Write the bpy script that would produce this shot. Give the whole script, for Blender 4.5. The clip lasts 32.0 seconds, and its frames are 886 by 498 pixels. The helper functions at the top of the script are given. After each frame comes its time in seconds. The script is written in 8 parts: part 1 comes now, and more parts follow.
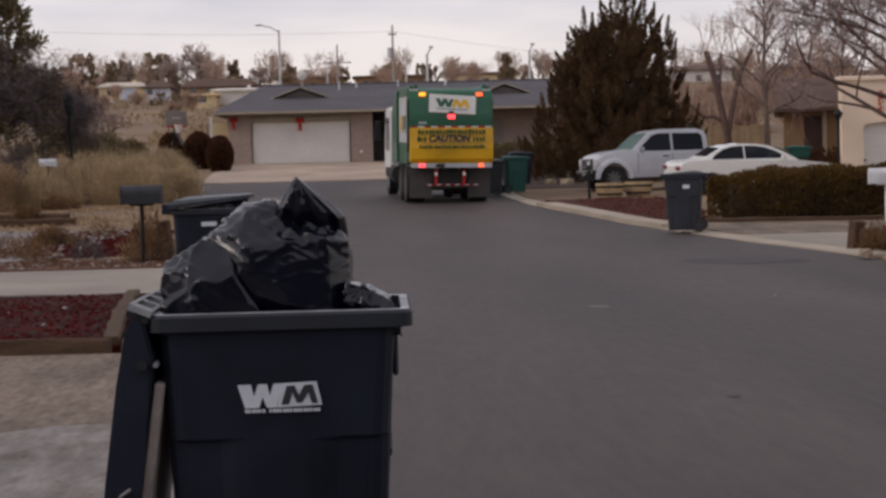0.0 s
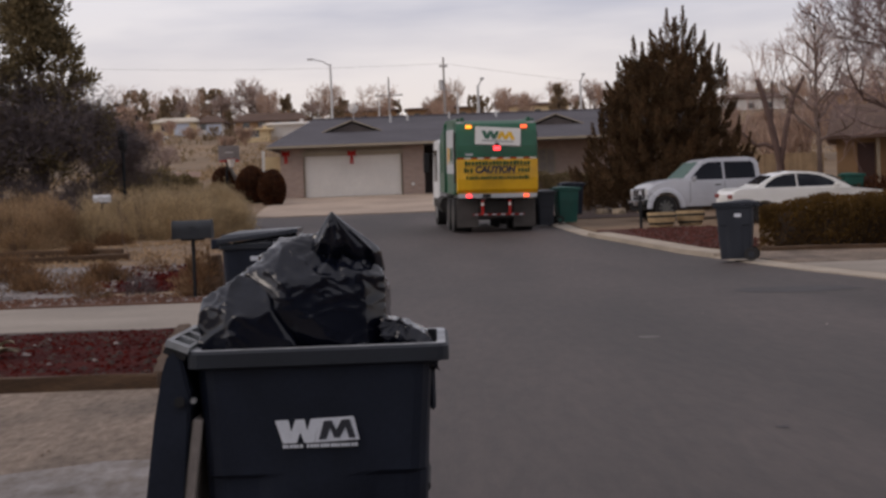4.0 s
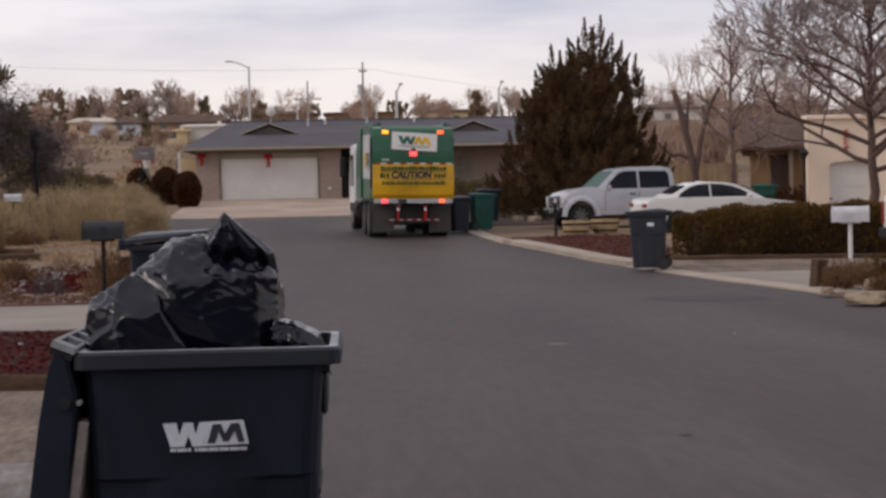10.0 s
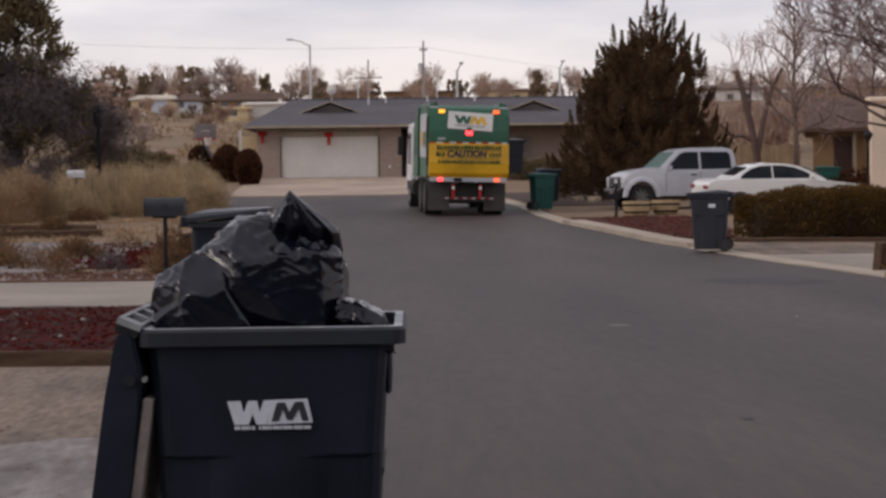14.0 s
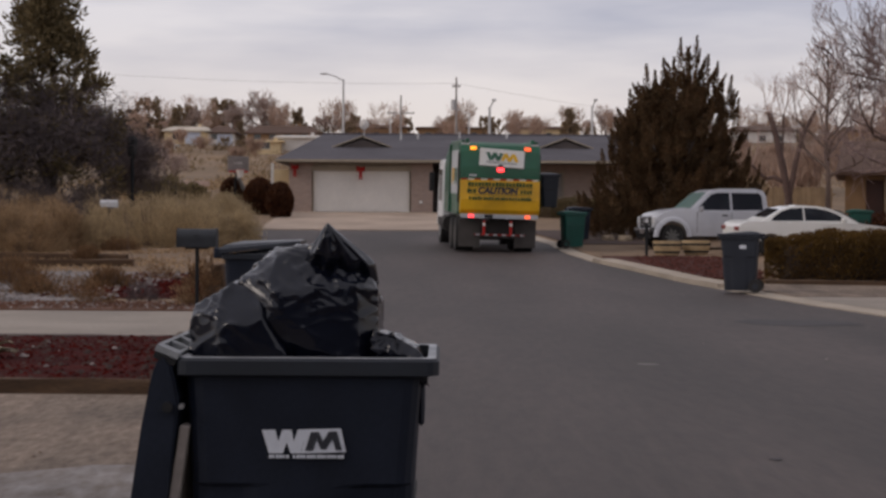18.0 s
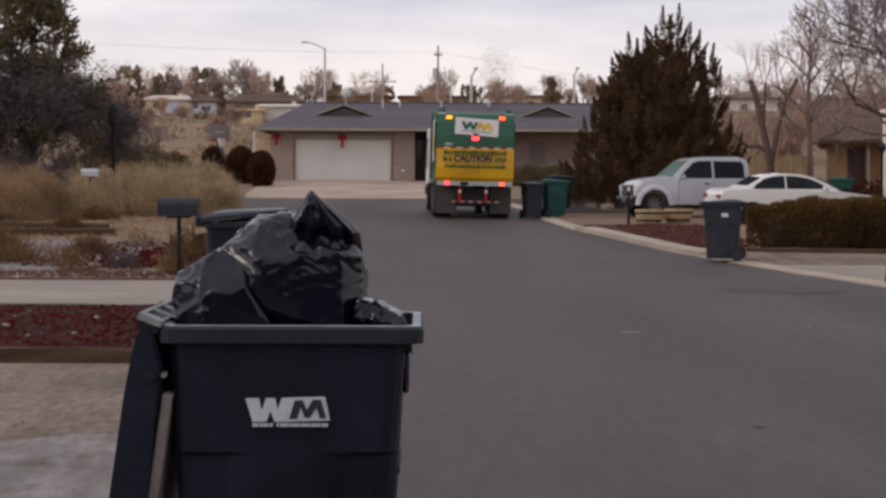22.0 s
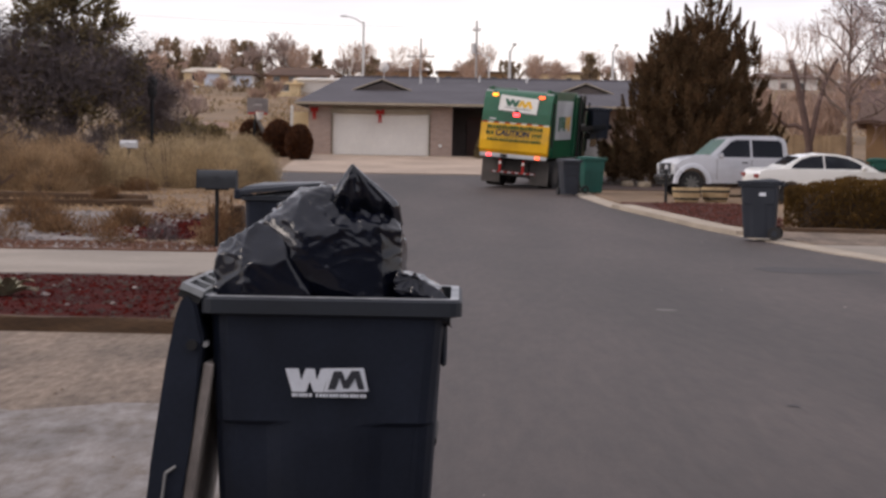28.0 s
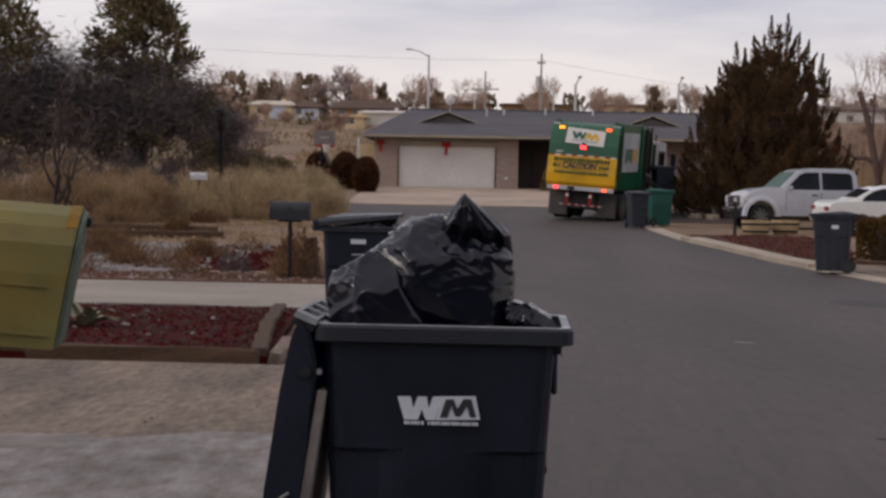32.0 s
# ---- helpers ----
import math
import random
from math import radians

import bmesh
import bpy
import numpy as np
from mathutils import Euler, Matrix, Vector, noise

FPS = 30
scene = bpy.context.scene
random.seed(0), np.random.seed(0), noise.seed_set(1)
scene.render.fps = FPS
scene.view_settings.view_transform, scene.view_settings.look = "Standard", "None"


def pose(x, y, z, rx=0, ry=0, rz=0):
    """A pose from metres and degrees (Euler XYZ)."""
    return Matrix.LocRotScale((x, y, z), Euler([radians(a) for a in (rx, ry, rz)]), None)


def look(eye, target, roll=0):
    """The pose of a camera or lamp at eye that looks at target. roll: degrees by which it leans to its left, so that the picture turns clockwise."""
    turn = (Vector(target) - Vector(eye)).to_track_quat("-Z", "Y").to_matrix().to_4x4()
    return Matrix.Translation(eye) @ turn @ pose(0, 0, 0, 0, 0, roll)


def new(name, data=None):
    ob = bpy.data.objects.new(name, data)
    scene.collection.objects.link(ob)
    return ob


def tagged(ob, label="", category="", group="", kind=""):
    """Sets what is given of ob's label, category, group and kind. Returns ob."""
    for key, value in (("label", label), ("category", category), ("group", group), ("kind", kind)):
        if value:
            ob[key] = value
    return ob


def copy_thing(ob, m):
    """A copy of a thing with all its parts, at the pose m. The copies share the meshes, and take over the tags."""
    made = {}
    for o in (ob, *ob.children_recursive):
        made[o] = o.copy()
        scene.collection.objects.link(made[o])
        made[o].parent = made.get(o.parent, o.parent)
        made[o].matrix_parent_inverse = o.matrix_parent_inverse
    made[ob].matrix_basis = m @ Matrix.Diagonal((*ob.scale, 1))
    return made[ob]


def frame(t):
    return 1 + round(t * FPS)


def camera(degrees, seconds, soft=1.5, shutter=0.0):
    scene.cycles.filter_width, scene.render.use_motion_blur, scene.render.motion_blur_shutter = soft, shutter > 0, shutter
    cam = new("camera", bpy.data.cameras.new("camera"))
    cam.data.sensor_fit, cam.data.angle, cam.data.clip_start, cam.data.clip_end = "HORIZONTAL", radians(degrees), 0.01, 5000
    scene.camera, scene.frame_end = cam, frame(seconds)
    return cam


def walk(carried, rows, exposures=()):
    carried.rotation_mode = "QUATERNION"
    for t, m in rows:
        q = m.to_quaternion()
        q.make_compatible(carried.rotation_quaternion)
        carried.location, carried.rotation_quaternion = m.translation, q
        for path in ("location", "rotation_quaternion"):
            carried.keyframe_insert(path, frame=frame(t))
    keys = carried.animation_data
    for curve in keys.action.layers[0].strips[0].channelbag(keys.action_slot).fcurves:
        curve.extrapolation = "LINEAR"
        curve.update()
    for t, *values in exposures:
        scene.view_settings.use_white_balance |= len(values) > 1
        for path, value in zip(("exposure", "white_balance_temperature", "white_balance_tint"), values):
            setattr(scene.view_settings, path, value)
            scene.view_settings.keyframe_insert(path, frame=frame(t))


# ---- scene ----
cam = camera(29.0, 32.0, soft=2.85)

# the camera's way: seconds, place, and degrees of yaw to the left, pitch and lean
PATH = [
    (0, -0.080, -0.045, 1.467, -1.98, -2.73, -1.41),
    (0.5, -0.072, -0.000, 1.472, -1.79, -2.09, -2.26),
    (1, -0.067, -0.026, 1.478, -1.79, -1.27, -1.92),
    (1.5, -0.065, -0.025, 1.475, -1.51, -1.61, -2.08),
    (2, -0.052, -0.028, 1.478, -1.18, -1.35, -2.51),
    (2.5, -0.045, -0.036, 1.477, -0.87, -1.30, -2.47),
    (4.5, -0.017, -0.043, 1.470, -0.17, -1.69, -2.05),
    (5, -0.005, 0.013, 1.468, -1.34, -0.59, -2.20),
    (5.5, 0.004, 0.008, 1.466, -1.32, -0.67, -1.56),
    (6, 0.003, 0.002, 1.474, -1.13, -0.85, -2.19),
    (6.5, -0.001, 0.012, 1.470, -0.79, -0.56, -2.06),
    (7, -0.006, -0.018, 1.469, -0.59, -0.73, -0.72),
    (7.5, -0.011, 0.050, 1.444, -3.66, -1.30, 0.58),
    (8, -0.003, 0.102, 1.459, -5.46, -2.59, -1.76),
    (8.5, -0.008, -0.000, 1.476, -2.66, -2.17, -1.60),
    (9, 0.019, -0.001, 1.465, -2.92, -1.14, -1.30),
    (9.5, 0.033, -0.019, 1.463, -2.61, -1.47, -1.97),
    (10, 0.043, 0.007, 1.462, -2.99, -1.52, -1.17),
    (10.5, 0.055, -0.000, 1.461, -2.69, -1.73, -2.25),
    (11, 0.047, -0.002, 1.457, -2.43, -2.13, -1.31),
    (11.5, 0.044, 0.001, 1.455, -2.22, -2.50, -0.35),
    (12, 0.042, -0.019, 1.458, -1.92, -2.83, 0.01),
    (12.5, 0.040, -0.026, 1.459, -1.44, -3.03, -0.18),
    (13, 0.037, 0.007, 1.457, -1.17, -3.14, -0.19),
    (13.5, 0.032, 0.033, 1.459, -1.03, -3.07, -0.97),
    (14, 0.024, 0.034, 1.464, -1.01, -2.18, -0.71),
    (14.5, 0.023, 0.022, 1.470, -0.92, -0.40, -1.00),
    (16.5, 0.022, 0.000, 1.463, -0.52, -0.65, -0.51),
    (17, 0.014, -0.011, 1.468, -0.42, -0.77, -0.40),
    (17.5, 0.010, -0.021, 1.465, -0.19, -0.83, -0.31),
    (18, 0.006, -0.036, 1.461, -0.03, -0.97, 0.35),
    (18.5, 0.002, -0.044, 1.460, 0.11, -1.26, 0.19),
    (19, 0.002, -0.010, 1.462, 0.01, -1.57, -0.03),
    (19.5, 0.006, -0.001, 1.464, -0.08, -1.16, -0.61),
    (20, 0.014, 0.018, 1.460, -0.97, -1.30, -0.66),
    (20.5, 0.008, 0.005, 1.456, -0.58, -1.44, -0.59),
    (21, 0.007, 0.006, 1.455, -0.59, -1.66, 0.05),
    (21.5, 0.003, 0.009, 1.457, -0.65, -1.88, 0.05),
    (22, -0.001, -0.002, 1.455, -0.64, -2.01, 0.27),
    (22.5, 0.006, 0.019, 1.452, -0.50, -2.17, -0.15),
    (23, 0.010, 0.034, 1.450, -0.58, -2.38, -0.09),
    (23.5, 0.025, 0.061, 1.448, -1.27, -2.53, -0.01),
    (24, 0.030, 0.043, 1.452, -0.40, -2.55, -0.80),
    (24.5, 0.030, 0.010, 1.449, -0.20, -2.56, -0.95),
    (25, 0.038, 0.016, 1.446, 0.01, -2.57, -1.12),
    (25.5, 0.040, 0.009, 1.446, 0.03, -2.59, -0.86),
    (27.5, -0.006, -0.036, 1.451, 0.25, -2.69, 0.95),
    (28, -0.011, -0.057, 1.454, 0.55, -2.84, 0.99),
    (28.5, -0.023, -0.025, 1.455, 0.81, -2.94, 0.76),
    (29, -0.034, -0.038, 1.454, 1.14, -2.89, 1.49),
    (29.5, -0.044, -0.030, 1.459, 1.43, -2.85, 1.52),
    (30, -0.065, -0.022, 1.454, 2.07, -3.43, 1.29),
    (30.5, -0.078, -0.032, 1.457, 1.88, -1.57, 1.40),
    (31, -0.085, -0.052, 1.446, 2.11, -1.92, 1.32),
    (31.5, -0.112, -0.066, 1.451, 2.36, -1.94, 1.57),
    (32, -0.157, -0.093, 1.442, 2.67, -1.79, 1.06),]


# seconds, stops, kelvin, tint
EXPOSURES = [(0, 0.05, 7050, 17.0), (1, 0.02, 7050, 17.0), (2, 0.02, 7050, 17.0), (3.5, -0.01, 7050, 17.0), (5, -0.03, 7050, 17.0), (6, -0.14, 7050, 17.0), (7, -0.10, 7050, 17.0), (7.6, 0.00, 7050, 17.0), (8, 0.18, 7050, 17.0), (9, 0.49, 7050, 17.0), (9.5, 0.33, 7050, 17.0), (10, 0.15, 7050, 17.0), (11, 0.05, 7050, 17.0), (12, 0.38, 7050, 17.0), (13, 0.39, 7050, 17.0), (14, 0.12, 7050, 17.0), (15, 0.00, 7050, 17.0), (16.2, -0.15, 7050, 17.0), (17, -0.19, 7050, 17.0), (18, -0.12, 7050, 17.0), (19, 0.20, 7050, 17.0), (20, 0.01, 7050, 17.0), (21, 0.08, 7050, 17.0), (22, 0.18, 7050, 17.0), (23, 0.18, 7050, 17.0), (24, 0.21, 7050, 17.0), (25, 0.28, 7050, 17.0), (26.5, 0.43, 7050, 17.0), (28, 0.55, 7050, 17.0), (29, 0.29, 7050, 17.0), (30, 0.07, 7050, 17.0), (31, -0.06, 7050, 17.0), (32, 0.00, 7050, 17.0)]


def held(x, y, z, yaw, pitch, lean):
    a, b = radians(yaw), radians(pitch)
    aim = (x - math.sin(a) * math.cos(b), y + math.cos(a) * math.cos(b), z + math.sin(b))
    return look((x, y, z), aim, lean)


walk(cam, [(t, held(*p)) for t, *p in PATH], EXPOSURES)

# ---- light: an overcast winter afternoon ----
SUN_EL, SUN_AZ = radians(34), radians(-105)
world = bpy.data.worlds.new("overcast_sky")
scene.world = world
world.use_nodes = True
wn, wl = world.node_tree.nodes, world.node_tree.links
wn.clear()
w_out, w_bg = wn.new("ShaderNodeOutputWorld"), wn.new("ShaderNodeBackground")
w_co, w_sep = wn.new("ShaderNodeTexCoord"), wn.new("ShaderNodeSeparateXYZ")
w_sky = wn.new("ShaderNodeTexSky")
w_sky.sky_type, w_sky.sun_disc = "NISHITA", False
w_sky.sun_elevation, w_sky.sun_rotation = SUN_EL, SUN_AZ
w_map, w_noise, w_ramp = wn.new("ShaderNodeMapping"), wn.new("ShaderNodeTexNoise"), wn.new("ShaderNodeValToRGB")
w_map.inputs["Scale"].default_value = (1.6, 1.6, 9.0)
w_noise.inputs["Scale"].default_value, w_noise.inputs["Detail"].default_value = 2.2, 5.0
w_noise.inputs["Roughness"].default_value = 0.5
e = w_ramp.color_ramp.elements
e[0].position, e[0].color = 0.38, (0.49, 0.54, 0.675, 1)
e[1].position, e[1].color = 0.62, (0.83, 0.86, 0.93, 1)
w_hor = wn.new("ShaderNodeMapRange")
w_hor.inputs["From Min"].default_value, w_hor.inputs["From Max"].default_value = 0.03, 0.115
w_hor.inputs["To Min"].default_value, w_hor.inputs["To Max"].default_value = 0.75, 0.0
w_mix, w_add, w_scale = wn.new("ShaderNodeMix"), wn.new("ShaderNodeMix"), wn.new("ShaderNodeVectorMath")
w_mix.data_type = w_add.data_type = "RGBA"
w_scale.operation = "SCALE"
w_scale.inputs["Scale"].default_value = 0.1
w_mix.inputs[7].default_value = (0.905, 0.855, 0.81, 1)
wl.new(w_co.outputs["Generated"], w_map.inputs["Vector"])
wl.new(w_map.outputs["Vector"], w_noise.inputs["Vector"])
wl.new(w_noise.outputs["Fac"], w_ramp.inputs["Fac"])
wl.new(w_co.outputs["Generated"], w_sep.inputs["Vector"])
wl.new(w_sep.outputs["Z"], w_hor.inputs["Value"])
wl.new(w_hor.outputs["Result"], w_mix.inputs[0])
wl.new(w_ramp.outputs["Color"], w_mix.inputs[6])
wl.new(w_sky.outputs["Color"], w_scale.inputs[0])
w_add.inputs[0].default_value = 0.12
wl.new(w_mix.outputs[2], w_add.inputs[6])
wl.new(w_scale.outputs["Vector"], w_add.inputs[7])
wl.new(w_add.outputs[2], w_bg.inputs["Color"])
w_bg.inputs["Strength"].default_value = 0.97
wl.new(w_bg.outputs["Background"], w_out.inputs["Surface"])

sun = new("sun", bpy.data.lights.new("sun", "SUN"))
sun.data.energy, sun.data.angle, sun.data.color = 0.95, radians(22), (1.0, 0.95, 0.88)
sun_at = Vector((math.sin(SUN_AZ) * math.cos(SUN_EL), math.cos(SUN_AZ) * math.cos(SUN_EL), math.sin(SUN_EL)))
sun.matrix_basis = look(60 * sun_at, (0, 0, 0))


# ---- materials ----
def mat(name, c1, c2=None, rough=0.8, scale=20.0, big=0.5, bump=0.0, metal=0.0, stain=0.25, each=0.0, island=0.0, spec=0.5, coat=0.0, stretch=(1, 1, 1), through_light=0.0):
    """Two scales of variation: grain between c1 and c2, and broad stains that darken; relief from the grain."""
    m = bpy.data.materials.new(name)
    m.use_nodes = True
    n, k = m.node_tree.nodes, m.node_tree.links
    b = n["Principled BSDF"]
    co, mp = n.new("ShaderNodeTexCoord"), n.new("ShaderNodeMapping")
    mp.inputs["Scale"].default_value = stretch
    k.new(co.outputs["Object"], mp.inputs["Vector"])
    fine, broad = n.new("ShaderNodeTexNoise"), n.new("ShaderNodeTexNoise")
    fine.inputs["Scale"].default_value, fine.inputs["Detail"].default_value = scale, 6.0
    fine.inputs["Roughness"].default_value = 0.65
    broad.inputs["Scale"].default_value, broad.inputs["Detail"].default_value = big, 4.0
    for t in (fine, broad):
        k.new(mp.outputs["Vector"], t.inputs["Vector"])
    r1, r2 = n.new("ShaderNodeMapRange"), n.new("ShaderNodeMapRange")
    r1.inputs["From Min"].default_value, r1.inputs["From Max"].default_value = 0.3, 0.7
    r2.inputs["From Min"].default_value, r2.inputs["From Max"].default_value = 0.35, 0.7
    r2.inputs["To Min"].default_value, r2.inputs["To Max"].default_value = 1.0 - stain, 1.0 + 0.3 * stain
    k.new(fine.outputs["Fac"], r1.inputs["Value"])
    k.new(broad.outputs["Fac"], r2.inputs["Value"])
    mix = n.new("ShaderNodeMix")
    mix.data_type = "RGBA"
    mix.inputs[6].default_value = (*c1, 1)
    mix.inputs[7].default_value = (*(c2 or [v * 0.8 for v in c1]), 1)
    k.new(r1.outputs["Result"], mix.inputs[0])
    hsv = n.new("ShaderNodeHueSaturation")
    k.new(mix.outputs[2], hsv.inputs["Color"])
    hsv.inputs["Saturation"].default_value = 1.15
    val = r2.outputs["Result"]
    for amount, node, socket in ((each, "ShaderNodeObjectInfo", "Random"), (island, "ShaderNodeNewGeometry", "Random Per Island")):
        if amount:
            src, rg, mu = n.new(node), n.new("ShaderNodeMapRange"), n.new("ShaderNodeMath")
            rg.inputs["To Min"].default_value, rg.inputs["To Max"].default_value = 1 - amount, 1 + amount
            k.new(src.outputs[socket], rg.inputs["Value"])
            mu.operation = "MULTIPLY"
            k.new(val, mu.inputs[0])
            k.new(rg.outputs["Result"], mu.inputs[1])
            val = mu.outputs["Value"]
    k.new(val, hsv.inputs["Value"])
    k.new(hsv.outputs["Color"], b.inputs["Base Color"])
    b.inputs["Roughness"].default_value, b.inputs["Metallic"].default_value = rough, metal
    b.inputs["Specular IOR Level"].default_value = spec
    b.inputs["Coat Weight"].default_value = coat
    if through_light:
        tr, ms = n.new("ShaderNodeBsdfTranslucent"), n.new("ShaderNodeMixShader")
        ms.inputs["Fac"].default_value = through_light
        k.new(hsv.outputs["Color"], tr.inputs["Color"])
        k.new(b.outputs["BSDF"], ms.inputs[1])
        k.new(tr.outputs["BSDF"], ms.inputs[2])
        k.new(ms.outputs["Shader"], n["Material Output"].inputs["Surface"])
    if rough < 0.7:
        rr = n.new("ShaderNodeMapRange")
        rr.inputs["To Min"].default_value, rr.inputs["To Max"].default_value = rough * 0.75, min(1, rough * 1.35)
        k.new(broad.outputs["Fac"], rr.inputs["Value"])
        k.new(rr.outputs["Result"], b.inputs["Roughness"])
    if bump:
        bp = n.new("ShaderNodeBump")
        bp.inputs["Strength"].default_value, bp.inputs["Distance"].default_value = min(1, bump), 0.02
        k.new(fine.outputs["Fac"], bp.inputs["Height"])
        k.new(bp.outputs["Normal"], b.inputs["Normal"])
    return m


def glow(name, color, strength):
    m = bpy.data.materials.new(name)
    m.use_nodes = True
    b = m.node_tree.nodes["Principled BSDF"]
    b.inputs["Base Color"].default_value = (*color, 1)
    b.inputs["Emission Color"].default_value = (*color, 1)
    b.inputs["Emission Strength"].default_value = strength
    b.inputs["Roughness"].default_value = 0.3
    return m


def brick_mat(name, c1, c2, mortar, w=0.2, h=0.0675):
    m = mat(name, c1, c2, rough=0.9, scale=30, big=0.7, stain=0.2)
    n, k = m.node_tree.nodes, m.node_tree.links
    b = n["Principled BSDF"]
    tex, co, mp, sep, com = (n.new("ShaderNode" + s) for s in ("TexBrick", "TexCoord", "Mapping", "SeparateXYZ", "CombineXYZ"))
    add = n.new("ShaderNodeMath")
    k.new(co.outputs["Object"], sep.inputs["Vector"])
    k.new(sep.outputs["X"], add.inputs[0])
    k.new(sep.outputs["Y"], add.inputs[1])
    k.new(add.outputs["Value"], com.inputs["X"])
    k.new(sep.outputs["Z"], com.inputs["Y"])
    k.new(com.outputs["Vector"], tex.inputs["Vector"])
    tex.inputs["Scale"].default_value = 1.0
    tex.inputs["Brick Width"].default_value, tex.inputs["Row Height"].default_value, tex.inputs["Mortar Size"].default_value = w, h, 0.008
    tex.inputs["Color1"].default_value, tex.inputs["Color2"].default_value, tex.inputs["Mortar"].default_value = (*c1, 1), (*c2, 1), (*mortar, 1)
    k.new(tex.outputs["Color"], b.inputs["Base Color"])
    return m


ASPHALT = mat("asphalt", (0.076, 0.0585, 0.0535), (0.0445, 0.0345, 0.032), rough=0.74, scale=9, big=0.5, bump=0.7, stain=0.4, stretch=(1, 0.16, 1), spec=0.5)
CONCRETE = mat("concrete", (0.335, 0.29, 0.248), (0.25, 0.217, 0.185), rough=0.9, scale=14, big=0.5, bump=0.25, stain=0.25)
KERB = mat("kerb_concrete", (0.44, 0.38, 0.31), (0.33, 0.28, 0.23), rough=0.9, scale=12, big=0.6, bump=0.25, stain=0.25)
APRON = mat("worn_apron", (0.295, 0.235, 0.188), (0.12, 0.085, 0.064), rough=0.95, scale=11, big=1.1, bump=0.9, stain=0.45, stretch=(1.5, 0.4, 1))
PALESLAB = mat("pale_broken_slab", (0.275, 0.257, 0.25), (0.132, 0.106, 0.088), rough=0.95, scale=6.5, big=1.2, bump=0.8, stain=0.35, stretch=(1.5, 0.55, 1))
DIRT = mat("dry_dirt", (0.265, 0.185, 0.125), (0.18, 0.125, 0.085), rough=1, scale=2.2, big=0.3, bump=0.5, stain=0.3)
HILLDIRT = mat("hillside_dirt", (0.27, 0.19, 0.125), (0.18, 0.127, 0.085), rough=1, scale=0.35, big=0.03, stain=0.35)
REDGRAVEL = mat("red_gravel", (0.075, 0.015, 0.013), (0.038, 0.011, 0.009), rough=1, spec=0.12, scale=16, big=1.4, bump=1.0, stain=0.5)
DULLGRAVEL = mat("dull_red_gravel", (0.105, 0.044, 0.036), (0.06, 0.028, 0.023), rough=1, spec=0.2, scale=16, big=1.4, bump=1.0, stain=0.4)
DULLSTONE = mat("dull_red_stone", (0.115, 0.046, 0.038), (0.055, 0.026, 0.022), rough=1, spec=0.2, scale=30, big=2, island=0.45)
REDSTONE = mat("red_lava_stone", (0.085, 0.016, 0.014), (0.036, 0.009, 0.008), rough=1, spec=0.12, scale=30, big=2, island=0.45)
GREYGRAVEL = mat("grey_gravel", (0.27, 0.24, 0.23), (0.17, 0.15, 0.145), rough=1, scale=18, big=1.0, bump=1.0, stain=0.3)
GREYSTONE = mat("grey_stone", (0.29, 0.255, 0.24), (0.18, 0.16, 0.15), rough=1, scale=14, big=2, bump=0.4, island=0.3)
TIMBER = mat("old_timber", (0.112, 0.068, 0.041), (0.056, 0.034, 0.022), rough=0.95, scale=10, big=1.5, bump=0.6, stain=0.3, stretch=(1, 8, 8))
BARK = mat("grey_bark", (0.21, 0.155, 0.13), (0.125, 0.092, 0.08), rough=1, scale=12, big=1, bump=0.5)
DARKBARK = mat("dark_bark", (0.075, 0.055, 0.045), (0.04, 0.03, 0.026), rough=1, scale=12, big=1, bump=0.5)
STREETBARK = mat("street_tree_bark", (0.17, 0.115, 0.10), (0.10, 0.07, 0.062), rough=1, scale=12, big=1, bump=0.5)
MAUVETWIG = mat("mauve_street_twigs", (0.30, 0.225, 0.215), (0.21, 0.155, 0.15), rough=1, scale=5, big=1, island=0.3)
TWIGS = mat("bare_twigs", (0.50, 0.37, 0.33), (0.36, 0.27, 0.24), rough=1, scale=5, big=1, island=0.25)
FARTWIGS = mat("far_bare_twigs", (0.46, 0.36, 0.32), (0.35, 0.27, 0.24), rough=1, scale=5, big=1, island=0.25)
JUNIPER = mat("juniper_foliage", (0.115, 0.078, 0.044), (0.155, 0.088, 0.050), rough=0.9, scale=3, big=0.6, island=0.5, stain=0.3, through_light=0.3)
PINEGREEN = mat("pine_foliage", (0.18, 0.145, 0.085), (0.21, 0.16, 0.095), rough=0.9, scale=3, big=0.6, island=0.45, stain=0.3, through_light=0.3)
# far evergreens: paler and browner, distance haze mixed into the foliage colour
HAZEGREEN = mat("far_evergreen", (0.31, 0.245, 0.17), (0.40, 0.30, 0.215), rough=1, scale=1, big=0.3, island=0.4, through_light=0.45)
HEDGE = mat("hedge_foliage", (0.175, 0.106, 0.040), (0.10, 0.060, 0.026), rough=1, scale=3, big=0.9, island=0.28, stain=0.3, through_light=0.35)
REDSHRUB = mat("rusty_shrub_foliage", (0.11, 0.045, 0.022), (0.075, 0.033, 0.02), rough=0.9, scale=5, big=1, island=0.5, through_light=0.3)
STRAW = mat("dry_straw_stems", (0.56, 0.44, 0.295), (0.41, 0.32, 0.21), rough=1, scale=4, big=0.8, island=0.35, through_light=0.45)
BRUSH = mat("dry_brown_brush", (0.45, 0.32, 0.21), (0.31, 0.222, 0.145), rough=1, scale=4, big=0.8, island=0.4, through_light=0.4)
GREYTWIG = mat("grey_tangled_twigs", (0.135, 0.108, 0.108), (0.09, 0.073, 0.075), rough=1, scale=4, big=0.8, island=0.35)
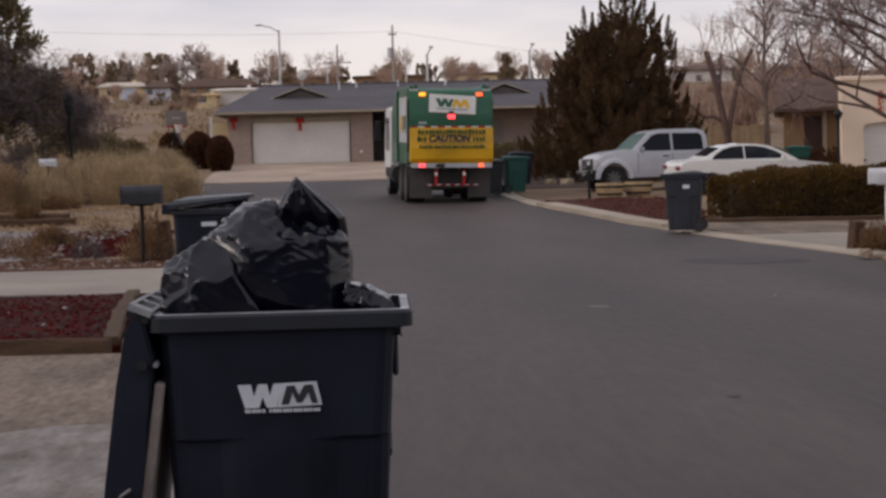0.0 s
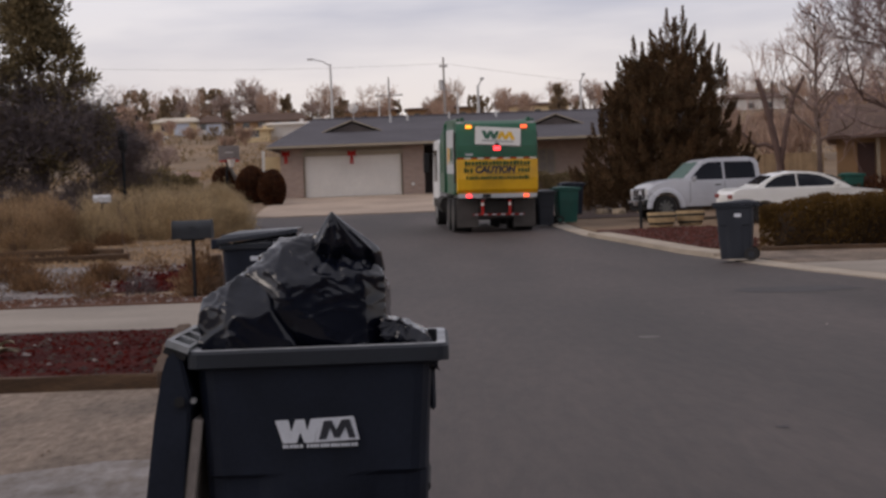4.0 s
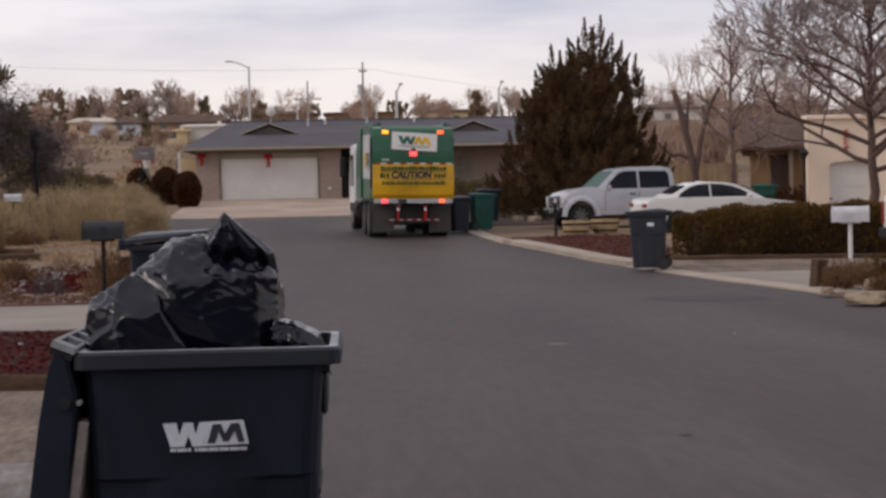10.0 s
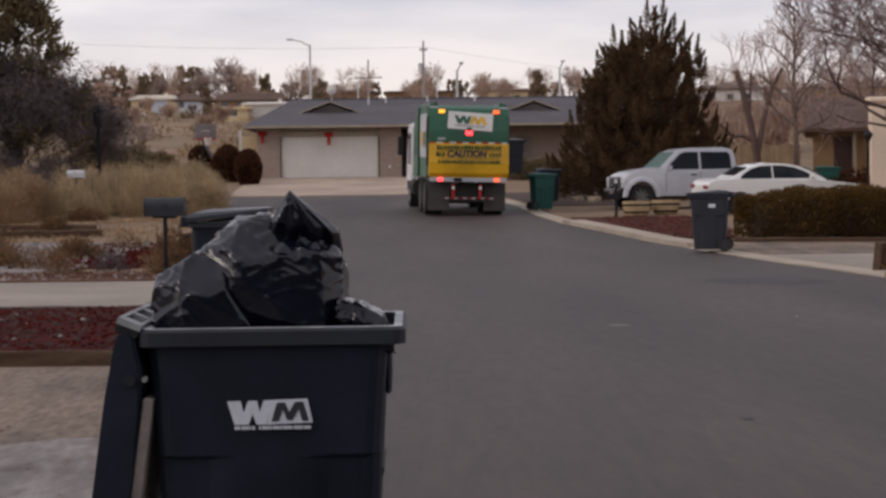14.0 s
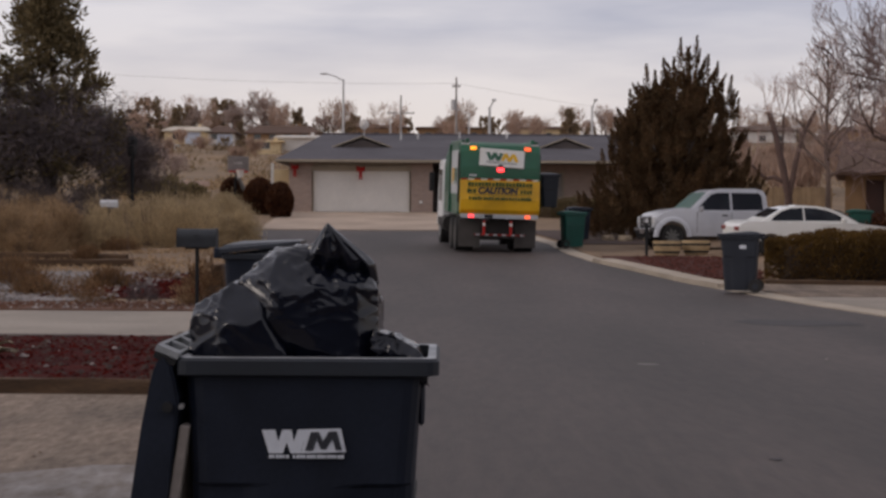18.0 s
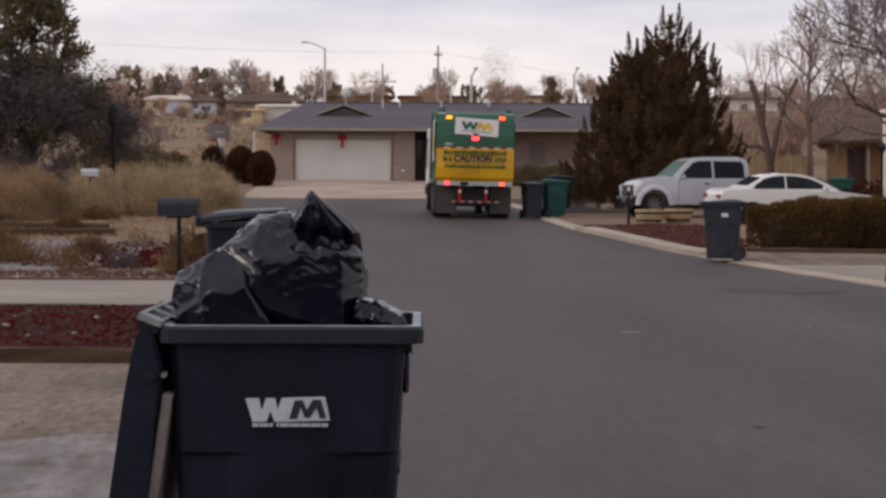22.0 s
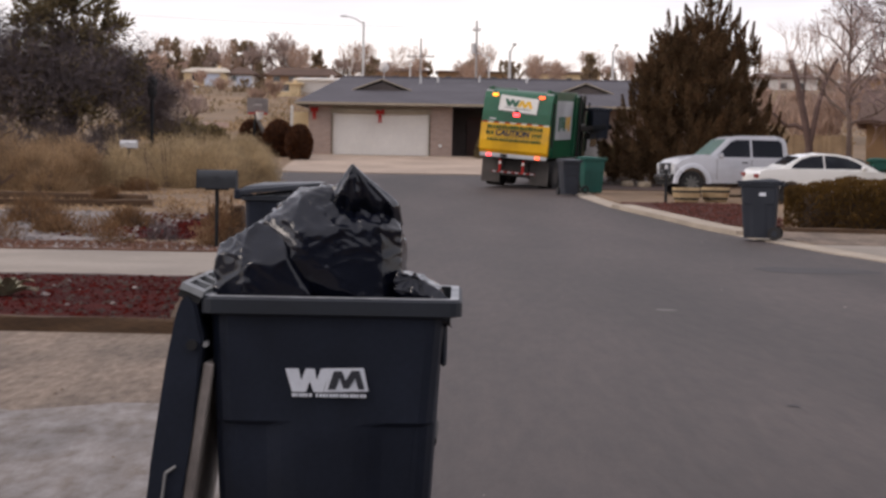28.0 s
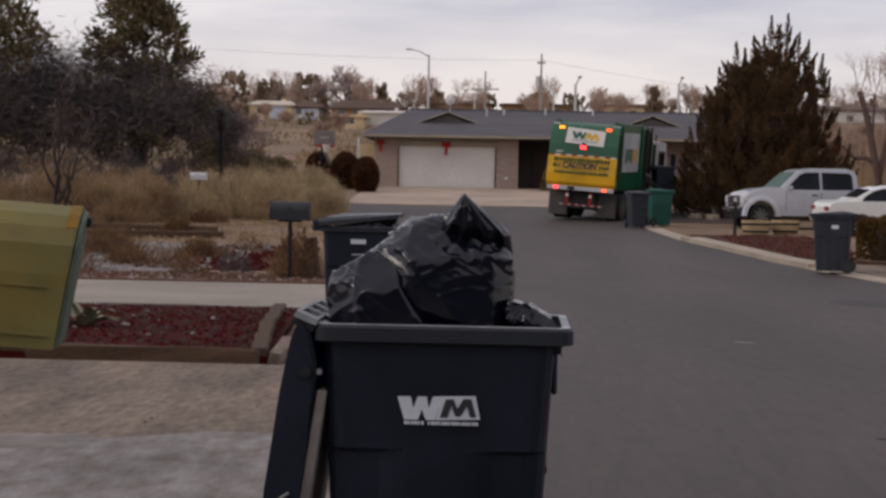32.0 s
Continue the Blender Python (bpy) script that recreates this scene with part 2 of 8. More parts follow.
BINBLACK = mat("charcoal_bin_plastic", (0.0155, 0.020, 0.032), (0.0105, 0.014, 0.023), rough=0.46, scale=60, big=3.2, bump=0.06, stain=0.4, spec=0.3)
BINGREY = mat("grey_bin_plastic", (0.032, 0.036, 0.045), (0.026, 0.029, 0.037), spec=0.3, rough=0.5, scale=90, big=2, stain=0.2)
BINGREEN = mat("green_bin_plastic", (0.007, 0.088, 0.068), (0.006, 0.072, 0.055), rough=0.5, scale=90, big=2, stain=0.2)
RIMDUST = mat("dusty_rim_plastic", (0.016, 0.020, 0.027), (0.011, 0.0145, 0.021), rough=0.6, scale=60, big=4, stain=0.3)
RIMTOP = mat("dust_greyed_rim", (0.52, 0.53, 0.54), (0.32, 0.33, 0.345), rough=0.75, scale=18, big=6, stain=0.35)
BAG = mat("black_bag_film", (0.006, 0.0072, 0.013), (0.0045, 0.0055, 0.010), rough=0.16, scale=60, big=6, stain=0.2, spec=0.42, bump=0.05)
WHITEINK = mat("white_print", (0.66, 0.68, 0.72), (0.58, 0.6, 0.64), rough=0.6, scale=60, big=5, stain=0.1)
DARKINK = mat("dark_print", (0.03, 0.032, 0.04), rough=0.6, scale=60, big=5)
WHITEPAINT = mat("white_paint", (0.74, 0.73, 0.70), (0.68, 0.67, 0.64), rough=0.6, scale=8, big=0.8, stain=0.12)
GARAGEWHITE = mat("garage_door_paint", (0.76, 0.73, 0.68), (0.70, 0.67, 0.63), rough=0.7, scale=6, big=0.5, stain=0.1)
FASCIA = mat("tan_fascia_paint", (0.40, 0.345, 0.27), (0.34, 0.29, 0.23), rough=0.8, scale=6, big=0.5)
SHINGLE = mat("charcoal_shingles", (0.105, 0.098, 0.108), (0.075, 0.070, 0.080), rough=0.95, scale=6, big=0.5, bump=0.5, stain=0.2, stretch=(1, 1, 6))
BRICK = brick_mat("tan_brick", (0.38, 0.265, 0.21), (0.29, 0.20, 0.165), (0.36, 0.31, 0.28))
STUCCO = mat("tan_stucco", (0.88, 0.74, 0.60), (0.82, 0.67, 0.54), rough=0.95, scale=20, big=0.5, bump=0.2, stain=0.15)
PINKSTUCCO = mat("pink_stucco", (0.50, 0.375, 0.32), (0.44, 0.33, 0.285), rough=0.95, scale=20, big=0.5, bump=0.2, stain=0.15)
BROWNWALL = mat("brown_wall", (0.40, 0.265, 0.165), (0.33, 0.215, 0.135), rough=0.95, scale=15, big=0.5, stain=0.15)
BROWNROOF = mat("brown_roof", (0.135, 0.088, 0.068), (0.095, 0.062, 0.05), rough=1, scale=3, big=0.4, stain=0.2)
CREAM = mat("cream_wall", (0.74, 0.60, 0.40), (0.67, 0.54, 0.36), rough=0.95, scale=3, big=0.3, stain=0.12)
FARWHITE = mat("far_white_wall", (0.74, 0.70, 0.66), (0.67, 0.64, 0.60), rough=0.95, scale=3, big=0.3, stain=0.12)
DARKWOOD = mat("dark_door_wood", (0.07, 0.03, 0.022), (0.05, 0.022, 0.017), rough=0.6, scale=10, big=1)
# porch recess shade put into the wall colour; the gable vents share it
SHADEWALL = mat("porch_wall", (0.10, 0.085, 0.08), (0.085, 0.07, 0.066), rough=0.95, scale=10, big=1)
GLASS = mat("dark_window_glass", (0.025, 0.028, 0.032), (0.02, 0.022, 0.026), rough=0.08, scale=2, big=0.6, stain=0.1, spec=0.8)
TINTGLASS = mat("tinted_car_glass", (0.022, 0.026, 0.032), (0.018, 0.02, 0.026), rough=0.06, scale=2, big=1, stain=0.1, spec=0.35)
# windscreen glare is mixed into this pale teal base colour
SCREENGLASS = mat("windscreen_glass_with_glare", (0.20, 0.28, 0.265), (0.16, 0.235, 0.22), rough=0.06, scale=2, big=1, stain=0.1, spec=0.8)
SILVER = mat("silver_car_paint", (0.62, 0.63, 0.665), (0.57, 0.58, 0.61), rough=0.28, scale=3, big=0.8, metal=0.2, stain=0.08, coat=0.6)
WHITECAR = mat("white_car_paint", (0.86, 0.86, 0.83), (0.82, 0.82, 0.79), rough=0.32, scale=3, big=0.8, stain=0.08, coat=0.6)
RUBBER = mat("tyre_rubber", (0.018, 0.017, 0.017), (0.03, 0.028, 0.027), rough=0.9, scale=20, big=3)
RIM = mat("alloy_rim", (0.24, 0.24, 0.23), (0.16, 0.16, 0.155), rough=0.45, scale=12, big=3, metal=0.7)
BLACKTRIM = mat("black_trim", (0.015, 0.015, 0.016), (0.024, 0.024, 0.024), rough=0.65, scale=20, big=3, spec=0.3)
HEADLENS = mat("clear_lamp_lens", (0.80, 0.82, 0.84), (0.70, 0.72, 0.74), rough=0.1, scale=6, big=4, stain=0.1, spec=0.9)
CHROME = mat("dull_chrome", (0.5, 0.5, 0.52), (0.4, 0.4, 0.42), rough=0.25, scale=8, big=3, metal=0.9)
TAILRED = glow("tail_lamp_red", (0.20, 0.02, 0.015), 0.06)
TRUCKGREEN = mat("truck_green_paint", (0.012, 0.105, 0.052), (0.010, 0.085, 0.043), rough=0.4, scale=3, big=0.7, stain=0.3, coat=0.3)
TRUCKYELLOW = mat("truck_yellow_paint", (0.80, 0.43, 0.013), (0.68, 0.36, 0.012), rough=0.45, scale=3, big=0.9, stain=0.3, coat=0.2)
SIGNGOLD = mat("sign_gold", (0.80, 0.50, 0.12), (0.74, 0.45, 0.10), rough=0.5, scale=6, big=2, stain=0.2)
TRUCKSIDE = mat("white_side_board", (0.55, 0.56, 0.57), (0.45, 0.46, 0.47), rough=0.5, scale=4, big=1, stain=0.25)
CABWHITE = mat("white_cab_paint", (0.74, 0.74, 0.74), (0.68, 0.68, 0.68), rough=0.4, scale=3, big=1, stain=0.2)
GRIMY = mat("grimy_chassis", (0.045, 0.040, 0.036), (0.028, 0.025, 0.023), rough=0.9, scale=10, big=1.5, stain=0.3)
FLAP = mat("dusty_mud_flap", (0.095, 0.085, 0.078), (0.065, 0.058, 0.053), rough=0.95, scale=8, big=2, stain=0.3)
STEEL = mat("bare_steel", (0.30, 0.30, 0.30), (0.22, 0.22, 0.22), rough=0.5, scale=12, big=2, metal=0.5)
GALV = mat("galvanised_pole", (0.62, 0.62, 0.62), (0.54, 0.54, 0.54), rough=0.6, scale=4, big=0.6)
# far pole wood, lightened so its colour carries the haze
POLEWOOD = mat("weathered_hazy_pole_wood", (0.40, 0.375, 0.365), (0.33, 0.31, 0.30), rough=1, scale=4, big=0.6)
BLACKMETAL = mat("black_painted_metal", (0.012, 0.013, 0.015), (0.02, 0.021, 0.023), rough=0.75, scale=20, big=4, spec=0.25)
MAILBLACK = mat("black_mailbox_paint", (0.010, 0.012, 0.016), (0.018, 0.021, 0.026), rough=0.55, scale=14, big=5, stain=0.3)
MAILWHITE = mat("white_mailbox_paint", (0.60, 0.60, 0.61), (0.52, 0.52, 0.53), rough=0.6, scale=10, big=3, stain=0.2)
MAILGREEN = mat("faded_green_paint", (0.185, 0.185, 0.075), (0.25, 0.18, 0.06), rough=0.55, scale=4, big=5, bump=0.05, stain=0.3)
REDBOW = mat("red_ribbon", (0.50, 0.02, 0.015), (0.40, 0.015, 0.012), rough=0.7, scale=9, big=5)
REFLECT = mat("dull_red_reflector", (0.30, 0.025, 0.018), (0.20, 0.018, 0.014), rough=0.6, scale=9, big=5)
DUSTYPLATE = mat("dusty_hinge_plate", (0.36, 0.37, 0.375), (0.26, 0.27, 0.275), rough=0.7, scale=40, big=6, stain=0.3)
TERRA = mat("planter_wood", (0.58, 0.45, 0.29), (0.44, 0.33, 0.21), rough=0.9, scale=10, big=3, bump=0.3)
AMBER = glow("amber_lamp", (1.0, 0.34, 0.03), 2.2)
REDLAMP = glow("red_lamp", (1.0, 0.05, 0.06), 3.2)
ORANGELAMP = glow("orange_lamp", (1.0, 0.12, 0.04), 2.0)
TANFENCE = mat("fence_boards", (0.40, 0.29, 0.19), (0.30, 0.215, 0.14), rough=0.95, scale=6, big=1, each=0.15)
MESA = mat("distant_mesa", (0.26, 0.22, 0.21), (0.22, 0.19, 0.18), rough=1, scale=0.02, big=0.004, stain=0.2)


# ---- mesh helpers ----
def part(name, bm, material, parent=None, label="", smooth=False):
    me = bpy.data.meshes.new(name)
    bmesh.ops.recalc_face_normals(bm, faces=bm.faces[:])
    bm.to_mesh(me)
    bm.free()
    me.materials.append(material)
    if smooth:
        me.polygons.foreach_set("use_smooth", [True] * len(me.polygons))
    ob = new(name, me)
    ob.parent = parent
    if label:
        ob["label"] = label
    return ob


def raw(name, verts, faces, material, parent=None, label="", smooth=False):
    me = bpy.data.meshes.new(name)
    me.from_pydata([tuple(v) for v in verts], [], faces)
    me.materials.append(material)
    if smooth:
        me.polygons.foreach_set("use_smooth", [True] * len(me.polygons))
    me.update()
    ob = new(name, me)
    ob.parent = parent
    if label:
        ob["label"] = label
    return ob


def thing(name, m, label, category, group=""):
    ob = new(name)
    ob.empty_display_size = 0.2
    ob.matrix_basis = m
    return tagged(ob, label, category, group)


def box(x0, x1, y0, y1, z0, z1, bevel=0.0, bm=None, m=None, seg=1):
    b = bmesh.new()
    bmesh.ops.create_cube(b, size=1)
    for v in b.verts:
        v.co = Vector(((x0 + x1) / 2 + v.co.x * (x1 - x0), (y0 + y1) / 2 + v.co.y * (y1 - y0), (z0 + z1) / 2 + v.co.z * (z1 - z0)))
    if bevel:
        bmesh.ops.bevel(b, geom=b.edges[:], offset=bevel, segments=seg, affect="EDGES", profile=0.5)
    if m is not None:
        bmesh.ops.transform(b, matrix=m, verts=b.verts[:])
    return join(bm, b)


def join(bm, b):
    if bm is None:
        return b
    at = {v: bm.verts.new(v.co) for v in b.verts}
    for f in b.faces:
        bm.faces.new([at[v] for v in f.verts])
    b.free()
    return bm


def tube(p0, p1, r0, r1=None, n=12, bm=None, caps=True):
    bm = bm or bmesh.new()
    p0, p1 = Vector(p0), Vector(p1)
    r1 = r0 if r1 is None else r1
    q = (p1 - p0).to_track_quat("Z", "Y")
    rings = []
    for p, r in ((p0, r0), (p1, r1)):
        rings.append([bm.verts.new(p + q @ Vector((r * math.cos(2 * math.pi * i / n), r * math.sin(2 * math.pi * i / n), 0))) for i in range(n)])
    for i in range(n):
        bm.faces.new((rings[0][i], rings[0][(i + 1) % n], rings[1][(i + 1) % n], rings[1][i]))
    if caps:
        bm.faces.new(rings[0][::-1])
        bm.faces.new(rings[1])
    return bm


def rings_mesh(rings, bm=None, close=True, caps=True):
    """A skin over rings of points, each as long as the last."""
    bm = bm or bmesh.new()
    rv = [[bm.verts.new(p) for p in r] for r in rings]
    n = len(rv[0])
    for a, b in zip(rv, rv[1:]):
        for i in range(n if close else n - 1):
            bm.faces.new((a[i], a[(i + 1) % n], b[(i + 1) % n], b[i]))
    if caps:
        bm.faces.new(rv[0][::-1])
        bm.faces.new(rv[-1])
    return bm


def slab(profile, stations, bm=None):
    """A side outline (x, z) carried across y: stations of (y, inset) shrink it a little towards its middle."""
    cx = sum(p[0] for p in profile) / len(profile)
    cz = sum(p[1] for p in profile) / len(profile)
    rings = []
    for y, s in stations:
        rings.append([(cx + (x - cx) * (1 - s), y, cz + (z - cz) * (1 - s)) for x, z in profile])
    return rings_mesh(rings, bm)


def poly_prism(pts, axis, a, b, bm=None):
    """A flat outline of (u, v) carried along an axis from a to b."""
    put = {"x": lambda u, v, w: (w, u, v), "y": lambda u, v, w: (u, w, v), "z": lambda u, v, w: (u, v, w)}[axis]
    return rings_mesh([[put(u, v, a) for u, v in pts], [put(u, v, b) for u, v in pts]], bm)


# ---- the plan: height of the land along the street ----
LAND = [(-60, 0), (30, 0), (38, 0.09), (57, 0.59), (72, 1.06), (86, 1.8), (95, 2.1), (140, 4.5), (220, 9.0), (300, 14.6), (400, 20.5), (520, 23), (4000, 23)]
LAND_Y, LAND_Z = [p[0] for p in LAND], [p[1] for p in LAND]


def land(y):
    return float(np.interp(y, LAND_Y, LAND_Z))


# edges of the road, x at y
LEFT_Y, LEFT_X = [-30, 4, 8, 14, 27, 40, 50, 60, 66, 70, 73], [-0.5, -0.5, -0.75, -2.0, -3.15, -4.4, -5.3, -6.6, -7.6, -8.6, -9.5]
RIGHT_Y, RIGHT_X = [-30, 10, 20, 25, 28, 32, 36, 42, 47, 53, 58, 64, 70, 73], [7.0, 7.0, 7.0, 6.98, 6.72, 6.18, 5.68, 4.88, 4.15, 3.75, 3.7, 3.2, 2.6, 2.2]


def left_edge(y):
    return float(np.interp(y, LEFT_Y, LEFT_X))


def right_edge(y):
    return float(np.interp(y, RIGHT_Y, RIGHT_X))


def sheet(name, xa, xb, y0, y1, dz, material, step=1.0, skirt=0.3, parent=None, label="", slope=None):
    """A strip of ground between two edges (functions of y), lifted by dz, with a skirt down its sides."""
    ys = sorted({round(y0 + i * (y1 - y0) / max(1, round((y1 - y0) / step)), 3) for i in range(max(1, round((y1 - y0) / step)) + 1)} | {y for y in LAND_Y if y0 < y < y1})
    v, f = [], []
    for y in ys:
        a, b, z = xa(y), xb(y), land(y) + dz
        v += [(a, y, z - skirt), (a, y, z), (b, y, z), (b, y, z - skirt)]
    for i in range(len(ys) - 1):
        o = 4 * i
        for j in range(3):
            f.append((o + j, o + j + 4, o + j + 5, o + j + 1))
    f.append((0, 1, 2, 3))
    o = 4 * (len(ys) - 1)
    f.append((o + 3, o + 2, o + 1, o))
    return raw(name, v, f, material, parent, label)


# ---- setting ----
ys = sorted(set(LAND_Y + [-60 + 4 * i for i in range(60)] + [180 + 10 * i for i in range(35)]))
xs = [-2500, -900, -300, -150] + [-90 + 6 * i for i in range(31)] + [150, 300, 900, 2500]
gv, gf = [], []
for y in ys:
    for x in xs:
        roll_ = 0.0 if y < 110 else 1.2 * noise.noise((x * 0.02, y * 0.02, 3.1)) * min(1, (y - 110) / 60)
        gv.append((x, y, land(y) + roll_ - 0.02))
for j in range(len(ys) - 1):
    for i in range(len(xs) - 1):
        a = j * len(xs) + i
        gf.append((a, a + 1, a + 1 + len(xs), a + len(xs)))
tagged(raw("ground", gv, gf, HILLDIRT), "dry brown earth rising to a hillside", "ground", kind="structure")
tagged(sheet("road", left_edge, right_edge, -30, 73, 0.01, ASPHALT), "worn grey asphalt of a residential street", "road", kind="structure")
tagged(sheet("yard_left", lambda y: -45, left_edge, 26.2, 73, 0.07, DIRT), "dry dirt front yard", "yard", kind="structure")
tagged(sheet("yard_right", lambda y: right_edge(y) + 0.5, lambda y: 45, 38.5, 72, 0.06, DIRT), "dry dirt yard beside the drive", "yard", kind="structure")

# kerb and gutter along the right side, with the drive's apron
for y0, y1, up in ((24.6, 35.4, 0.03), (35.4, 46.8, 0.12)):
    tagged(sheet("kerb", lambda y: right_edge(y) - 0.05, lambda y: right_edge(y) + 0.5, y0, y1, up, KERB), "pale tan concrete kerb along the street", "kerb", kind="structure")
tagged(sheet("kerb", lambda y: right_edge(y) - 0.05, lambda y: right_edge(y) + 0.55, 46.8, 66, 0.03, KERB), "low concrete kerb across the far drive", "kerb", kind="structure")
PINKCON = mat("pinkish_concrete", (0.46, 0.365, 0.295), (0.36, 0.285, 0.23), rough=0.9, scale=9, big=0.5, bump=0.25, stain=0.25)
tagged(sheet("apron_right", lambda y: right_edge(y) + 0.5, lambda y: 45, 24.6, 32.2, 0.035, CONCRETE), "pale concrete apron of a drive", "drive", kind="structure")
tagged(sheet("drive_right", lambda y: right_edge(y) + 0.5, lambda y: 45, 32.2, 37.0, 0.05, APRON), "brown gravelled drive", "drive", kind="structure")
tagged(sheet("drive_far_right", lambda y: right_edge(y) + 0.55, lambda y: 45, 49.6, 62, 0.03, CONCRETE), "concrete drive with parked cars", "drive", kind="structure")
tagged(sheet("drive_left", lambda y: -45, left_edge, 20.6, 26.2, 0.05, CONCRETE), "pale concrete side drive", "drive", kind="structure")
tagged(sheet("apron_left", lambda y: -45, lambda y: left_edge(y) - 0.0, -30, 13.95, 0.02, APRON), "worn, dirty concrete and gravel apron", "drive", kind="structure")
ragged = lambda y: 0.22 * noise.noise(Vector((y * 2.3, 1.7, 0))) + 0.12 * noise.noise(Vector((y * 7.1, 4.2, 0)))
tagged(sheet("apron_slab", lambda y: (-45 if y < 7.4 else -4.6 + (y - 7.4) * 1.02 + ragged(y)), lambda y: left_edge(y) - 0.03, -30, 9.9, 0.026, PALESLAB, step=0.1), "pale worn slab along the apron's street side", "drive", kind="structure")
WORN = mat("worn_pale_concrete", (0.275, 0.25, 0.23), (0.19, 0.165, 0.145), rough=0.95, scale=8, big=1.6, bump=0.8, stain=0.45)
edge_y = lambda x: 9.55 + 0.5 * noise.noise(Vector((x * 0.8, 0, 7))) + 0.22 * noise.noise(Vector((x * 3.1, 1, 7))) + 0.08 * noise.noise(Vector((x * 11, 2, 7)))
wx = [-9 + 0.06 * i for i in range(140)]
wv = [(x, y, 0.0225) for x in wx for y in (-12.0, edge_y(x))]
tagged(raw("worn_slab", wv, [(2 * i, 2 * i + 2, 2 * i + 3, 2 * i + 1) for i in range(139)], WORN), "pale worn concrete with a ragged edge", "drive", kind="structure")
tagged(sheet("drive_house", lambda y: -7.9 + (86 - y) * 0.02, lambda y: 1.6 - (86 - y) * 0.05, 70.2, 86, 0.05, PINKCON), "concrete drive of the brick house", "drive", kind="structure")
tagged(sheet("verge", lambda y: -60, lambda y: -7.6, 73, 86, 0.03, DIRT), "dry dirt verge beside the house drive", "yard", kind="structure")
tagged(sheet("verge_right", lambda y: 2.2, lambda y: 45, 72, 86, 0.03, DIRT), "dry dirt verge before the house", "yard", kind="structure")

GREYWALL = mat("grey_wall", (0.15, 0.165, 0.20), (0.12, 0.13, 0.16), rough=0.95, scale=6, big=0.4, stain=0.2)
# an unseen plain wall, added behind the camera to shape reflections and low sky
tagged(part("wall_south", box(-30, 30, -16, -15.7, -0.3, 7.5), GREYWALL), "unseen plain grey wall added behind the camera", "wall", kind="structure")

tagged(sheet("bed_edge", lambda y: right_edge(y) - 0.02, lambda y: right_edge(y) + 0.5, -30, 24.6, 0.04, DIRT), "strip of dry dirt along the street", "dirt", kind="structure")
EDGEDIRT = mat("red_brown_dirt", (0.15, 0.075, 0.05), (0.095, 0.05, 0.036), rough=1, scale=9, big=0.8, bump=0.8, stain=0.3)
# dark brown soil; under the juniper its darkness also stands for shade
SOILSHADE = mat("dark_soil_and_shade", (0.085, 0.055, 0.045), (0.05, 0.034, 0.03), rough=1, scale=12, big=0.8, bump=0.8, stain=0.3)
# beds
tagged(sheet("yard_edge", lambda y: -30, lambda y: left_edge(y) - 0.1, 26.0, 28.3, 0.075, EDGEDIRT), "strip of red-brown gravel along the side drive", "gravel bed", kind="structure")
# brown ground under the juniper, its shade painted as a darker sheet
tagged(sheet("mulch_bed", lambda y: right_edge(y) + 0.6, lambda y: 7.2 if y < 61.9 else 13.5, 57.5, 69.5, 0.095, SOILSHADE), "dark brown ground with the juniper's shade in its colour", "mulch", kind="structure")
tagged(sheet("gravel_bed", lambda y: right_edge(y) + 0.5, lambda y: 7.3 if y < 46 else 7.9, 38.6, 48.6, 0.1, DULLGRAVEL), "bed of dull brownish-red gravel", "gravel bed", kind="structure")
tagged(sheet("red_bed", lambda y: -14, lambda y: left_edge(y) - 0.25, 14.2, 20.3, 0.06, REDGRAVEL), "raised bed of dark red lava gravel", "gravel bed", kind="structure")
tagged(sheet("grey_gravel_bed", lambda y: -16, lambda y: -5.6 - (y - 28) * 0.12, 28.2, 39.5, 0.09, GREYGRAVEL), "bed of pale grey gravel", "gravel bed", kind="structure")
tagged(sheet("red_gravel_patch", lambda y: -5.5 - (y - 28) * 0.12, lambda y: left_edge(y) - 0.5, 29.5, 39, 0.09, REDGRAVEL), "patch of dark red gravel by the mailbox", "gravel bed", kind="structure")


def scatter(name, n, x0, x1, y0, y1, dz, s0, s1, material, label, seed, shape=lambda x, y: True, flat=0.6):
    """Small uneven stones that lie on the ground."""
    rng = random.Random(seed)
    v, f = [], []
    while n > 0:
        x, y = rng.uniform(x0, x1), rng.uniform(y0, y1)
        if not shape(x, y):
            n -= 0.2
            continue
        n -= 1
        s, o = rng.uniform(s0, s1), len(v)
        c, a = (x, y, land(y) + dz + s * 0.15), rng.uniform(0, 6.28)
        for k in range(5):
            r = s * rng.uniform(0.7, 1.1)
            v.append((c[0] + r * math.cos(a + k * 1.257), c[1] + r * math.sin(a + k * 1.257), c[2] - s * 0.2))
        for k in range(3):
            r = s * rng.uniform(0.3, 0.6)
            v.append((c[0] + r * math.cos(a + k * 2.09), c[1] + r * math.sin(a + k * 2.09), c[2] + s * flat * rng.uniform(0.6, 1)))
        f += [(o, o + 1, o + 5), (o + 1, o + 2, o + 6, o + 5), (o + 2, o + 3, o + 6), (o + 3, o + 4, o + 7, o + 6), (o + 4, o, o + 5, o + 7), (o + 5, o + 6, o + 7)]
    return tagged(raw(name, v, f, material), label, "stones", kind="stuff")


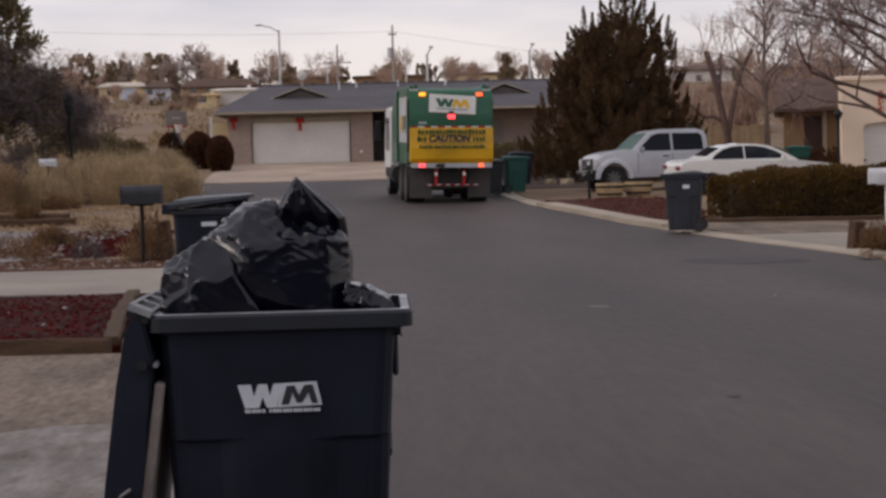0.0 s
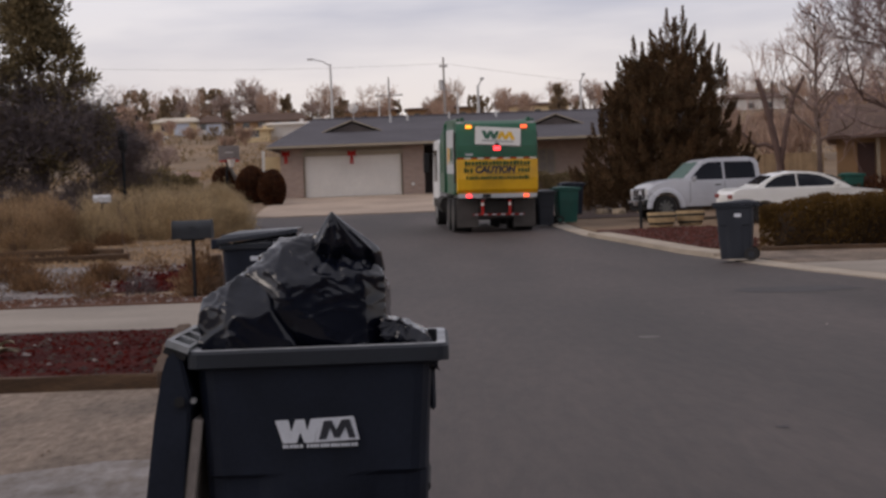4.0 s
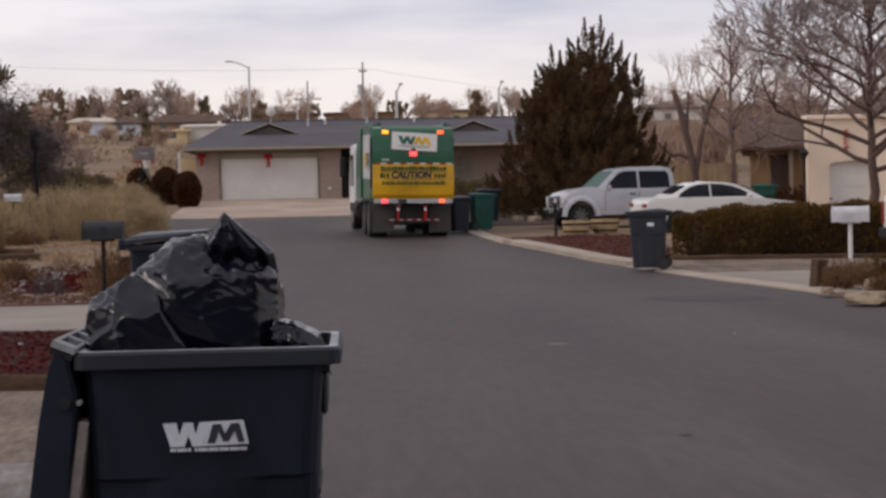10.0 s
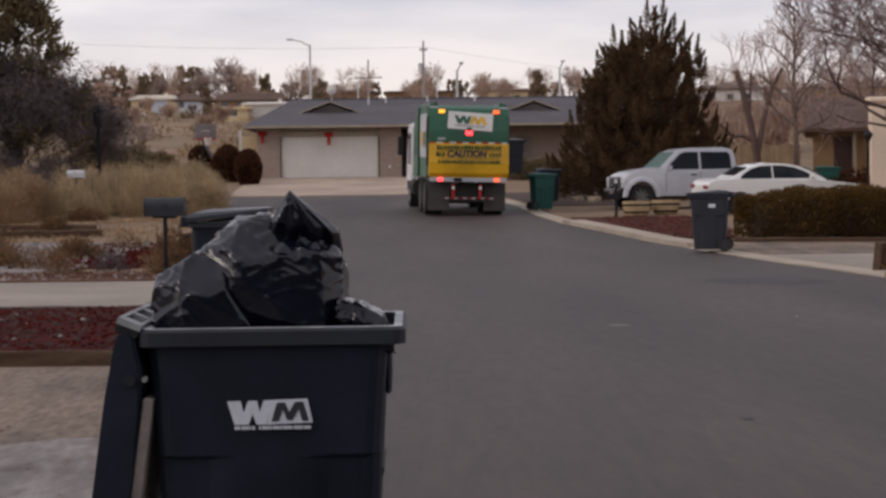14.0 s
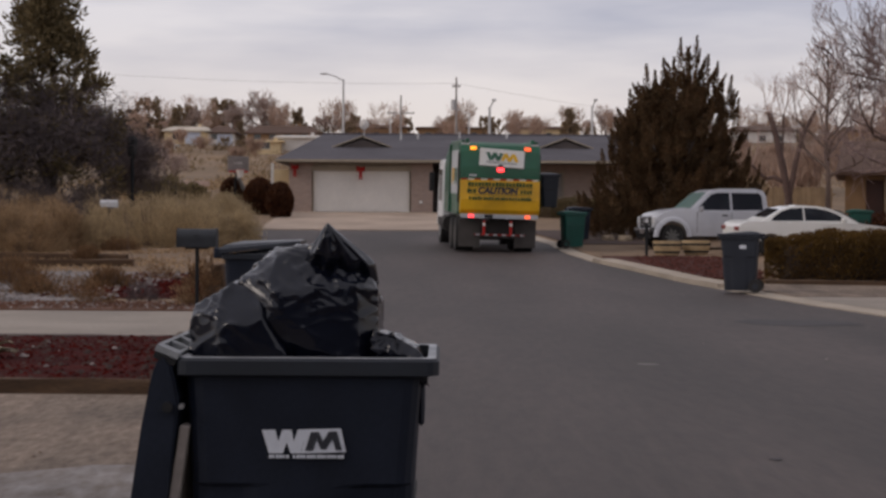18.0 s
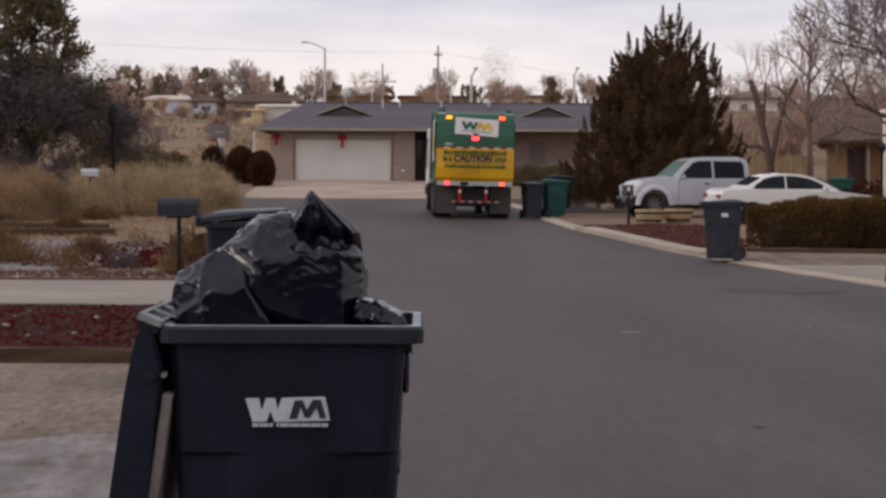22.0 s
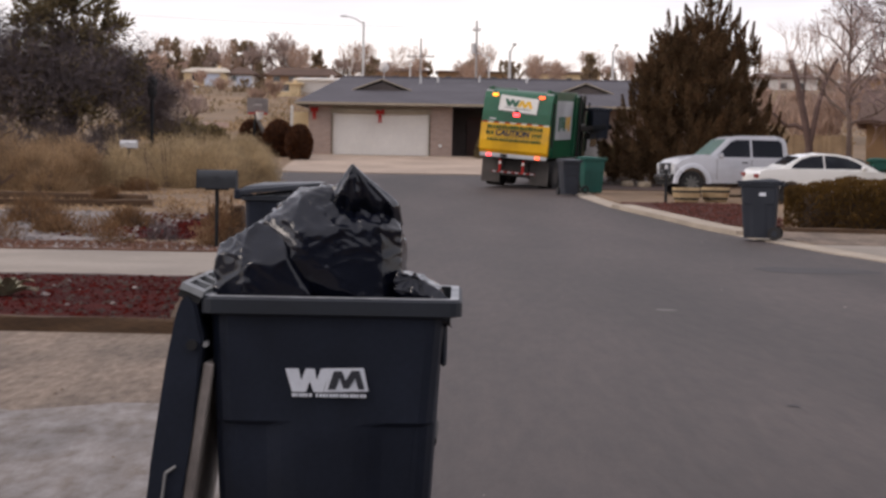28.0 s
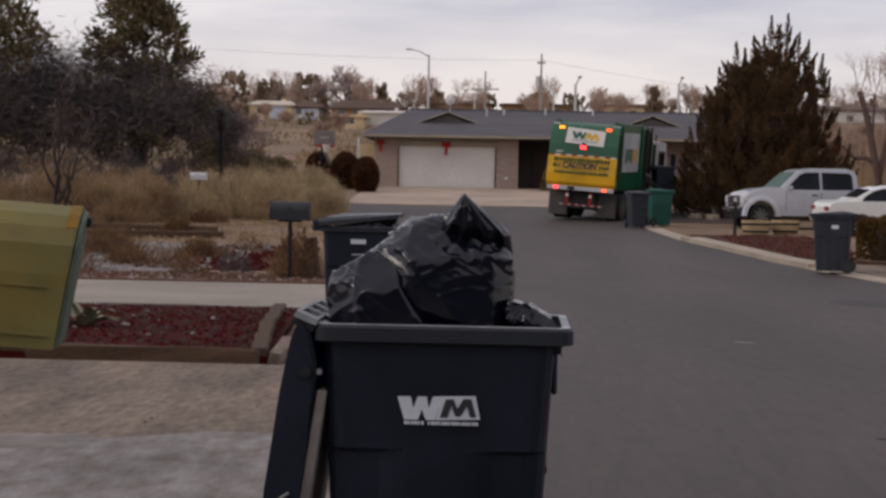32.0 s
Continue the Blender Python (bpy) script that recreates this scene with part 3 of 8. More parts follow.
scatter("lava_stones", 2600, -9, -2.5, 14.3, 20.2, 0.06, 0.012, 0.034, REDSTONE, "loose dark red lava stones in the bed", 1, lambda x, y: x < left_edge(y) - 0.3)
scatter("pale_stones", 34, -8, -2.6, 14.4, 20.2, 0.07, 0.012, 0.045, GREYSTONE, "bits of white stone on the red bed", 2, lambda x, y: x < left_edge(y) - 0.3)
scatter("grey_stones", 1500, -14, -5.6, 28.3, 39.3, 0.09, 0.03, 0.09, GREYSTONE, "loose grey stones in the bed", 3)
scatter("red_stones", 900, -7, -3.8, 29.6, 38.9, 0.09, 0.03, 0.07, REDSTONE, "loose red stones by the mailbox", 4, lambda x, y: x < left_edge(y) - 0.5)
scatter("edge_stones", 1100, -12, -3.4, 26.1, 28.2, 0.075, 0.015, 0.06, EDGEDIRT, "brown clods and pebbles along the side drive", 12)
scatter("bed_clods", 520, -9.5, -3.1, 19.3, 20.62, 0.03, 0.015, 0.05, SOILSHADE, "brown clods of dirt at the back of the red bed", 14)
scatter("bed_mulch", 480, -9, -2.6, 14.4, 20.0, 0.06, 0.015, 0.05, SOILSHADE, "dark brown bits among the lava stones", 15, lambda x, y: x < left_edge(y) - 0.3)
scatter("edge_pebbles", 420, -12, -3.4, 26.1, 28.4, 0.075, 0.015, 0.05, GREYSTONE, "grey pebbles along the side drive", 13)
scatter("red_stones_right", 1200, 5.3, 7.8, 38.7, 48.5, 0.1, 0.02, 0.06, DULLSTONE, "loose dull red stones in the bed by the hedge", 5, lambda x, y: x > right_edge(y) + 0.5)
scatter("road_grit", 45, -1, 7, 7, 45, 0.01, 0.006, 0.02, GREYSTONE, "grit on the asphalt", 6, lambda x, y: left_edge(y) < x < right_edge(y))
scatter("apron_grit", 60, -6, -1.4, 6.5, 13.9, 0.02, 0.006, 0.022, APRON, "grit on the worn apron", 7)


def beam(name, p0, p1, w, h, material, label, category, seed=0, group=""):
    """A squared, slightly uneven timber lying between two points, on its own bed."""
    rng = random.Random(seed)
    p0, p1 = Vector(p0), Vector(p1)
    d = (p1 - p0).normalized()
    s = Vector((-d.y, d.x, 0)).normalized()
    n = max(2, int((p1 - p0).length / 0.5))
    rings = []
    for i in range(n + 1):
        c = p0.lerp(p1, i / n)
        j = lambda: rng.uniform(-0.012, 0.012)
        e, t = w / 2, h
        rings.append([c - s * (e + j()) + Vector((0, 0, 0)), c - s * (e + j()) + Vector((0, 0, t * 0.85 + j())), c - s * (e * 0.75) + Vector((0, 0, t + j())),
                      c + s * (e * 0.75) + Vector((0, 0, t + j())), c + s * (e + j()) + Vector((0, 0, t * 0.85 + j())), c + s * (e + j())])
    return tagged(part(name, rings_mesh(rings), material), label, category, group)


beam("landscape_timber", (-2.35, 14.06, 0), (-5.2, 14.36, 0), 0.15, 0.135, TIMBER, "weathered brown landscape timber edging the red bed", "timber", 1, "bed timbers")
beam("landscape_timber", (-5.22, 14.36, 0), (-8.2, 14.7, 0), 0.15, 0.13, TIMBER, "weathered brown landscape timber edging the red bed", "timber", 2, "bed timbers")
beam("landscape_timber", (-2.36, 14.2, 0), (-2.75, 17.3, 0), 0.15, 0.13, TIMBER, "weathered brown landscape timber along the street", "timber", 3, "bed timbers")
beam("landscape_timber", (-2.76, 17.32, 0), (-3.05, 20.3, 0), 0.15, 0.12, TIMBER, "weathered brown landscape timber along the street", "timber", 4, "bed timbers")
beam("dirt_ridge", (-3.1, 20.35, -0.02), (-9.0, 20.35, -0.02), 0.5, 0.075, SOILSHADE, "low ridge of brown dirt between the bed and the drive", "dirt", 9)
beam("broken_board", (-2.22, 14.16, 0.005), (-2.34, 15.9, 0.005), 0.11, 0.09, APRON, "grey plank lying beside the timbers", "board", 15, "bed debris")
beam("fallen_log", (-12.4, 45.2, land(45.2) + 0.06), (-8.2, 44.6, land(44.6) + 0.06), 0.2, 0.2, TIMBER, "old timber laid along the gravel bed", "timber", 5, "yard timbers")
beam("fallen_log", (-12.6, 41.6, land(41.6) + 0.06), (-7.6, 42.3, land(42.3) + 0.06), 0.2, 0.18, TIMBER, "old timber laid along the gravel bed", "timber", 6, "yard timbers")
beam("hedge_timber", (7.0, 37.0, land(37)), (10.6, 36.2, land(36.2)), 0.18, 0.14, TIMBER, "dark timber edging below the hedge", "timber", 7, "hedge timbers")
beam("hedge_timber", (10.62, 36.2, land(36.2)), (14.6, 35.6, land(35.6)), 0.18, 0.14, TIMBER, "dark timber edging below the hedge", "timber", 8, "hedge timbers")


# ---- wheeled bins ----
def bin_body(parent, material, rim_material, L=0.78, W=0.62, H=1.05):
    """The tapered tub, its rim and wheels. x runs from the hinge side (-) to the front (+)."""
    def ring(l0, l1, w, z, r, swell=0.0):
        pts = []
        for cx, cy, a0 in ((l1 - r, w / 2 - r, 0), (l0 + r, w / 2 - r, 90), (l0 + r, -w / 2 + r, 180), (l1 - r, -w / 2 + r, 270)):
            for k in range(4):
                a = radians(a0 + k * 30)
                pts.append((cx + r * math.cos(a), cy + r * math.sin(a), z))
            if a0 in (0, 180):
                s = 1 if a0 == 0 else -1
                for k in range(1, 12):
                    u = k / 12
                    out = max(0.0, min(1.0, (0.5 - abs(u - 0.5) - 0.14) / 0.16))
                    pts.append((l0 + r + (l1 - l0 - 2 * r) * (1 - u if s > 0 else u), s * (w / 2 + swell * out * out * (3 - 2 * out)), z))
        return pts
    h = L / 2
    levels = [(-h * 0.80, h * 0.70, W * 0.74, 0.04, 0.05, 0.012), (-h * 0.81, h * 0.715, W * 0.76, 0.10, 0.06, 0.013), (-h * 0.865, h * 0.782, W * 0.85, H * 0.60, 0.06, 0.0145),
              (-h * 0.868, h * 0.787, W * 0.857, H * 0.632, 0.06, 0.0132), (-h * 0.884, h * 0.803, W * 0.90, H * 0.645, 0.05), (-h * 0.905, h * 0.835, W * 0.91, H * 0.80, 0.05),
              (-h * 0.925, h * 0.868, W * 0.92, H * 0.955, 0.05)]
    inner = [(-h * 0.94, h * 0.86, W * 0.89, H * 0.955, 0.05), (-h * 0.85, h * 0.76, W * 0.8, 0.3, 0.05)]
    tub = part("tub", rings_mesh([ring(*lv) for lv in levels + inner]), material, parent, smooth=False)
    out, inn = ring(-h, h, W, H, 0.035), ring(-h + 0.035, h - 0.035, W - 0.07, H, 0.03)
    rim = rings_mesh([ring(-h * 0.94, h * 0.87, W * 0.9, H - 0.058, 0.04), ring(-h, h, W, H - 0.049, 0.035), ring(-h, h, W, H - 0.008, 0.035), ring(-h + 0.008, h - 0.008, W - 0.016, H, 0.03),
                      inn, ring(-h + 0.035, h - 0.035, W - 0.07, H - 0.06, 0.03)], caps=False)
    part("rim", rim, rim_material, parent)
    top = rings_mesh([ring(-h + 0.010, h - 0.010, W - 0.020, H + 0.0005, 0.03), ring(-h + 0.010, h - 0.010, W - 0.020, H + 0.002, 0.03), ring(-h + 0.034, h - 0.034, W - 0.068, H + 0.002, 0.03), ring(-h + 0.034, h - 0.034, W - 0.068, H + 0.0005, 0.03)], caps=False)
    part("rim_top", top, RIMTOP, parent, "dust-greyed top of the rim")
    part("front_grip", box(h * 0.84, h * 0.885, -W * 0.32, W * 0.32, H * 0.80, H * 0.95, 0.008), material, parent)
    part("lift_bar", tube((h * 0.775, -W * 0.3, H * 0.58), (h * 0.775, W * 0.3, H * 0.58), 0.018), BLACKTRIM, parent)
    part("axle", tube((-h * 0.84, -W * 0.46, 0.13), (-h * 0.84, W * 0.46, 0.13), 0.012), STEEL, parent)
    for s in (-1, 1):
        wheel = part("wheel", tube((-h * 0.84, s * W * 0.38, 0.13), (-h * 0.84, s * W * 0.47, 0.13), 0.13, n=24), RUBBER, parent)
        part("hub", tube((-h * 0.84, s * W * 0.472, 0.13), (-h * 0.84, s * W * 0.478, 0.13), 0.06, n=16), material, wheel)
    return tub


def closed_lid(parent, material, L=0.78, W=0.62, H=1.05):
    h = L / 2
    rings = []
    for x0, x1, w, z in ((-h - 0.015, h + 0.02, W + 0.03, H + 0.004), (-h - 0.015, h + 0.02, W + 0.03, H + 0.045), (-h * 0.9, h * 0.93, W * 0.9, H + 0.085), (-h * 0.5, h * 0.4, W * 0.5, H + 0.105)):
        rings.append([(x1, w / 2, z - 0.03 * (z > H + 0.05)), (x0, w / 2, z), (x0, -w / 2, z), (x1, -w / 2, z - 0.03 * (z > H + 0.05))])
    lid = part("lid", rings_mesh(rings), material, parent)
    part("handle", tube((-h - 0.06, -W * 0.34, H - 0.01), (-h - 0.06, W * 0.34, H - 0.01), 0.018), material, parent)
    for s in (-1, 1):
        part("hinge", box(-h - 0.085, -h + 0.02, s * W * 0.36 - 0.03, s * W * 0.36 + 0.03, H - 0.045, H + 0.06, 0.01), material, parent)
    return lid


def stickers(parent, x, y0, z, side=-1):
    """A pale label with a coloured strip below it, on the side of a bin."""
    part("label_plate", box(x, x + 0.11, y0 - 0.004, y0, z, z + 0.05), WHITEINK, parent, "white sticker")
    part("label_strip", box(x - 0.05, x + 0.18, y0 - 0.004, y0, z - 0.02, z - 0.008), WHITEINK, parent)


def bin_thing(m, material, label, group, rim_material=None, sticker=True, L=0.78, W=0.62, H=1.05):
    b = thing("wheeled_bin", m, label, "rubbish bin", group)
    bin_body(b, material, rim_material or material, L, W, H)
    closed_lid(b, material, L, W, H)
    if sticker == -1:
        part("label_plate", box(-0.15, -0.02, W * 0.447, W * 0.447 + 0.012, 0.86, 0.93), WHITEINK, b, "white sticker")
    elif sticker:
        stickers(b, -0.02, -W * 0.447, 0.84)
    return b


# the full bin before the camera: x -0.78..0, near side y 5.0
FB = thing("wheeled_bin", pose(-0.39, 5.31, 0, 0, 0, 0), "charcoal wheeled rubbish bin, overfull, its lid hanging open", "rubbish bin")
bin_body(FB, BINBLACK, RIMDUST)
# the lid hangs down behind on its hinge
lid = poly_prism([(-0.445, 1.04), (-0.425, 1.065), (-0.40, 1.03), (-0.377, 0.92), (-0.412, 0.62), (-0.464, 0.26), (-0.478, 0.22), (-0.55, 0.22), (-0.566, 0.26), (-0.531, 0.55), (-0.488, 0.85), (-0.458, 1.0)], "y", -0.305, 0.305)
bmesh.ops.bevel(lid, geom=lid.edges[:], offset=0.008, segments=2, affect="EDGES")
lid = part("lid", lid, BINBLACK, FB, "lid hanging open")
# lid's inner strip, lightened to carry the gap's apron-coloured light
LIDINNER = mat("apron_toned_lid_inside", (0.36, 0.31, 0.275), (0.25, 0.22, 0.20), rough=0.85, scale=20, big=4, stain=0.35)
part("lid_inner_edge", box(-0.016, 0.014, -0.285, 0.285, -0.33, 0.26, 0.004, m=pose(-0.400, 0, 0.59, 0, 8.3, 0)), LIDINNER, lid, "inside face of the lid, lightened to the apron's tone")
plate = box(-0.036, -0.024, -0.305, 0.305, -0.008, 0.012)
box(0.026, 0.036, -0.305, 0.305, -0.008, 0.012, bm=plate)
for y0, y1 in ((-0.305, -0.23), (-0.10, -0.055), (0.075, 0.12), (0.25, 0.305)):
    box(-0.024, 0.026, y0, y1, -0.008, 0.011, bm=plate)
plate.transform(pose(-0.413, 0, 1.066, 0, 22, 0))
part("hinge_plate", plate, DUSTYPLATE, lid, "dusty slotted hinge plate")
part("hinge_back", box(-0.034, 0.034, -0.30, 0.30, -0.03, -0.012, m=pose(-0.413, 0, 1.066, 0, 22, 0)), BLACKTRIM, lid)
part("hinge_pin", tube((-0.41, -0.32, 0.905), (-0.41, 0.32, 0.905), 0.016), BLACKTRIM, FB)
part("pin_cap", tube((-0.368, -0.325, 0.908), (-0.368, -0.29, 0.908), 0.008), STEEL, FB, "worn bare pin end")
hook = tube((-0.50, -0.31, 0.40), (-0.485, -0.31, 0.52), 0.005, n=8)
tube((-0.485, -0.31, 0.52), (-0.455, -0.31, 0.54), 0.005, n=8, bm=hook)
tube((-0.50, -0.31, 0.40), (-0.53, -0.31, 0.395), 0.005, n=8, bm=hook)
part("wire_hook", hook, STEEL, lid)
# the printed mark: slanted white blocks with notches, and a thin line of unreadable print below
face_y = -0.2885


def mark(name, pts, material, parent, tilt_y=face_y, lift=0.0, lean=-3.2, at_z=0.0):
    bm = poly_prism([(x, z - at_z) for x, z in pts], "y", -0.002 - lift, 0.002)
    ob = part(name, bm, material, parent)
    ob.matrix_basis = pose(0, tilt_y, at_z, lean, 0, 0)
    return ob


LX, LZ, LS = -0.134, 0.768, 0.00089
spot = lambda u, v: (LX + u * LS, LZ + v * LS)
mark("mark_block", [spot(*q) for q in ((0, 77), (44, 78), (54, 38), (68, 78), (98, 78), (106, 40), (120, 79), (150, 80), (128, 0), (96, 0), (83, 36), (70, 0), (24, 0))], WHITEINK, FB, at_z=LZ)
mark("mark_frame", [spot(*q) for q in ((149, 80), (263, 83), (280, 5), (130, 0))], WHITEINK, FB, at_z=LZ)
mark("mark_ribbon", [spot(*q) for q in ((144, 9), (163, 71), (190, 72), (203, 40), (222, 73), (249, 74), (267, 12), (246, 11), (235, 48), (214, 14), (196, 14), (183, 48), (170, 10))], DARKINK, FB, lift=0.002, at_z=LZ)
for k in range(22):
    o, wd = 24 + k * 11.4, 9.4 - 2.2 * (k % 3 == 1)
    if k != 6:
        mark("print_bar", [spot(o, -16), spot(o + wd, -16), spot(o + wd, -5), spot(o, -5)], WHITEINK, FB, at_z=LZ)


def film_bag(centre, planes, seed, around=300, down=190, hard=34.0, crease=0.0085, gather=None, pleat=0.006, calm_front=0.0):
    """A stuffed film bag: flat taut panels that meet in soft edges, puckered where they meet and pleated towards the gathered neck. planes: (normal, a point)."""
    c = np.array(centre)
    nrm = np.array([Vector(n).normalized() for n, p in planes])
    off = np.array([nrm[i] @ (np.array(p) - c) for i, (n, p) in enumerate(planes)])
    a = np.linspace(0, 2 * math.pi, around, endpoint=False)
    a = a + 0.45 * np.sin(a) * np.cos(a) * 0.6
    b = np.linspace(0.02, math.pi - 0.25, down)
    A, B = np.meshgrid(a, b, indexing="ij")
    d = np.stack((np.sin(A) * np.sin(B), -np.cos(A) * np.sin(B), np.cos(B)), -1).reshape(-1, 3)
    k = np.maximum(d @ nrm.T / off, 1e-4)
    r = 1 / (k ** hard).sum(1) ** (1 / hard)
    two = np.sort(k, 1)[:, -2:]
    seam = np.exp(-(two[:, 1] - two[:, 0]) / two[:, 1] * 13)
    p = c + d * r[:, None]
    v = []
    for q, w, e in zip(p, d, seam):
        x, y, z = q
        a1 = x * 0.8 - z * 0.6
        a2 = x * 0.6 + z * 0.8
        s1 = 1 - 3.4 * abs(noise.noise(Vector((a1 * 7 + seed, y * 6, a2 * 22))))
        s2 = 1 - 3.4 * abs(noise.noise(Vector((x * 17 - z * 14 + seed, y * 9, z * 16 + x * 13))))
        s3 = noise.noise(Vector((x * 5 + seed, y * 5, z * 6)))
        s4 = 1 - 6.0 * abs(noise.noise(Vector((x * 3.0 + z * 4.6 + seed, y * 2, z * 5 - x * 3.4))))
        s5 = 1 - 5.0 * abs(noise.noise(Vector((x * 5.2 - z * 9 + seed, y * 3, z * 4 + x * 1.5))))
        calm = 0.5 + 0.5 * math.tanh(6 * noise.noise(Vector((x * 4 + seed, 3.0, z * 4))))
        g = crease * (1 - calm_front * max(0.0, min(1.0, -w[1] * 1.6 - 0.2)) * max(0.0, min(1.0, (1.245 - z) * 14))) * ((0.05 + 1.1 * e + 0.35 * calm) * max(0, s1) ** 1.2 + (0.9 * e + 0.25 * calm) * max(0, s2) + 0.5 * s3 + 0.9 * max(0, s4) ** 2 + 0.6 * max(0, s5) ** 2)
        if gather:
            dx, dz = x - gather[0], z - gather[1]
            far = math.hypot(dx, dz)
            an = math.atan2(dz, dx)
            g += pleat * math.exp(-(far / 0.10) ** 2) * (math.sin(9 * an + 18 * far + 3 * s3) + 0.5 * math.sin(17 * an - 20 * far))
        v.append(tuple(q + w * g))
    f = [(i * down + j, i * down + j + 1, ((i + 1) % around) * down + j + 1, ((i + 1) % around) * down + j) for i in range(around) for j in range(down - 1)]
    v.append(tuple(c + np.array((0, 0, 1.0)) * r[0]))
    f += [(i * down, ((i + 1) % around) * down, len(v) - 1) for i in range(around)]
    return v, f


BG = thing("rubbish_bag", pose(0, 0, 0), "stuffed black plastic rubbish bag bulging out of the bin", "rubbish bag", "rubbish bags")
bv, bf = film_bag((-0.40, 5.30, 1.15), (
    ((1, 0, 0.06), (-0.188, 5.25, 1.18)), ((0.85, 0.1, 0.5), (-0.198, 5.25, 1.262)), ((0.5, 0, 0.85), (-0.235, 5.28, 1.315)), ((0.12, 0, 1), (-0.33, 5.3, 1.365)), ((-0.3, 0, 0.95), (-0.47, 5.3, 1.368)),
    ((-0.56, 0, 0.83), (-0.53, 5.29, 1.342)), ((-0.69, 0, 0.72), (-0.60, 5.27, 1.287)), ((-0.9, 0, 0.42), (-0.655, 5.25, 1.23)),
    ((0.07, -1, 0.09), (-0.36, 5.078, 1.13)), ((0.02, -0.72, 0.69), (-0.36, 5.10, 1.262)), ((-0.62, -0.75, 0.2), (-0.57, 5.13, 1.19)), ((0.72, -0.68, 0.1), (-0.205, 5.13, 1.15)),
    ((-0.5, -0.5, 0.7), (-0.545, 5.17, 1.30)), ((-0.22, -0.92, -0.32), (-0.46, 5.085, 1.10)), ((0.42, -0.6, 0.66), (-0.23, 5.15, 1.28)),
    ((0, 1, 0.1), (-0.4, 5.53, 1.15)), ((0, 0.7, 0.7), (-0.4, 5.47, 1.31)), ((0, 0, -1), (-0.4, 5.3, 0.93))), 2.0, gather=(-0.33, 1.35), calm_front=0.78, crease=0.0068)
raw("bag_body", bv, bf, BAG, BG, smooth=True)
bv, bf = film_bag((-0.62, 5.24, 1.08), (
    ((-1, 0, 0.05), (-0.752, 5.24, 1.12)), ((-0.49, 0, 0.87), (-0.70, 5.24, 1.219)), ((-0.66, -0.75, 0.08), (-0.70, 5.10, 1.12)), ((0.06, -1, 0.0), (-0.58, 5.062, 1.10)), ((-0.1, -0.72, 0.69), (-0.63, 5.10, 1.185)),
    ((-0.55, -0.5, 0.66), (-0.70, 5.13, 1.19)), ((0.8, -0.3, 0.5), (-0.50, 5.12, 1.15)), ((0.3, 0, 0.95), (-0.55, 5.24, 1.24)), ((0, 1, 0), (-0.6, 5.48, 1.1)), ((0, 0, -1), (-0.6, 5.24, 0.94)), ((1, 0, 0), (-0.46, 5.2, 1.1))), 6.0, 260, 150, crease=0.0065)
raw("bag_lobe", bv, bf, BAG, BG, smooth=True)
# the gathered neck: a creased, pointed hood that stands over the front
nv, nf = [], []
for i in range(33):
    u = i / 32
    flare = min(1.0, u / 0.8)
    left, right = -0.338 - 0.064 * flare ** 0.9, -0.338 + 0.135 * flare ** 1.05
    foot = max(0.0, (u - 0.72) / 0.28) ** 1.6
    for k in range(64):
        a = k * math.pi / 32
        flute = 1 + (0.09 * math.sin(3 * a + 1.0 + 2 * u) + 0.035 * math.sin(11 * a + 3 * u) + 0.02 * math.sin(19 * a - 5 * u)) * min(1, 2 * u) * (1 - 0.7 * foot)
        cx, half = (left + right) / 2, ((right - left) / 2 + 0.003) * (1 + 0.12 * foot)
        deep = (0.004 + 0.080 * flare ** 0.8) * (1 + 2.0 * (flute - 1)) * (1 - 0.15 * foot)
        x = cx + half * (1 + 0.35 * (flute - 1)) * math.cos(a)
        z = 1.449 - 0.135 * u - 0.03 * foot - 0.016 * u * math.cos(a) + 0.006 * u * math.sin(9 * a + 4 * u)
        pk = 0.009 * max(0, 1 - 2.6 * abs(noise.noise(Vector((x * 28, z * 30, a))))) * u
        nv.append((x, 5.115 + 0.075 * flare + 0.05 * foot + (deep + pk) * math.sin(a), z))
for i in range(32):
    for k in range(64):
        nf.append((i * 64 + k, i * 64 + (k + 1) % 64, (i + 1) * 64 + (k + 1) % 64, (i + 1) * 64 + k))
raw("bag_neck", nv, nf, BAG, BG, smooth=True)
bv, bf = film_bag((-0.115, 5.15, 1.05), (
    ((-1, 0, 0), (-0.19, 5.15, 1.05)), ((0.25, 0, 1), (-0.14, 5.12, 1.108)), ((0.5, 0, 0.83), (-0.09, 5.12, 1.085)), ((0.85, 0, 0.5), (-0.058, 5.12, 1.05)), ((0, -1, 0.04), (-0.11, 5.062, 1.04)), ((0.1, -0.9, 0.45), (-0.13, 5.075, 1.085)),
    ((0, 1, 0.2), (-0.11, 5.27, 1.05)), ((0, 0, -1), (-0.11, 5.15, 0.97)), ((1, 0, 0), (-0.04, 5.15, 1.0))), 9.0, 160, 110, crease=0.011, gather=(-0.14, 1.11), pleat=0.006)
tagged(raw("rubbish_bag", bv, bf, BAG, smooth=True), "small black rubbish bag tucked beside the large one", "rubbish bag", "rubbish bags")

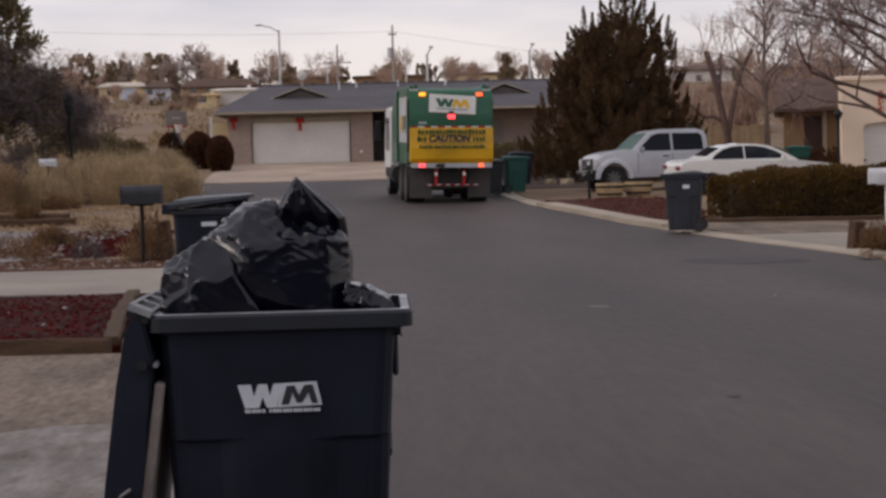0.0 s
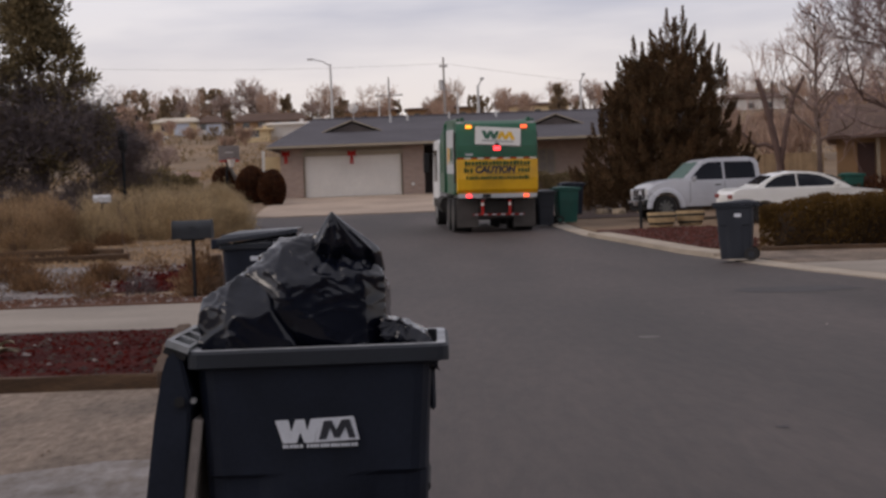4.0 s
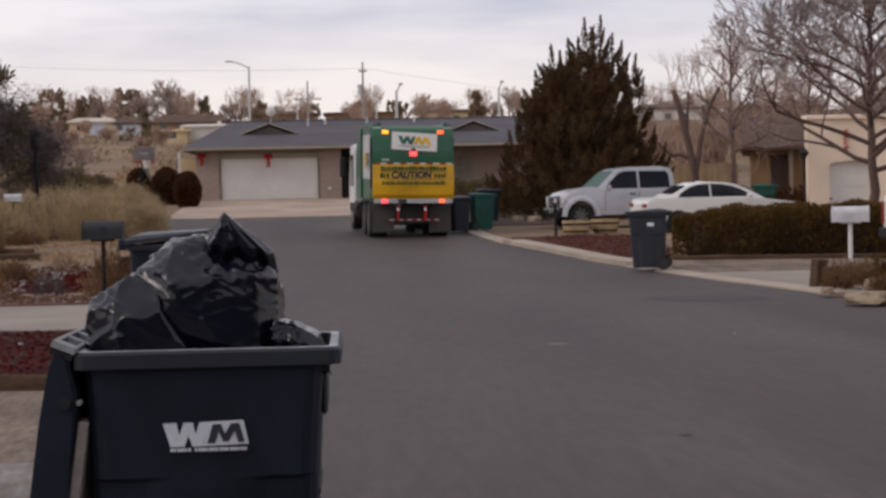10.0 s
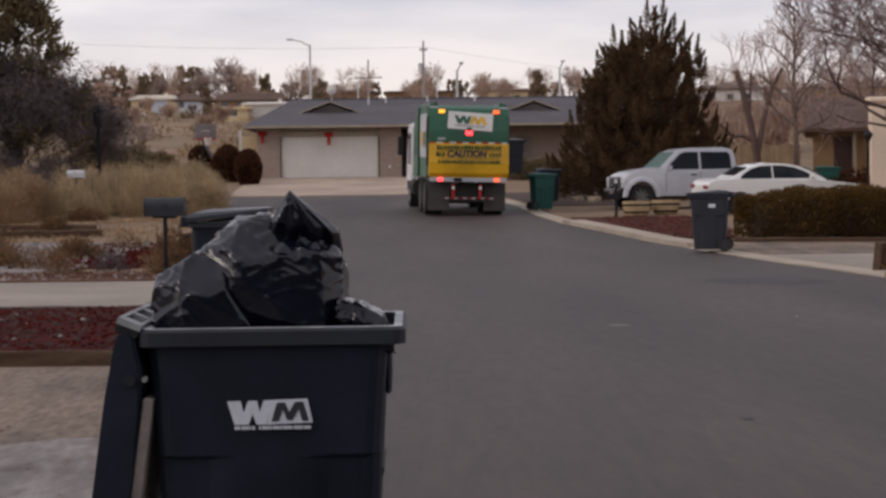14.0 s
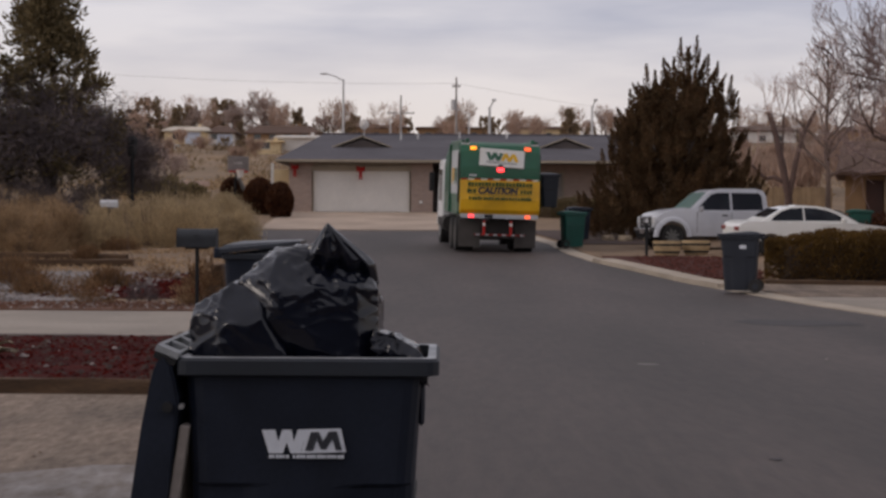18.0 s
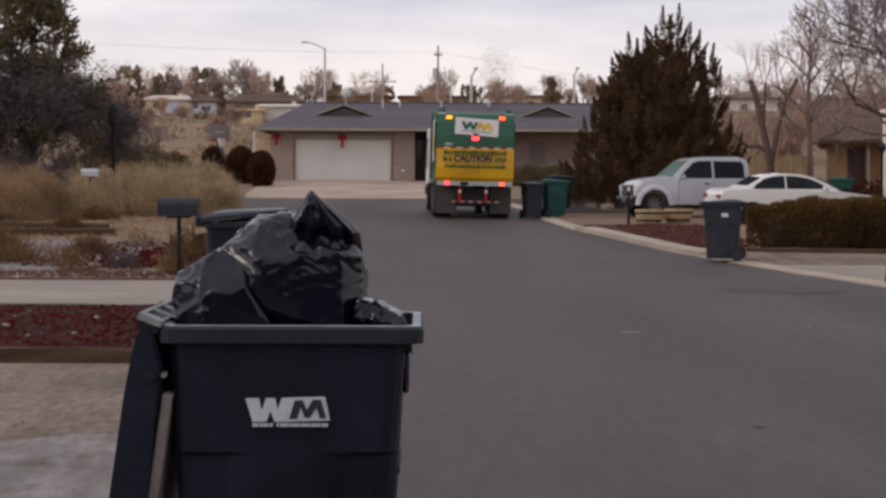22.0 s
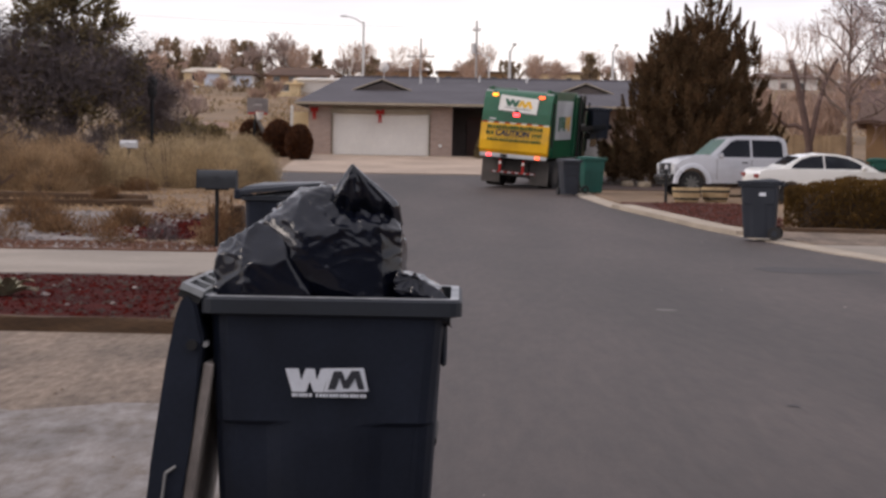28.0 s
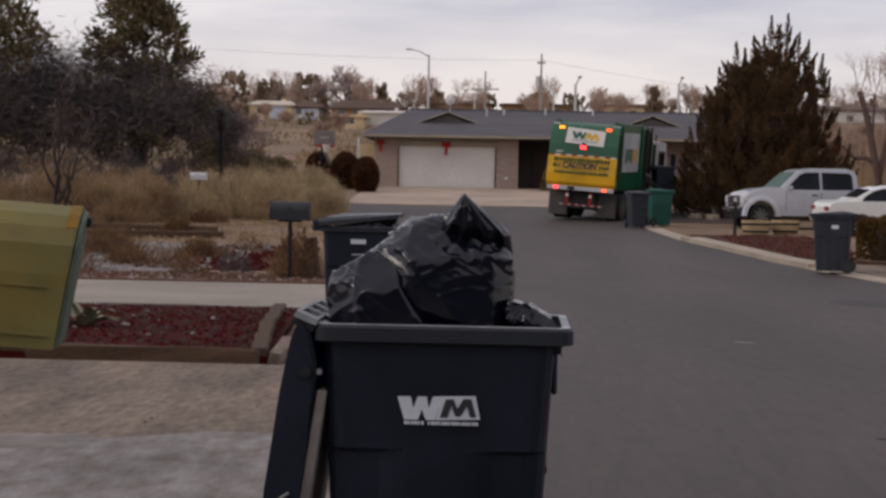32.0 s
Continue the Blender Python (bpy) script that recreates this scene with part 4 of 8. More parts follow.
B2 = bin_thing(pose(-1.80, 17.3, 0.01, 0, 0, 0), BINBLACK, "charcoal wheeled bin with its lid nearly shut, beside the street", "kerbside bins", RIMDUST, H=1.10)
part("label_plate", box(-0.08, 0.07, -0.297, -0.283, 0.93, 0.975, 0.002), WHITEINK, B2, "worn white print")
# lid plastic paler than the tub: the sky's sheen put into its colour
LIDSHEEN = mat("sky_paled_lid_plastic", (0.05, 0.055, 0.065), (0.035, 0.04, 0.05), rough=0.3, scale=30, big=4, stain=0.3)
for ob in B2.children:
    if ob.name.startswith("lid"):
        ob.data.materials[0] = LIDSHEEN
        ob.matrix_basis = pose(-0.4, 0, 1.1) @ pose(0, 0, 0, 0, -6.5, 0) @ pose(0.4, 0, -1.1)
bv, bf = film_bag((-1.72, 17.3, 1.09), (
    ((-1, 0, 0.1), (-2.08, 17.3, 1.09)), ((1, 0, 0.1), (-1.44, 17.3, 1.09)), ((0, -1, 0.1), (-1.7, 17.05, 1.09)), ((0, 1, 0.1), (-1.7, 17.55, 1.09)), ((-0.12, 0, 1), (-1.7, 17.3, 1.165)), ((0, 0, -1), (-1.7, 17.3, 0.95)), ((0.6, -0.3, 0.7), (-1.5, 17.2, 1.16))), 4.0, 90, 60, crease=0.015)
tagged(raw("rubbish_bag", bv, bf, BAG, smooth=True), "black rubbish bag holding the bin lid ajar", "rubbish bag", "rubbish bags")
bin_thing(pose(5.86, 33.65, land(33.65) + 0.035, 0, 0, 165), BINGREY, "grey wheeled bin with its lid shut, at the kerb", "kerbside bins", H=1.1, sticker=-1)
BIN_A = bin_thing(pose(3.42, 54.2, land(54.2) + 0.02, 0, 0, -78), BINGREY, "dark grey wheeled bin that the truck lifts and sets down", "kerbside bins", H=1.06)
part("label_plate", box(0.318, 0.334, -0.09, 0.09, 0.88, 0.95), WHITEINK, BIN_A, "white sticker")
bin_thing(pose(4.22, 55.2, land(55.2) + 0.04, 0, 0, 15), BINGREEN, "green wheeled bin with its lid shut", "kerbside bins", sticker=False, H=1.1)
BIN_C = bin_thing(pose(4.85, 60.5, land(60.5) + 0.08, 0, 0, 15), BINBLACK, "black wheeled bin that the truck tips later", "kerbside bins", H=1.08)


# ---- mailboxes ----
def mailbox(m, material, post_material, label, length=0.6, w=0.28, h=0.3, up=1.0, post=0.05, group="mailboxes", flag=None):
    """An arched box along x on a post; the box's floor is at height up."""
    t = thing("mailbox", m, label, "mailbox", group)
    out = [(-w / 2, 0)] + [(-w / 2 * math.cos(radians(a)), h - w / 2 + w / 2 * math.sin(radians(a))) for a in range(0, 181, 18)] + [(w / 2, 0)]
    shell = rings_mesh([[(-length / 2, y, up + z) for y, z in out], [(length / 2, y, up + z) for y, z in out]])
    shell = part("shell", shell, material, t)
    lip = [(y * 1.06, (z - 0.1) * 1.06 + 0.1) for y, z in out]
    part("door", rings_mesh([[(length / 2, y, up + z) for y, z in lip], [(length / 2 + 0.018, y, up + z) for y, z in lip]]), material, t)
    part("back_lip", rings_mesh([[(-length / 2 - 0.012, y, up + z) for y, z in lip], [(-length / 2, y, up + z) for y, z in lip]]), material, t)
    part("post", tube((0, 0, -0.1), (0, 0, up), post, n=10), post_material, t)
    part("bracket", box(-length * 0.3, length * 0.3, -w * 0.3, w * 0.3, up - 0.03, up + 0.001, 0.004), post_material, t)
    part("flag", box(-length * 0.1, length * 0.05, -w / 2 - 0.012, -w / 2 - 0.004, up + 0.1, up + 0.2, 0.002), flag or material, t)
    return t


mailbox(pose(-3.86, 27.0, 0.07), MAILBLACK, BLACKMETAL, "black metal mailbox on a thin dark post among dry brush", 0.6, 0.27, 0.29, 0.94, post=0.03)
mailbox(pose(9.62, 32.6, 0.06, 0, 0, -8), MAILWHITE, WHITEPAINT, "white metal mailbox on a white post", 0.66, 0.26, 0.3, 0.89, post=0.042)
mailbox(pose(-10.35, 53.2, land(53.2) + 0.06), MAILWHITE, DARKBARK, "small white mailbox among tan bushes", 0.5, 0.2, 0.23, 1.24)

# the green mailbox close by on the left: a sheet-metal box with a folded front
GM = thing("mailbox", pose(-1.215, 3.6, 1.25, 0, 0, 11) @ pose(0, 0, 0, 0, 4, 0) @ pose(-0.06, 0, -1.25), "large faded green sheet-metal mailbox with rusty edges, leaning a little", "mailbox", "mailboxes")
prof_g = [(-0.10, 0.0), (-0.105, 0.16), (-0.1, 0.225), (-0.085, 0.262), (-0.062, 0.288), (-0.02, 0.308), (0.03, 0.308), (0.075, 0.285), (0.1, 0.235), (0.11, 0.16), (0.115, 0.0)]
slant = lambda z: 0.035 * z / 0.308
part("shell", rings_mesh([[(-0.42, y, 1.10 + z) for y, z in prof_g], [(0.108 + slant(z), y, 1.10 + z) for y, z in prof_g], [(0.113 + slant(z), y * 0.98, 1.10 + z * 0.99 + 0.001) for y, z in prof_g]]), MAILGREEN, GM)
RUST = mat("rusty_paint", (0.30, 0.14, 0.025), (0.22, 0.17, 0.05), rough=0.7, scale=14, big=8, stain=0.3)
TEAL = mat("worn_teal_paint", (0.12, 0.15, 0.10), (0.09, 0.115, 0.085), rough=0.6, scale=20, big=8, stain=0.3)
part("front_band", rings_mesh([[(x + slant(z), y * 1.012, 1.0995 + z * 1.008) for y, z in prof_g[3:9]] + [(x + slant(z), y * 0.95, 1.0995 + z * 0.985) for y, z in prof_g[8:2:-1]] for x in (0.088, 0.111)]), RUST, GM, "rusty band")
part("seam", box(-0.42, 0.09, -0.108, -0.100, 1.232, 1.237), MAILGREEN, GM)
part("seam", box(-0.42, 0.10, -0.1065, -0.098, 1.128, 1.133), MAILGREEN, GM)
door_g = rings_mesh([[(0.115 + 0.009 * k + slant(z), y * (0.96 - 0.03 * k), 1.108 + z * (0.95 - 0.02 * k)) for y, z in prof_g] for k in (0, 1)])
part("door", door_g, TEAL, GM, "worn teal door")
part("latch", box(0.155, 0.166, -0.015, 0.015, 1.365, 1.385, 0.003), BLACKMETAL, GM)
part("post", box(-0.20, -0.11, -0.045, 0.045, -0.1, 1.10, 0.006), TIMBER, GM)


# ---- foliage helpers ----
def leaf_mesh(name, centres, ways, size, material, parent=None, slim=0.35, seed=0, label=""):
    """Small pointed blades at the given places, along the given ways."""
    rng = np.random.default_rng(seed)
    c, w = np.asarray(centres, float), np.asarray(ways, float)
    w /= np.linalg.norm(w, axis=1, keepdims=True) + 1e-9
    s = np.cross(w, rng.normal(size=w.shape))
    s /= np.linalg.norm(s, axis=1, keepdims=True) + 1e-9
    ln = np.asarray(size)[:, None] if np.ndim(size) else size * rng.uniform(0.6, 1.3, (len(c), 1))
    v = np.empty((len(c), 4, 3))
    v[:, 0], v[:, 2] = c - w * ln * 0.5, c + w * ln * 0.5
    v[:, 1], v[:, 3] = c + s * ln * slim * 0.5 - w * ln * 0.1, c - s * ln * slim * 0.5 - w * ln * 0.1
    n = len(c)
    me = bpy.data.meshes.new(name)
    me.vertices.add(4 * n)
    me.vertices.foreach_set("co", v.ravel())
    me.loops.add(4 * n)
    me.loops.foreach_set("vertex_index", np.arange(4 * n))
    me.polygons.add(n)
    me.polygons.foreach_set("loop_start", np.arange(0, 4 * n, 4))
    me.polygons.foreach_set("loop_total", np.full(n, 4))
    me.materials.append(material)
    me.update()
    me.validate()
    ob = new(name, me)
    ob.parent = parent
    if label:
        ob["label"] = label
    return ob


def limb_tree(start, way, length, radius, depth, rng, out, spread=0.6, up=0.15, taper=0.72, kids=3):
    """Bent limbs that fork; each piece is (p0, p1, r0, r1, depth)."""
    p, d = Vector(start), Vector(way).normalized()
    n = 4
    for i in range(n):
        q = p + d * length / n
        r0, r1 = radius * (1 - (1 - taper) * i / n), radius * (1 - (1 - taper) * (i + 1) / n)
        out.append((p.copy(), q.copy(), r0, r1, depth))
        d = (d + Vector((rng.gauss(0, 0.13), rng.gauss(0, 0.13), rng.gauss(0, 0.1) + up * 0.2))).normalized()
        p = q
        if depth > 0 and i >= 1:
            for _ in range(kids if i == n - 1 else 1):
                side = Vector((rng.gauss(0, 1), rng.gauss(0, 1), rng.gauss(0, 0.6))).normalized()
                limb_tree(p, d * (1 - spread * 0.5) + side * spread + Vector((0, 0, up)), length * rng.uniform(0.55, 0.8), r1 * rng.uniform(0.5, 0.72), depth - 1, rng, out, spread, up, taper, kids)


def limbs_mesh(name, pieces, material, parent, sides=None):
    v, f = [], []
    for p0, p1, r0, r1, depth in pieces:
        n = sides or (7 if depth >= 3 else 4 if depth >= 1 else 3)
        q = (p1 - p0).to_track_quat("Z", "Y")
        o = len(v)
        for p, r in ((p0, r0), (p1 + (p1 - p0) * 0.04, r1)):
            for k in range(n):
                a = 2 * math.pi * k / n
                v.append(p + q @ Vector((r * math.cos(a), r * math.sin(a), 0)))
        for k in range(n):
            f.append((o + k, o + (k + 1) % n, o + n + (k + 1) % n, o + n + k))
    return raw(name, v, f, material, parent, smooth=True)


def bare_tree(m, label, seed, trunk_h=1.8, trunk_r=0.2, length=2.2, depth=4, spread=0.6, up=0.15, material=BARK, twig=TWIGS, forks=4, group="bare trees", lean=0.3):
    rng = random.Random(seed)
    t = thing("bare_tree", m, label, "tree", group)
    trunk, limbs = [], []
    p, d = Vector((0, 0, -0.15)), Vector((rng.uniform(-0.1, 0.1), rng.uniform(-0.1, 0.1), 1)).normalized()
    for i in range(4):
        q = p + d * (trunk_h + 0.15) / 4
        trunk.append((p.copy(), q.copy(), trunk_r * (1.15 - i * 0.09), trunk_r * (1.15 - (i + 1) * 0.09), 5))
        p = q
        d = (d + Vector((rng.gauss(0, 0.06), rng.gauss(0, 0.06), 0))).normalized()
    for k in range(forks):
        a = 6.283 * k / forks + rng.uniform(-0.4, 0.4)
        limb_tree(p, (math.cos(a) * (0.45 + lean), math.sin(a) * (0.45 + lean), 0.8), length, trunk_r * 0.62, depth, rng, limbs, spread, up)
    part_trunk = limbs_mesh("trunk", trunk, material, t, 10)
    limbs_mesh("branching", [s for s in limbs if s[4] >= 2], material, t)
    limbs_mesh("twig_crown", [(p, q, max(r0, 0.0055), max(r1, 0.0045), dd) for p, q, r0, r1, dd in limbs if dd < 2], twig, t)
    return t


def leader_tree(m, label, seed, height, r, first, reach, n, depth=3, rise=0.35, material=BARK, twig=TWIGS, fine=0.008, group="bare trees", prune=99.0):
    """One upright stem; limbs leave it all round from the height first upwards, and end at the distance prune."""
    rng = random.Random(seed)
    t = thing("bare_tree", m, label, "tree", group)
    trunk, limbs, p = [], [], Vector((0, 0, -0.15))
    for i in range(10):
        q = Vector((p.x + rng.gauss(0, 0.05), p.y + rng.gauss(0, 0.05), -0.15 + (height + 0.15) * (i + 1) / 10))
        trunk.append((p.copy(), q.copy(), r * (1 - 0.085 * i), r * (1 - 0.085 * (i + 1)), 5))
        p = q
    for k in range(n):
        z = first + (height - first) * k / n
        s = trunk[min(9, int(10 * z / height))]
        a = 2.4 * k + rng.uniform(-0.4, 0.4)
        u = k / n
        lim = reach * (0.62 + 0.38 * math.sin(math.pi * min(1, u * 1.25 + 0.2))) * (1 - 0.45 * u) * rng.uniform(0.85, 1.15)
        limb_tree((s[0].x, s[0].y, z), (math.cos(a), math.sin(a), rise + 0.9 * u), lim, r * (0.46 - 0.22 * u), depth, rng, limbs, 0.62, 0.12, 0.6, 2)
    limbs = [s for s in limbs if math.hypot(s[1].x, s[1].y) < prune]
    limbs_mesh("trunk", trunk + [s for s in limbs if s[4] >= depth - 1], material, t, 7)
    limbs_mesh("twig_crown", [(p, q, max(r0, fine), max(r1, fine * 0.7), dd) for p, q, r0, r1, dd in limbs if dd < depth - 1], twig, t)
    return t


def plume_crown(plumes, per, rng, blade):
    """Blades gathered into upright plumes: (base, way, length, width)."""
    c, w = [], []
    for base, way, ln, wd in plumes:
        way = Vector(way).normalized()
        for _ in range(per):
            u = rng.random() ** 0.8
            r = wd * (1 - u) ** 0.9 * (0.35 + 0.65 * min(1, u * 5)) * math.sqrt(rng.random())
            a = rng.uniform(0, 6.283)
            off = Vector((math.cos(a), math.sin(a), 0)) * r
            c.append(Vector(base) + way * ln * u + off)
            w.append(way * 1.2 + off.normalized() * 0.9 + Vector((rng.gauss(0, 0.3), rng.gauss(0, 0.3), rng.gauss(0, 0.3))))
    return c, w


def shell_crown(n, rng, rx, ry, rz, z0, lumps=0.25, seed=0.0, bottom=0.0, inner=0.55, low=-0.25):
    """Blades over an uneven dome."""
    c, w = [], []
    while len(c) < n:
        d = Vector((rng.gauss(0, 1), rng.gauss(0, 1), rng.gauss(0, 1))).normalized()
        if d.z < low:
            continue
        k = 1 + lumps * noise.noise(d * 2.3 + Vector((seed, 0, 0))) + lumps * 0.6 * noise.noise(d * 6 + Vector((seed, 3, 0)))
        r = k * (inner + (1 - inner) * rng.random() ** 0.5)
        p = Vector((d.x * rx * r, d.y * ry * r, z0 + d.z * rz * r))
        if p.z < bottom:
            continue
        c.append(p)
        w.append(d * 0.8 + Vector((rng.gauss(0, 0.4), rng.gauss(0, 0.4), 0.5 + rng.gauss(0, 0.4))))
    return c, w


def bush(m, label, seed, rx, ry, rz, material, n=2600, blade=0.16, name="bush", category="bush", group="bushes", slim=0.14, lumps=0.42, stems=True, inner=0.2, ball=False):
    rng = random.Random(seed)
    t = thing(name, m, label, category, group)
    c, w = shell_crown(n, rng, rx, ry, rz * 0.55, rz * 0.45, lumps, seed * 1.7, 0.0, inner, -0.95) if ball else shell_crown(n, rng, rx, ry, rz, 0.05, lumps, seed * 1.7, 0.0, inner)
    leaf_mesh("crown", c, w, blade, material, t, slim, seed)
    if stems:
        st = []
        for _ in range(16):
            a, k = rng.uniform(0, 6.283), rng.uniform(0.1, 0.7)
            st.append((Vector((0.1 * math.cos(a), 0.1 * math.sin(a), -0.05)), Vector((rx * k * math.cos(a), ry * k * math.sin(a), rz * rng.uniform(0.5, 0.85))), 0.02, 0.006, 1))
        limbs_mesh("woody_base", st, BARK, t, 4)
    return t


# ---- the great juniper beside the far drive ----
rng = random.Random(11)
JT = thing("juniper_tree", pose(8.5, 63.0, land(63) + 0.05), "tall dark juniper with pointed, uneven tips", "tree")
pl = []
for i in range(520):
    u = rng.random() ** 0.95
    z = 0.1 + u * 4.9
    wide = float(np.interp(z, [0, 1.0, 2.0, 2.9, 3.9, 4.8, 5.6, 6.4], [3.15, 3.3, 2.95, 2.4, 2.0, 1.5, 0.9, 0.3]))
    a = rng.uniform(0, 6.283)
    r = wide * (0.25 + 0.72 * math.sqrt(rng.random())) * (0.88 + 0.24 * noise.noise(Vector((math.cos(a) * 1.5, math.sin(a) * 1.5, z * 0.7))))
    ln = rng.uniform(0.5, 0.95)
    pl.append(((r * math.cos(a), r * math.sin(a), z), (0.5 * math.cos(a), 0.5 * math.sin(a), 1), ln, rng.uniform(0.2, 0.4)))
for x, y, tip in ((0.2, 0, 7.3), (0.8, 0.1, 7.38), (-1.0, 0.2, 6.35), (1.55, 0.1, 6.45), (2.06, 0.1, 5.95), (-1.6, 0, 5.4), (-0.4, 0.1, 6.5), (1.2, 0, 6.7), (-2.1, 0.2, 4.4), (2.3, 0, 5.1), (0.5, 0, 6.8), (2.7, 0, 3.3), (3.1, 0.1, 2.7), (-2.6, 0, 3.2), (-0.7, 0.1, 6.1), (0.0, 0.3, 6.6)):
    out = 1 if x >= 0 else -1
    pl.append(((x * 0.93, y, tip - 1.9), (0.05 * x, 0, 1), 2.0, 0.36))
    pl.append(((x * 0.93 + 0.05, y + 0.05, tip - 1.5), (0.06 * x, 0, 1), 1.6, 0.2))
    for k in range(9):
        down, side = rng.uniform(0.45, 2.1), rng.choice((-1, 1, out))
        pl.append(((x * 0.93 + side * rng.uniform(0.04, 0.12) * (1 + down), y + rng.gauss(0, 0.15), tip - down - 0.35), (side * rng.uniform(0.25, 0.6), rng.gauss(0, 0.15), 1), rng.uniform(0.55, 0.85), rng.uniform(0.13, 0.2)))
for i in range(200):
    z = 0.2 + 5.0 * rng.random()
    a, r = rng.uniform(0, 6.283), float(np.interp(z, [0, 2.5, 4.5, 5.5], [2.0, 1.7, 0.9, 0.4])) * math.sqrt(rng.random())
    pl.append(((r * math.cos(a), r * math.sin(a), z), (0.2 * math.cos(a), 0.2 * math.sin(a), 1), 0.9, 0.36))
for i in range(170):
    a, r = rng.uniform(0, 6.283), rng.uniform(1.2, 3.25)
    pl.append(((r * math.cos(a), r * math.sin(a), rng.uniform(-0.05, 0.9)), (0.45 * math.cos(a), 0.45 * math.sin(a), 1), rng.uniform(0.6, 1.0), 0.34))
c, w = plume_crown(pl, 250, rng, 0.24)
leaf_mesh("crown", c, w, 0.095, JUNIPER, JT, 0.42, 5)
tr = []
limb_tree((0, 0, -0.1), (0.02, 0, 1), 4.6, 0.22, 0, random.Random(4), tr, 0.5, 0.2)
limbs_mesh("trunk", tr, DARKBARK, JT, 7)

# ---- the dark trees on the left and the tangle before them ----
def ragged_evergreen(x, y, label, seed, spread, extra=(), low=2.0, tip=8.4, many=210):
    rng = random.Random(seed)
    t = thing("evergreen_tree", pose(x * 1.2, y * 1.2, 0.28) @ Matrix.Scale(1.2, 4), label, "tree", "ragged evergreens")
    trunk, clumps, c, w = [], [], [], []
    limb_tree((0, 0, -0.1), (0.03, 0, 1), 3.4, 0.2, 1, random.Random(seed + 1), trunk, 0.5, 0.3)
    for i in range(many):
        z = low + (tip - low) * rng.random() ** 0.9
        wide = float(np.interp(z, [0.8, 2, 3.5, 5, 6, 7.2, 8.6], spread))
        a = rng.uniform(0, 6.283)
        r = wide * (0.15 + 0.85 * math.sqrt(rng.random()))
        clumps.append((Vector((r * math.cos(a), r * math.sin(a), z)), rng.uniform(0.3, 0.55)))
    clumps += [(Vector((px_, -0.3, pz_)), s) for px_, pz_, s in extra]
    for p, s in clumps:
        for _ in range(85):
            d = Vector((rng.gauss(0, 1), rng.gauss(0, 1), rng.gauss(0, 0.8)))
            c.append(p + d.normalized() * s * rng.random() ** 0.5)
            w.append(d + Vector((0, 0, 0.5)))
    leaf_mesh("crown", c, w, 0.2, PINEGREEN, t, 0.4, seed)
    limbs_mesh("trunk", trunk, DARKBARK, t)
    return t


ragged_evergreen(-11.55, 50.0, "large dark evergreen with clumped, ragged foliage", 21, [2.2, 2.4, 2.1, 1.55, 1.0, 0.85, 0.6],
                 ((1.15, 5.2, 0.36), (1.3, 4.7, 0.34), (1.25, 5.7, 0.32), (0.85, 5.9, 0.36), (0.55, 6.4, 0.36), (1.65, 4.0, 0.34), (2.0, 3.7, 0.36), (1.85, 3.3, 0.4), (1.55, 2.8, 0.4), (0.35, 6.9, 0.35)))
ragged_evergreen(-16.3, 48.5, "dark ragged evergreen at the yard's edge", 26, [2.4, 2.7, 2.6, 2.4, 2.2, 1.8, 1.0], (), 2.0, 8.2, 190)
for x, y, rx, rz, zc, seed in ((-10.5, 47.4, 1.6, 1.1, 3.35, 31), (-12.8, 46.6, 2.0, 1.4, 3.65, 32), (-15.3, 46.0, 2.1, 1.55, 3.75, 33), (-10.35, 56.0, 0.95, 0.85, 3.05, 34)):
    rr = random.Random(seed)
    t = thing("tangled_tree", pose(x * 1.25, y * 1.25, 0.11) @ Matrix.Scale(1.25, 4), "grey tangle of bare twiggy branches", "tree", "tangled trees")
    pieces = []
    for k in range(4):
        a = rr.uniform(0, 6.283)
        limb_tree((0.25 * math.cos(a), 0.25 * math.sin(a), -0.05), (math.cos(a) * 0.5, math.sin(a) * 0.3, 0.9), 1.5, 0.036, 3, rr, pieces, 0.7, 0.05)
    tagged(limbs_mesh("branching", [q for q in pieces if q[4] >= 1], DARKBARK, t), kind="stuff")
    c, w = [], []
    cl = [Vector((rr.gauss(0, 0.45) * rx, rr.gauss(0, 0.4) * rx, zc + rr.gauss(0, 0.42) * rz)) for _ in range(26)]
    for k in range(14000):
        p = cl[k % 26] + Vector((rr.gauss(0, 0.3) * rx, rr.gauss(0, 0.35), rr.gauss(0, 0.3) * rz))
        if p.z < zc - rz * (1.35 + 0.12 * noise.noise(p * 1.3)):
            continue
        c.append(p)
        w.append(Vector((rr.gauss(0, 1), rr.gauss(0, 1), rr.gauss(0.2, 0.7))))
    leaf_mesh("twig_crown", c, w, 0.34, GREYTWIG, t, 0.055, seed)

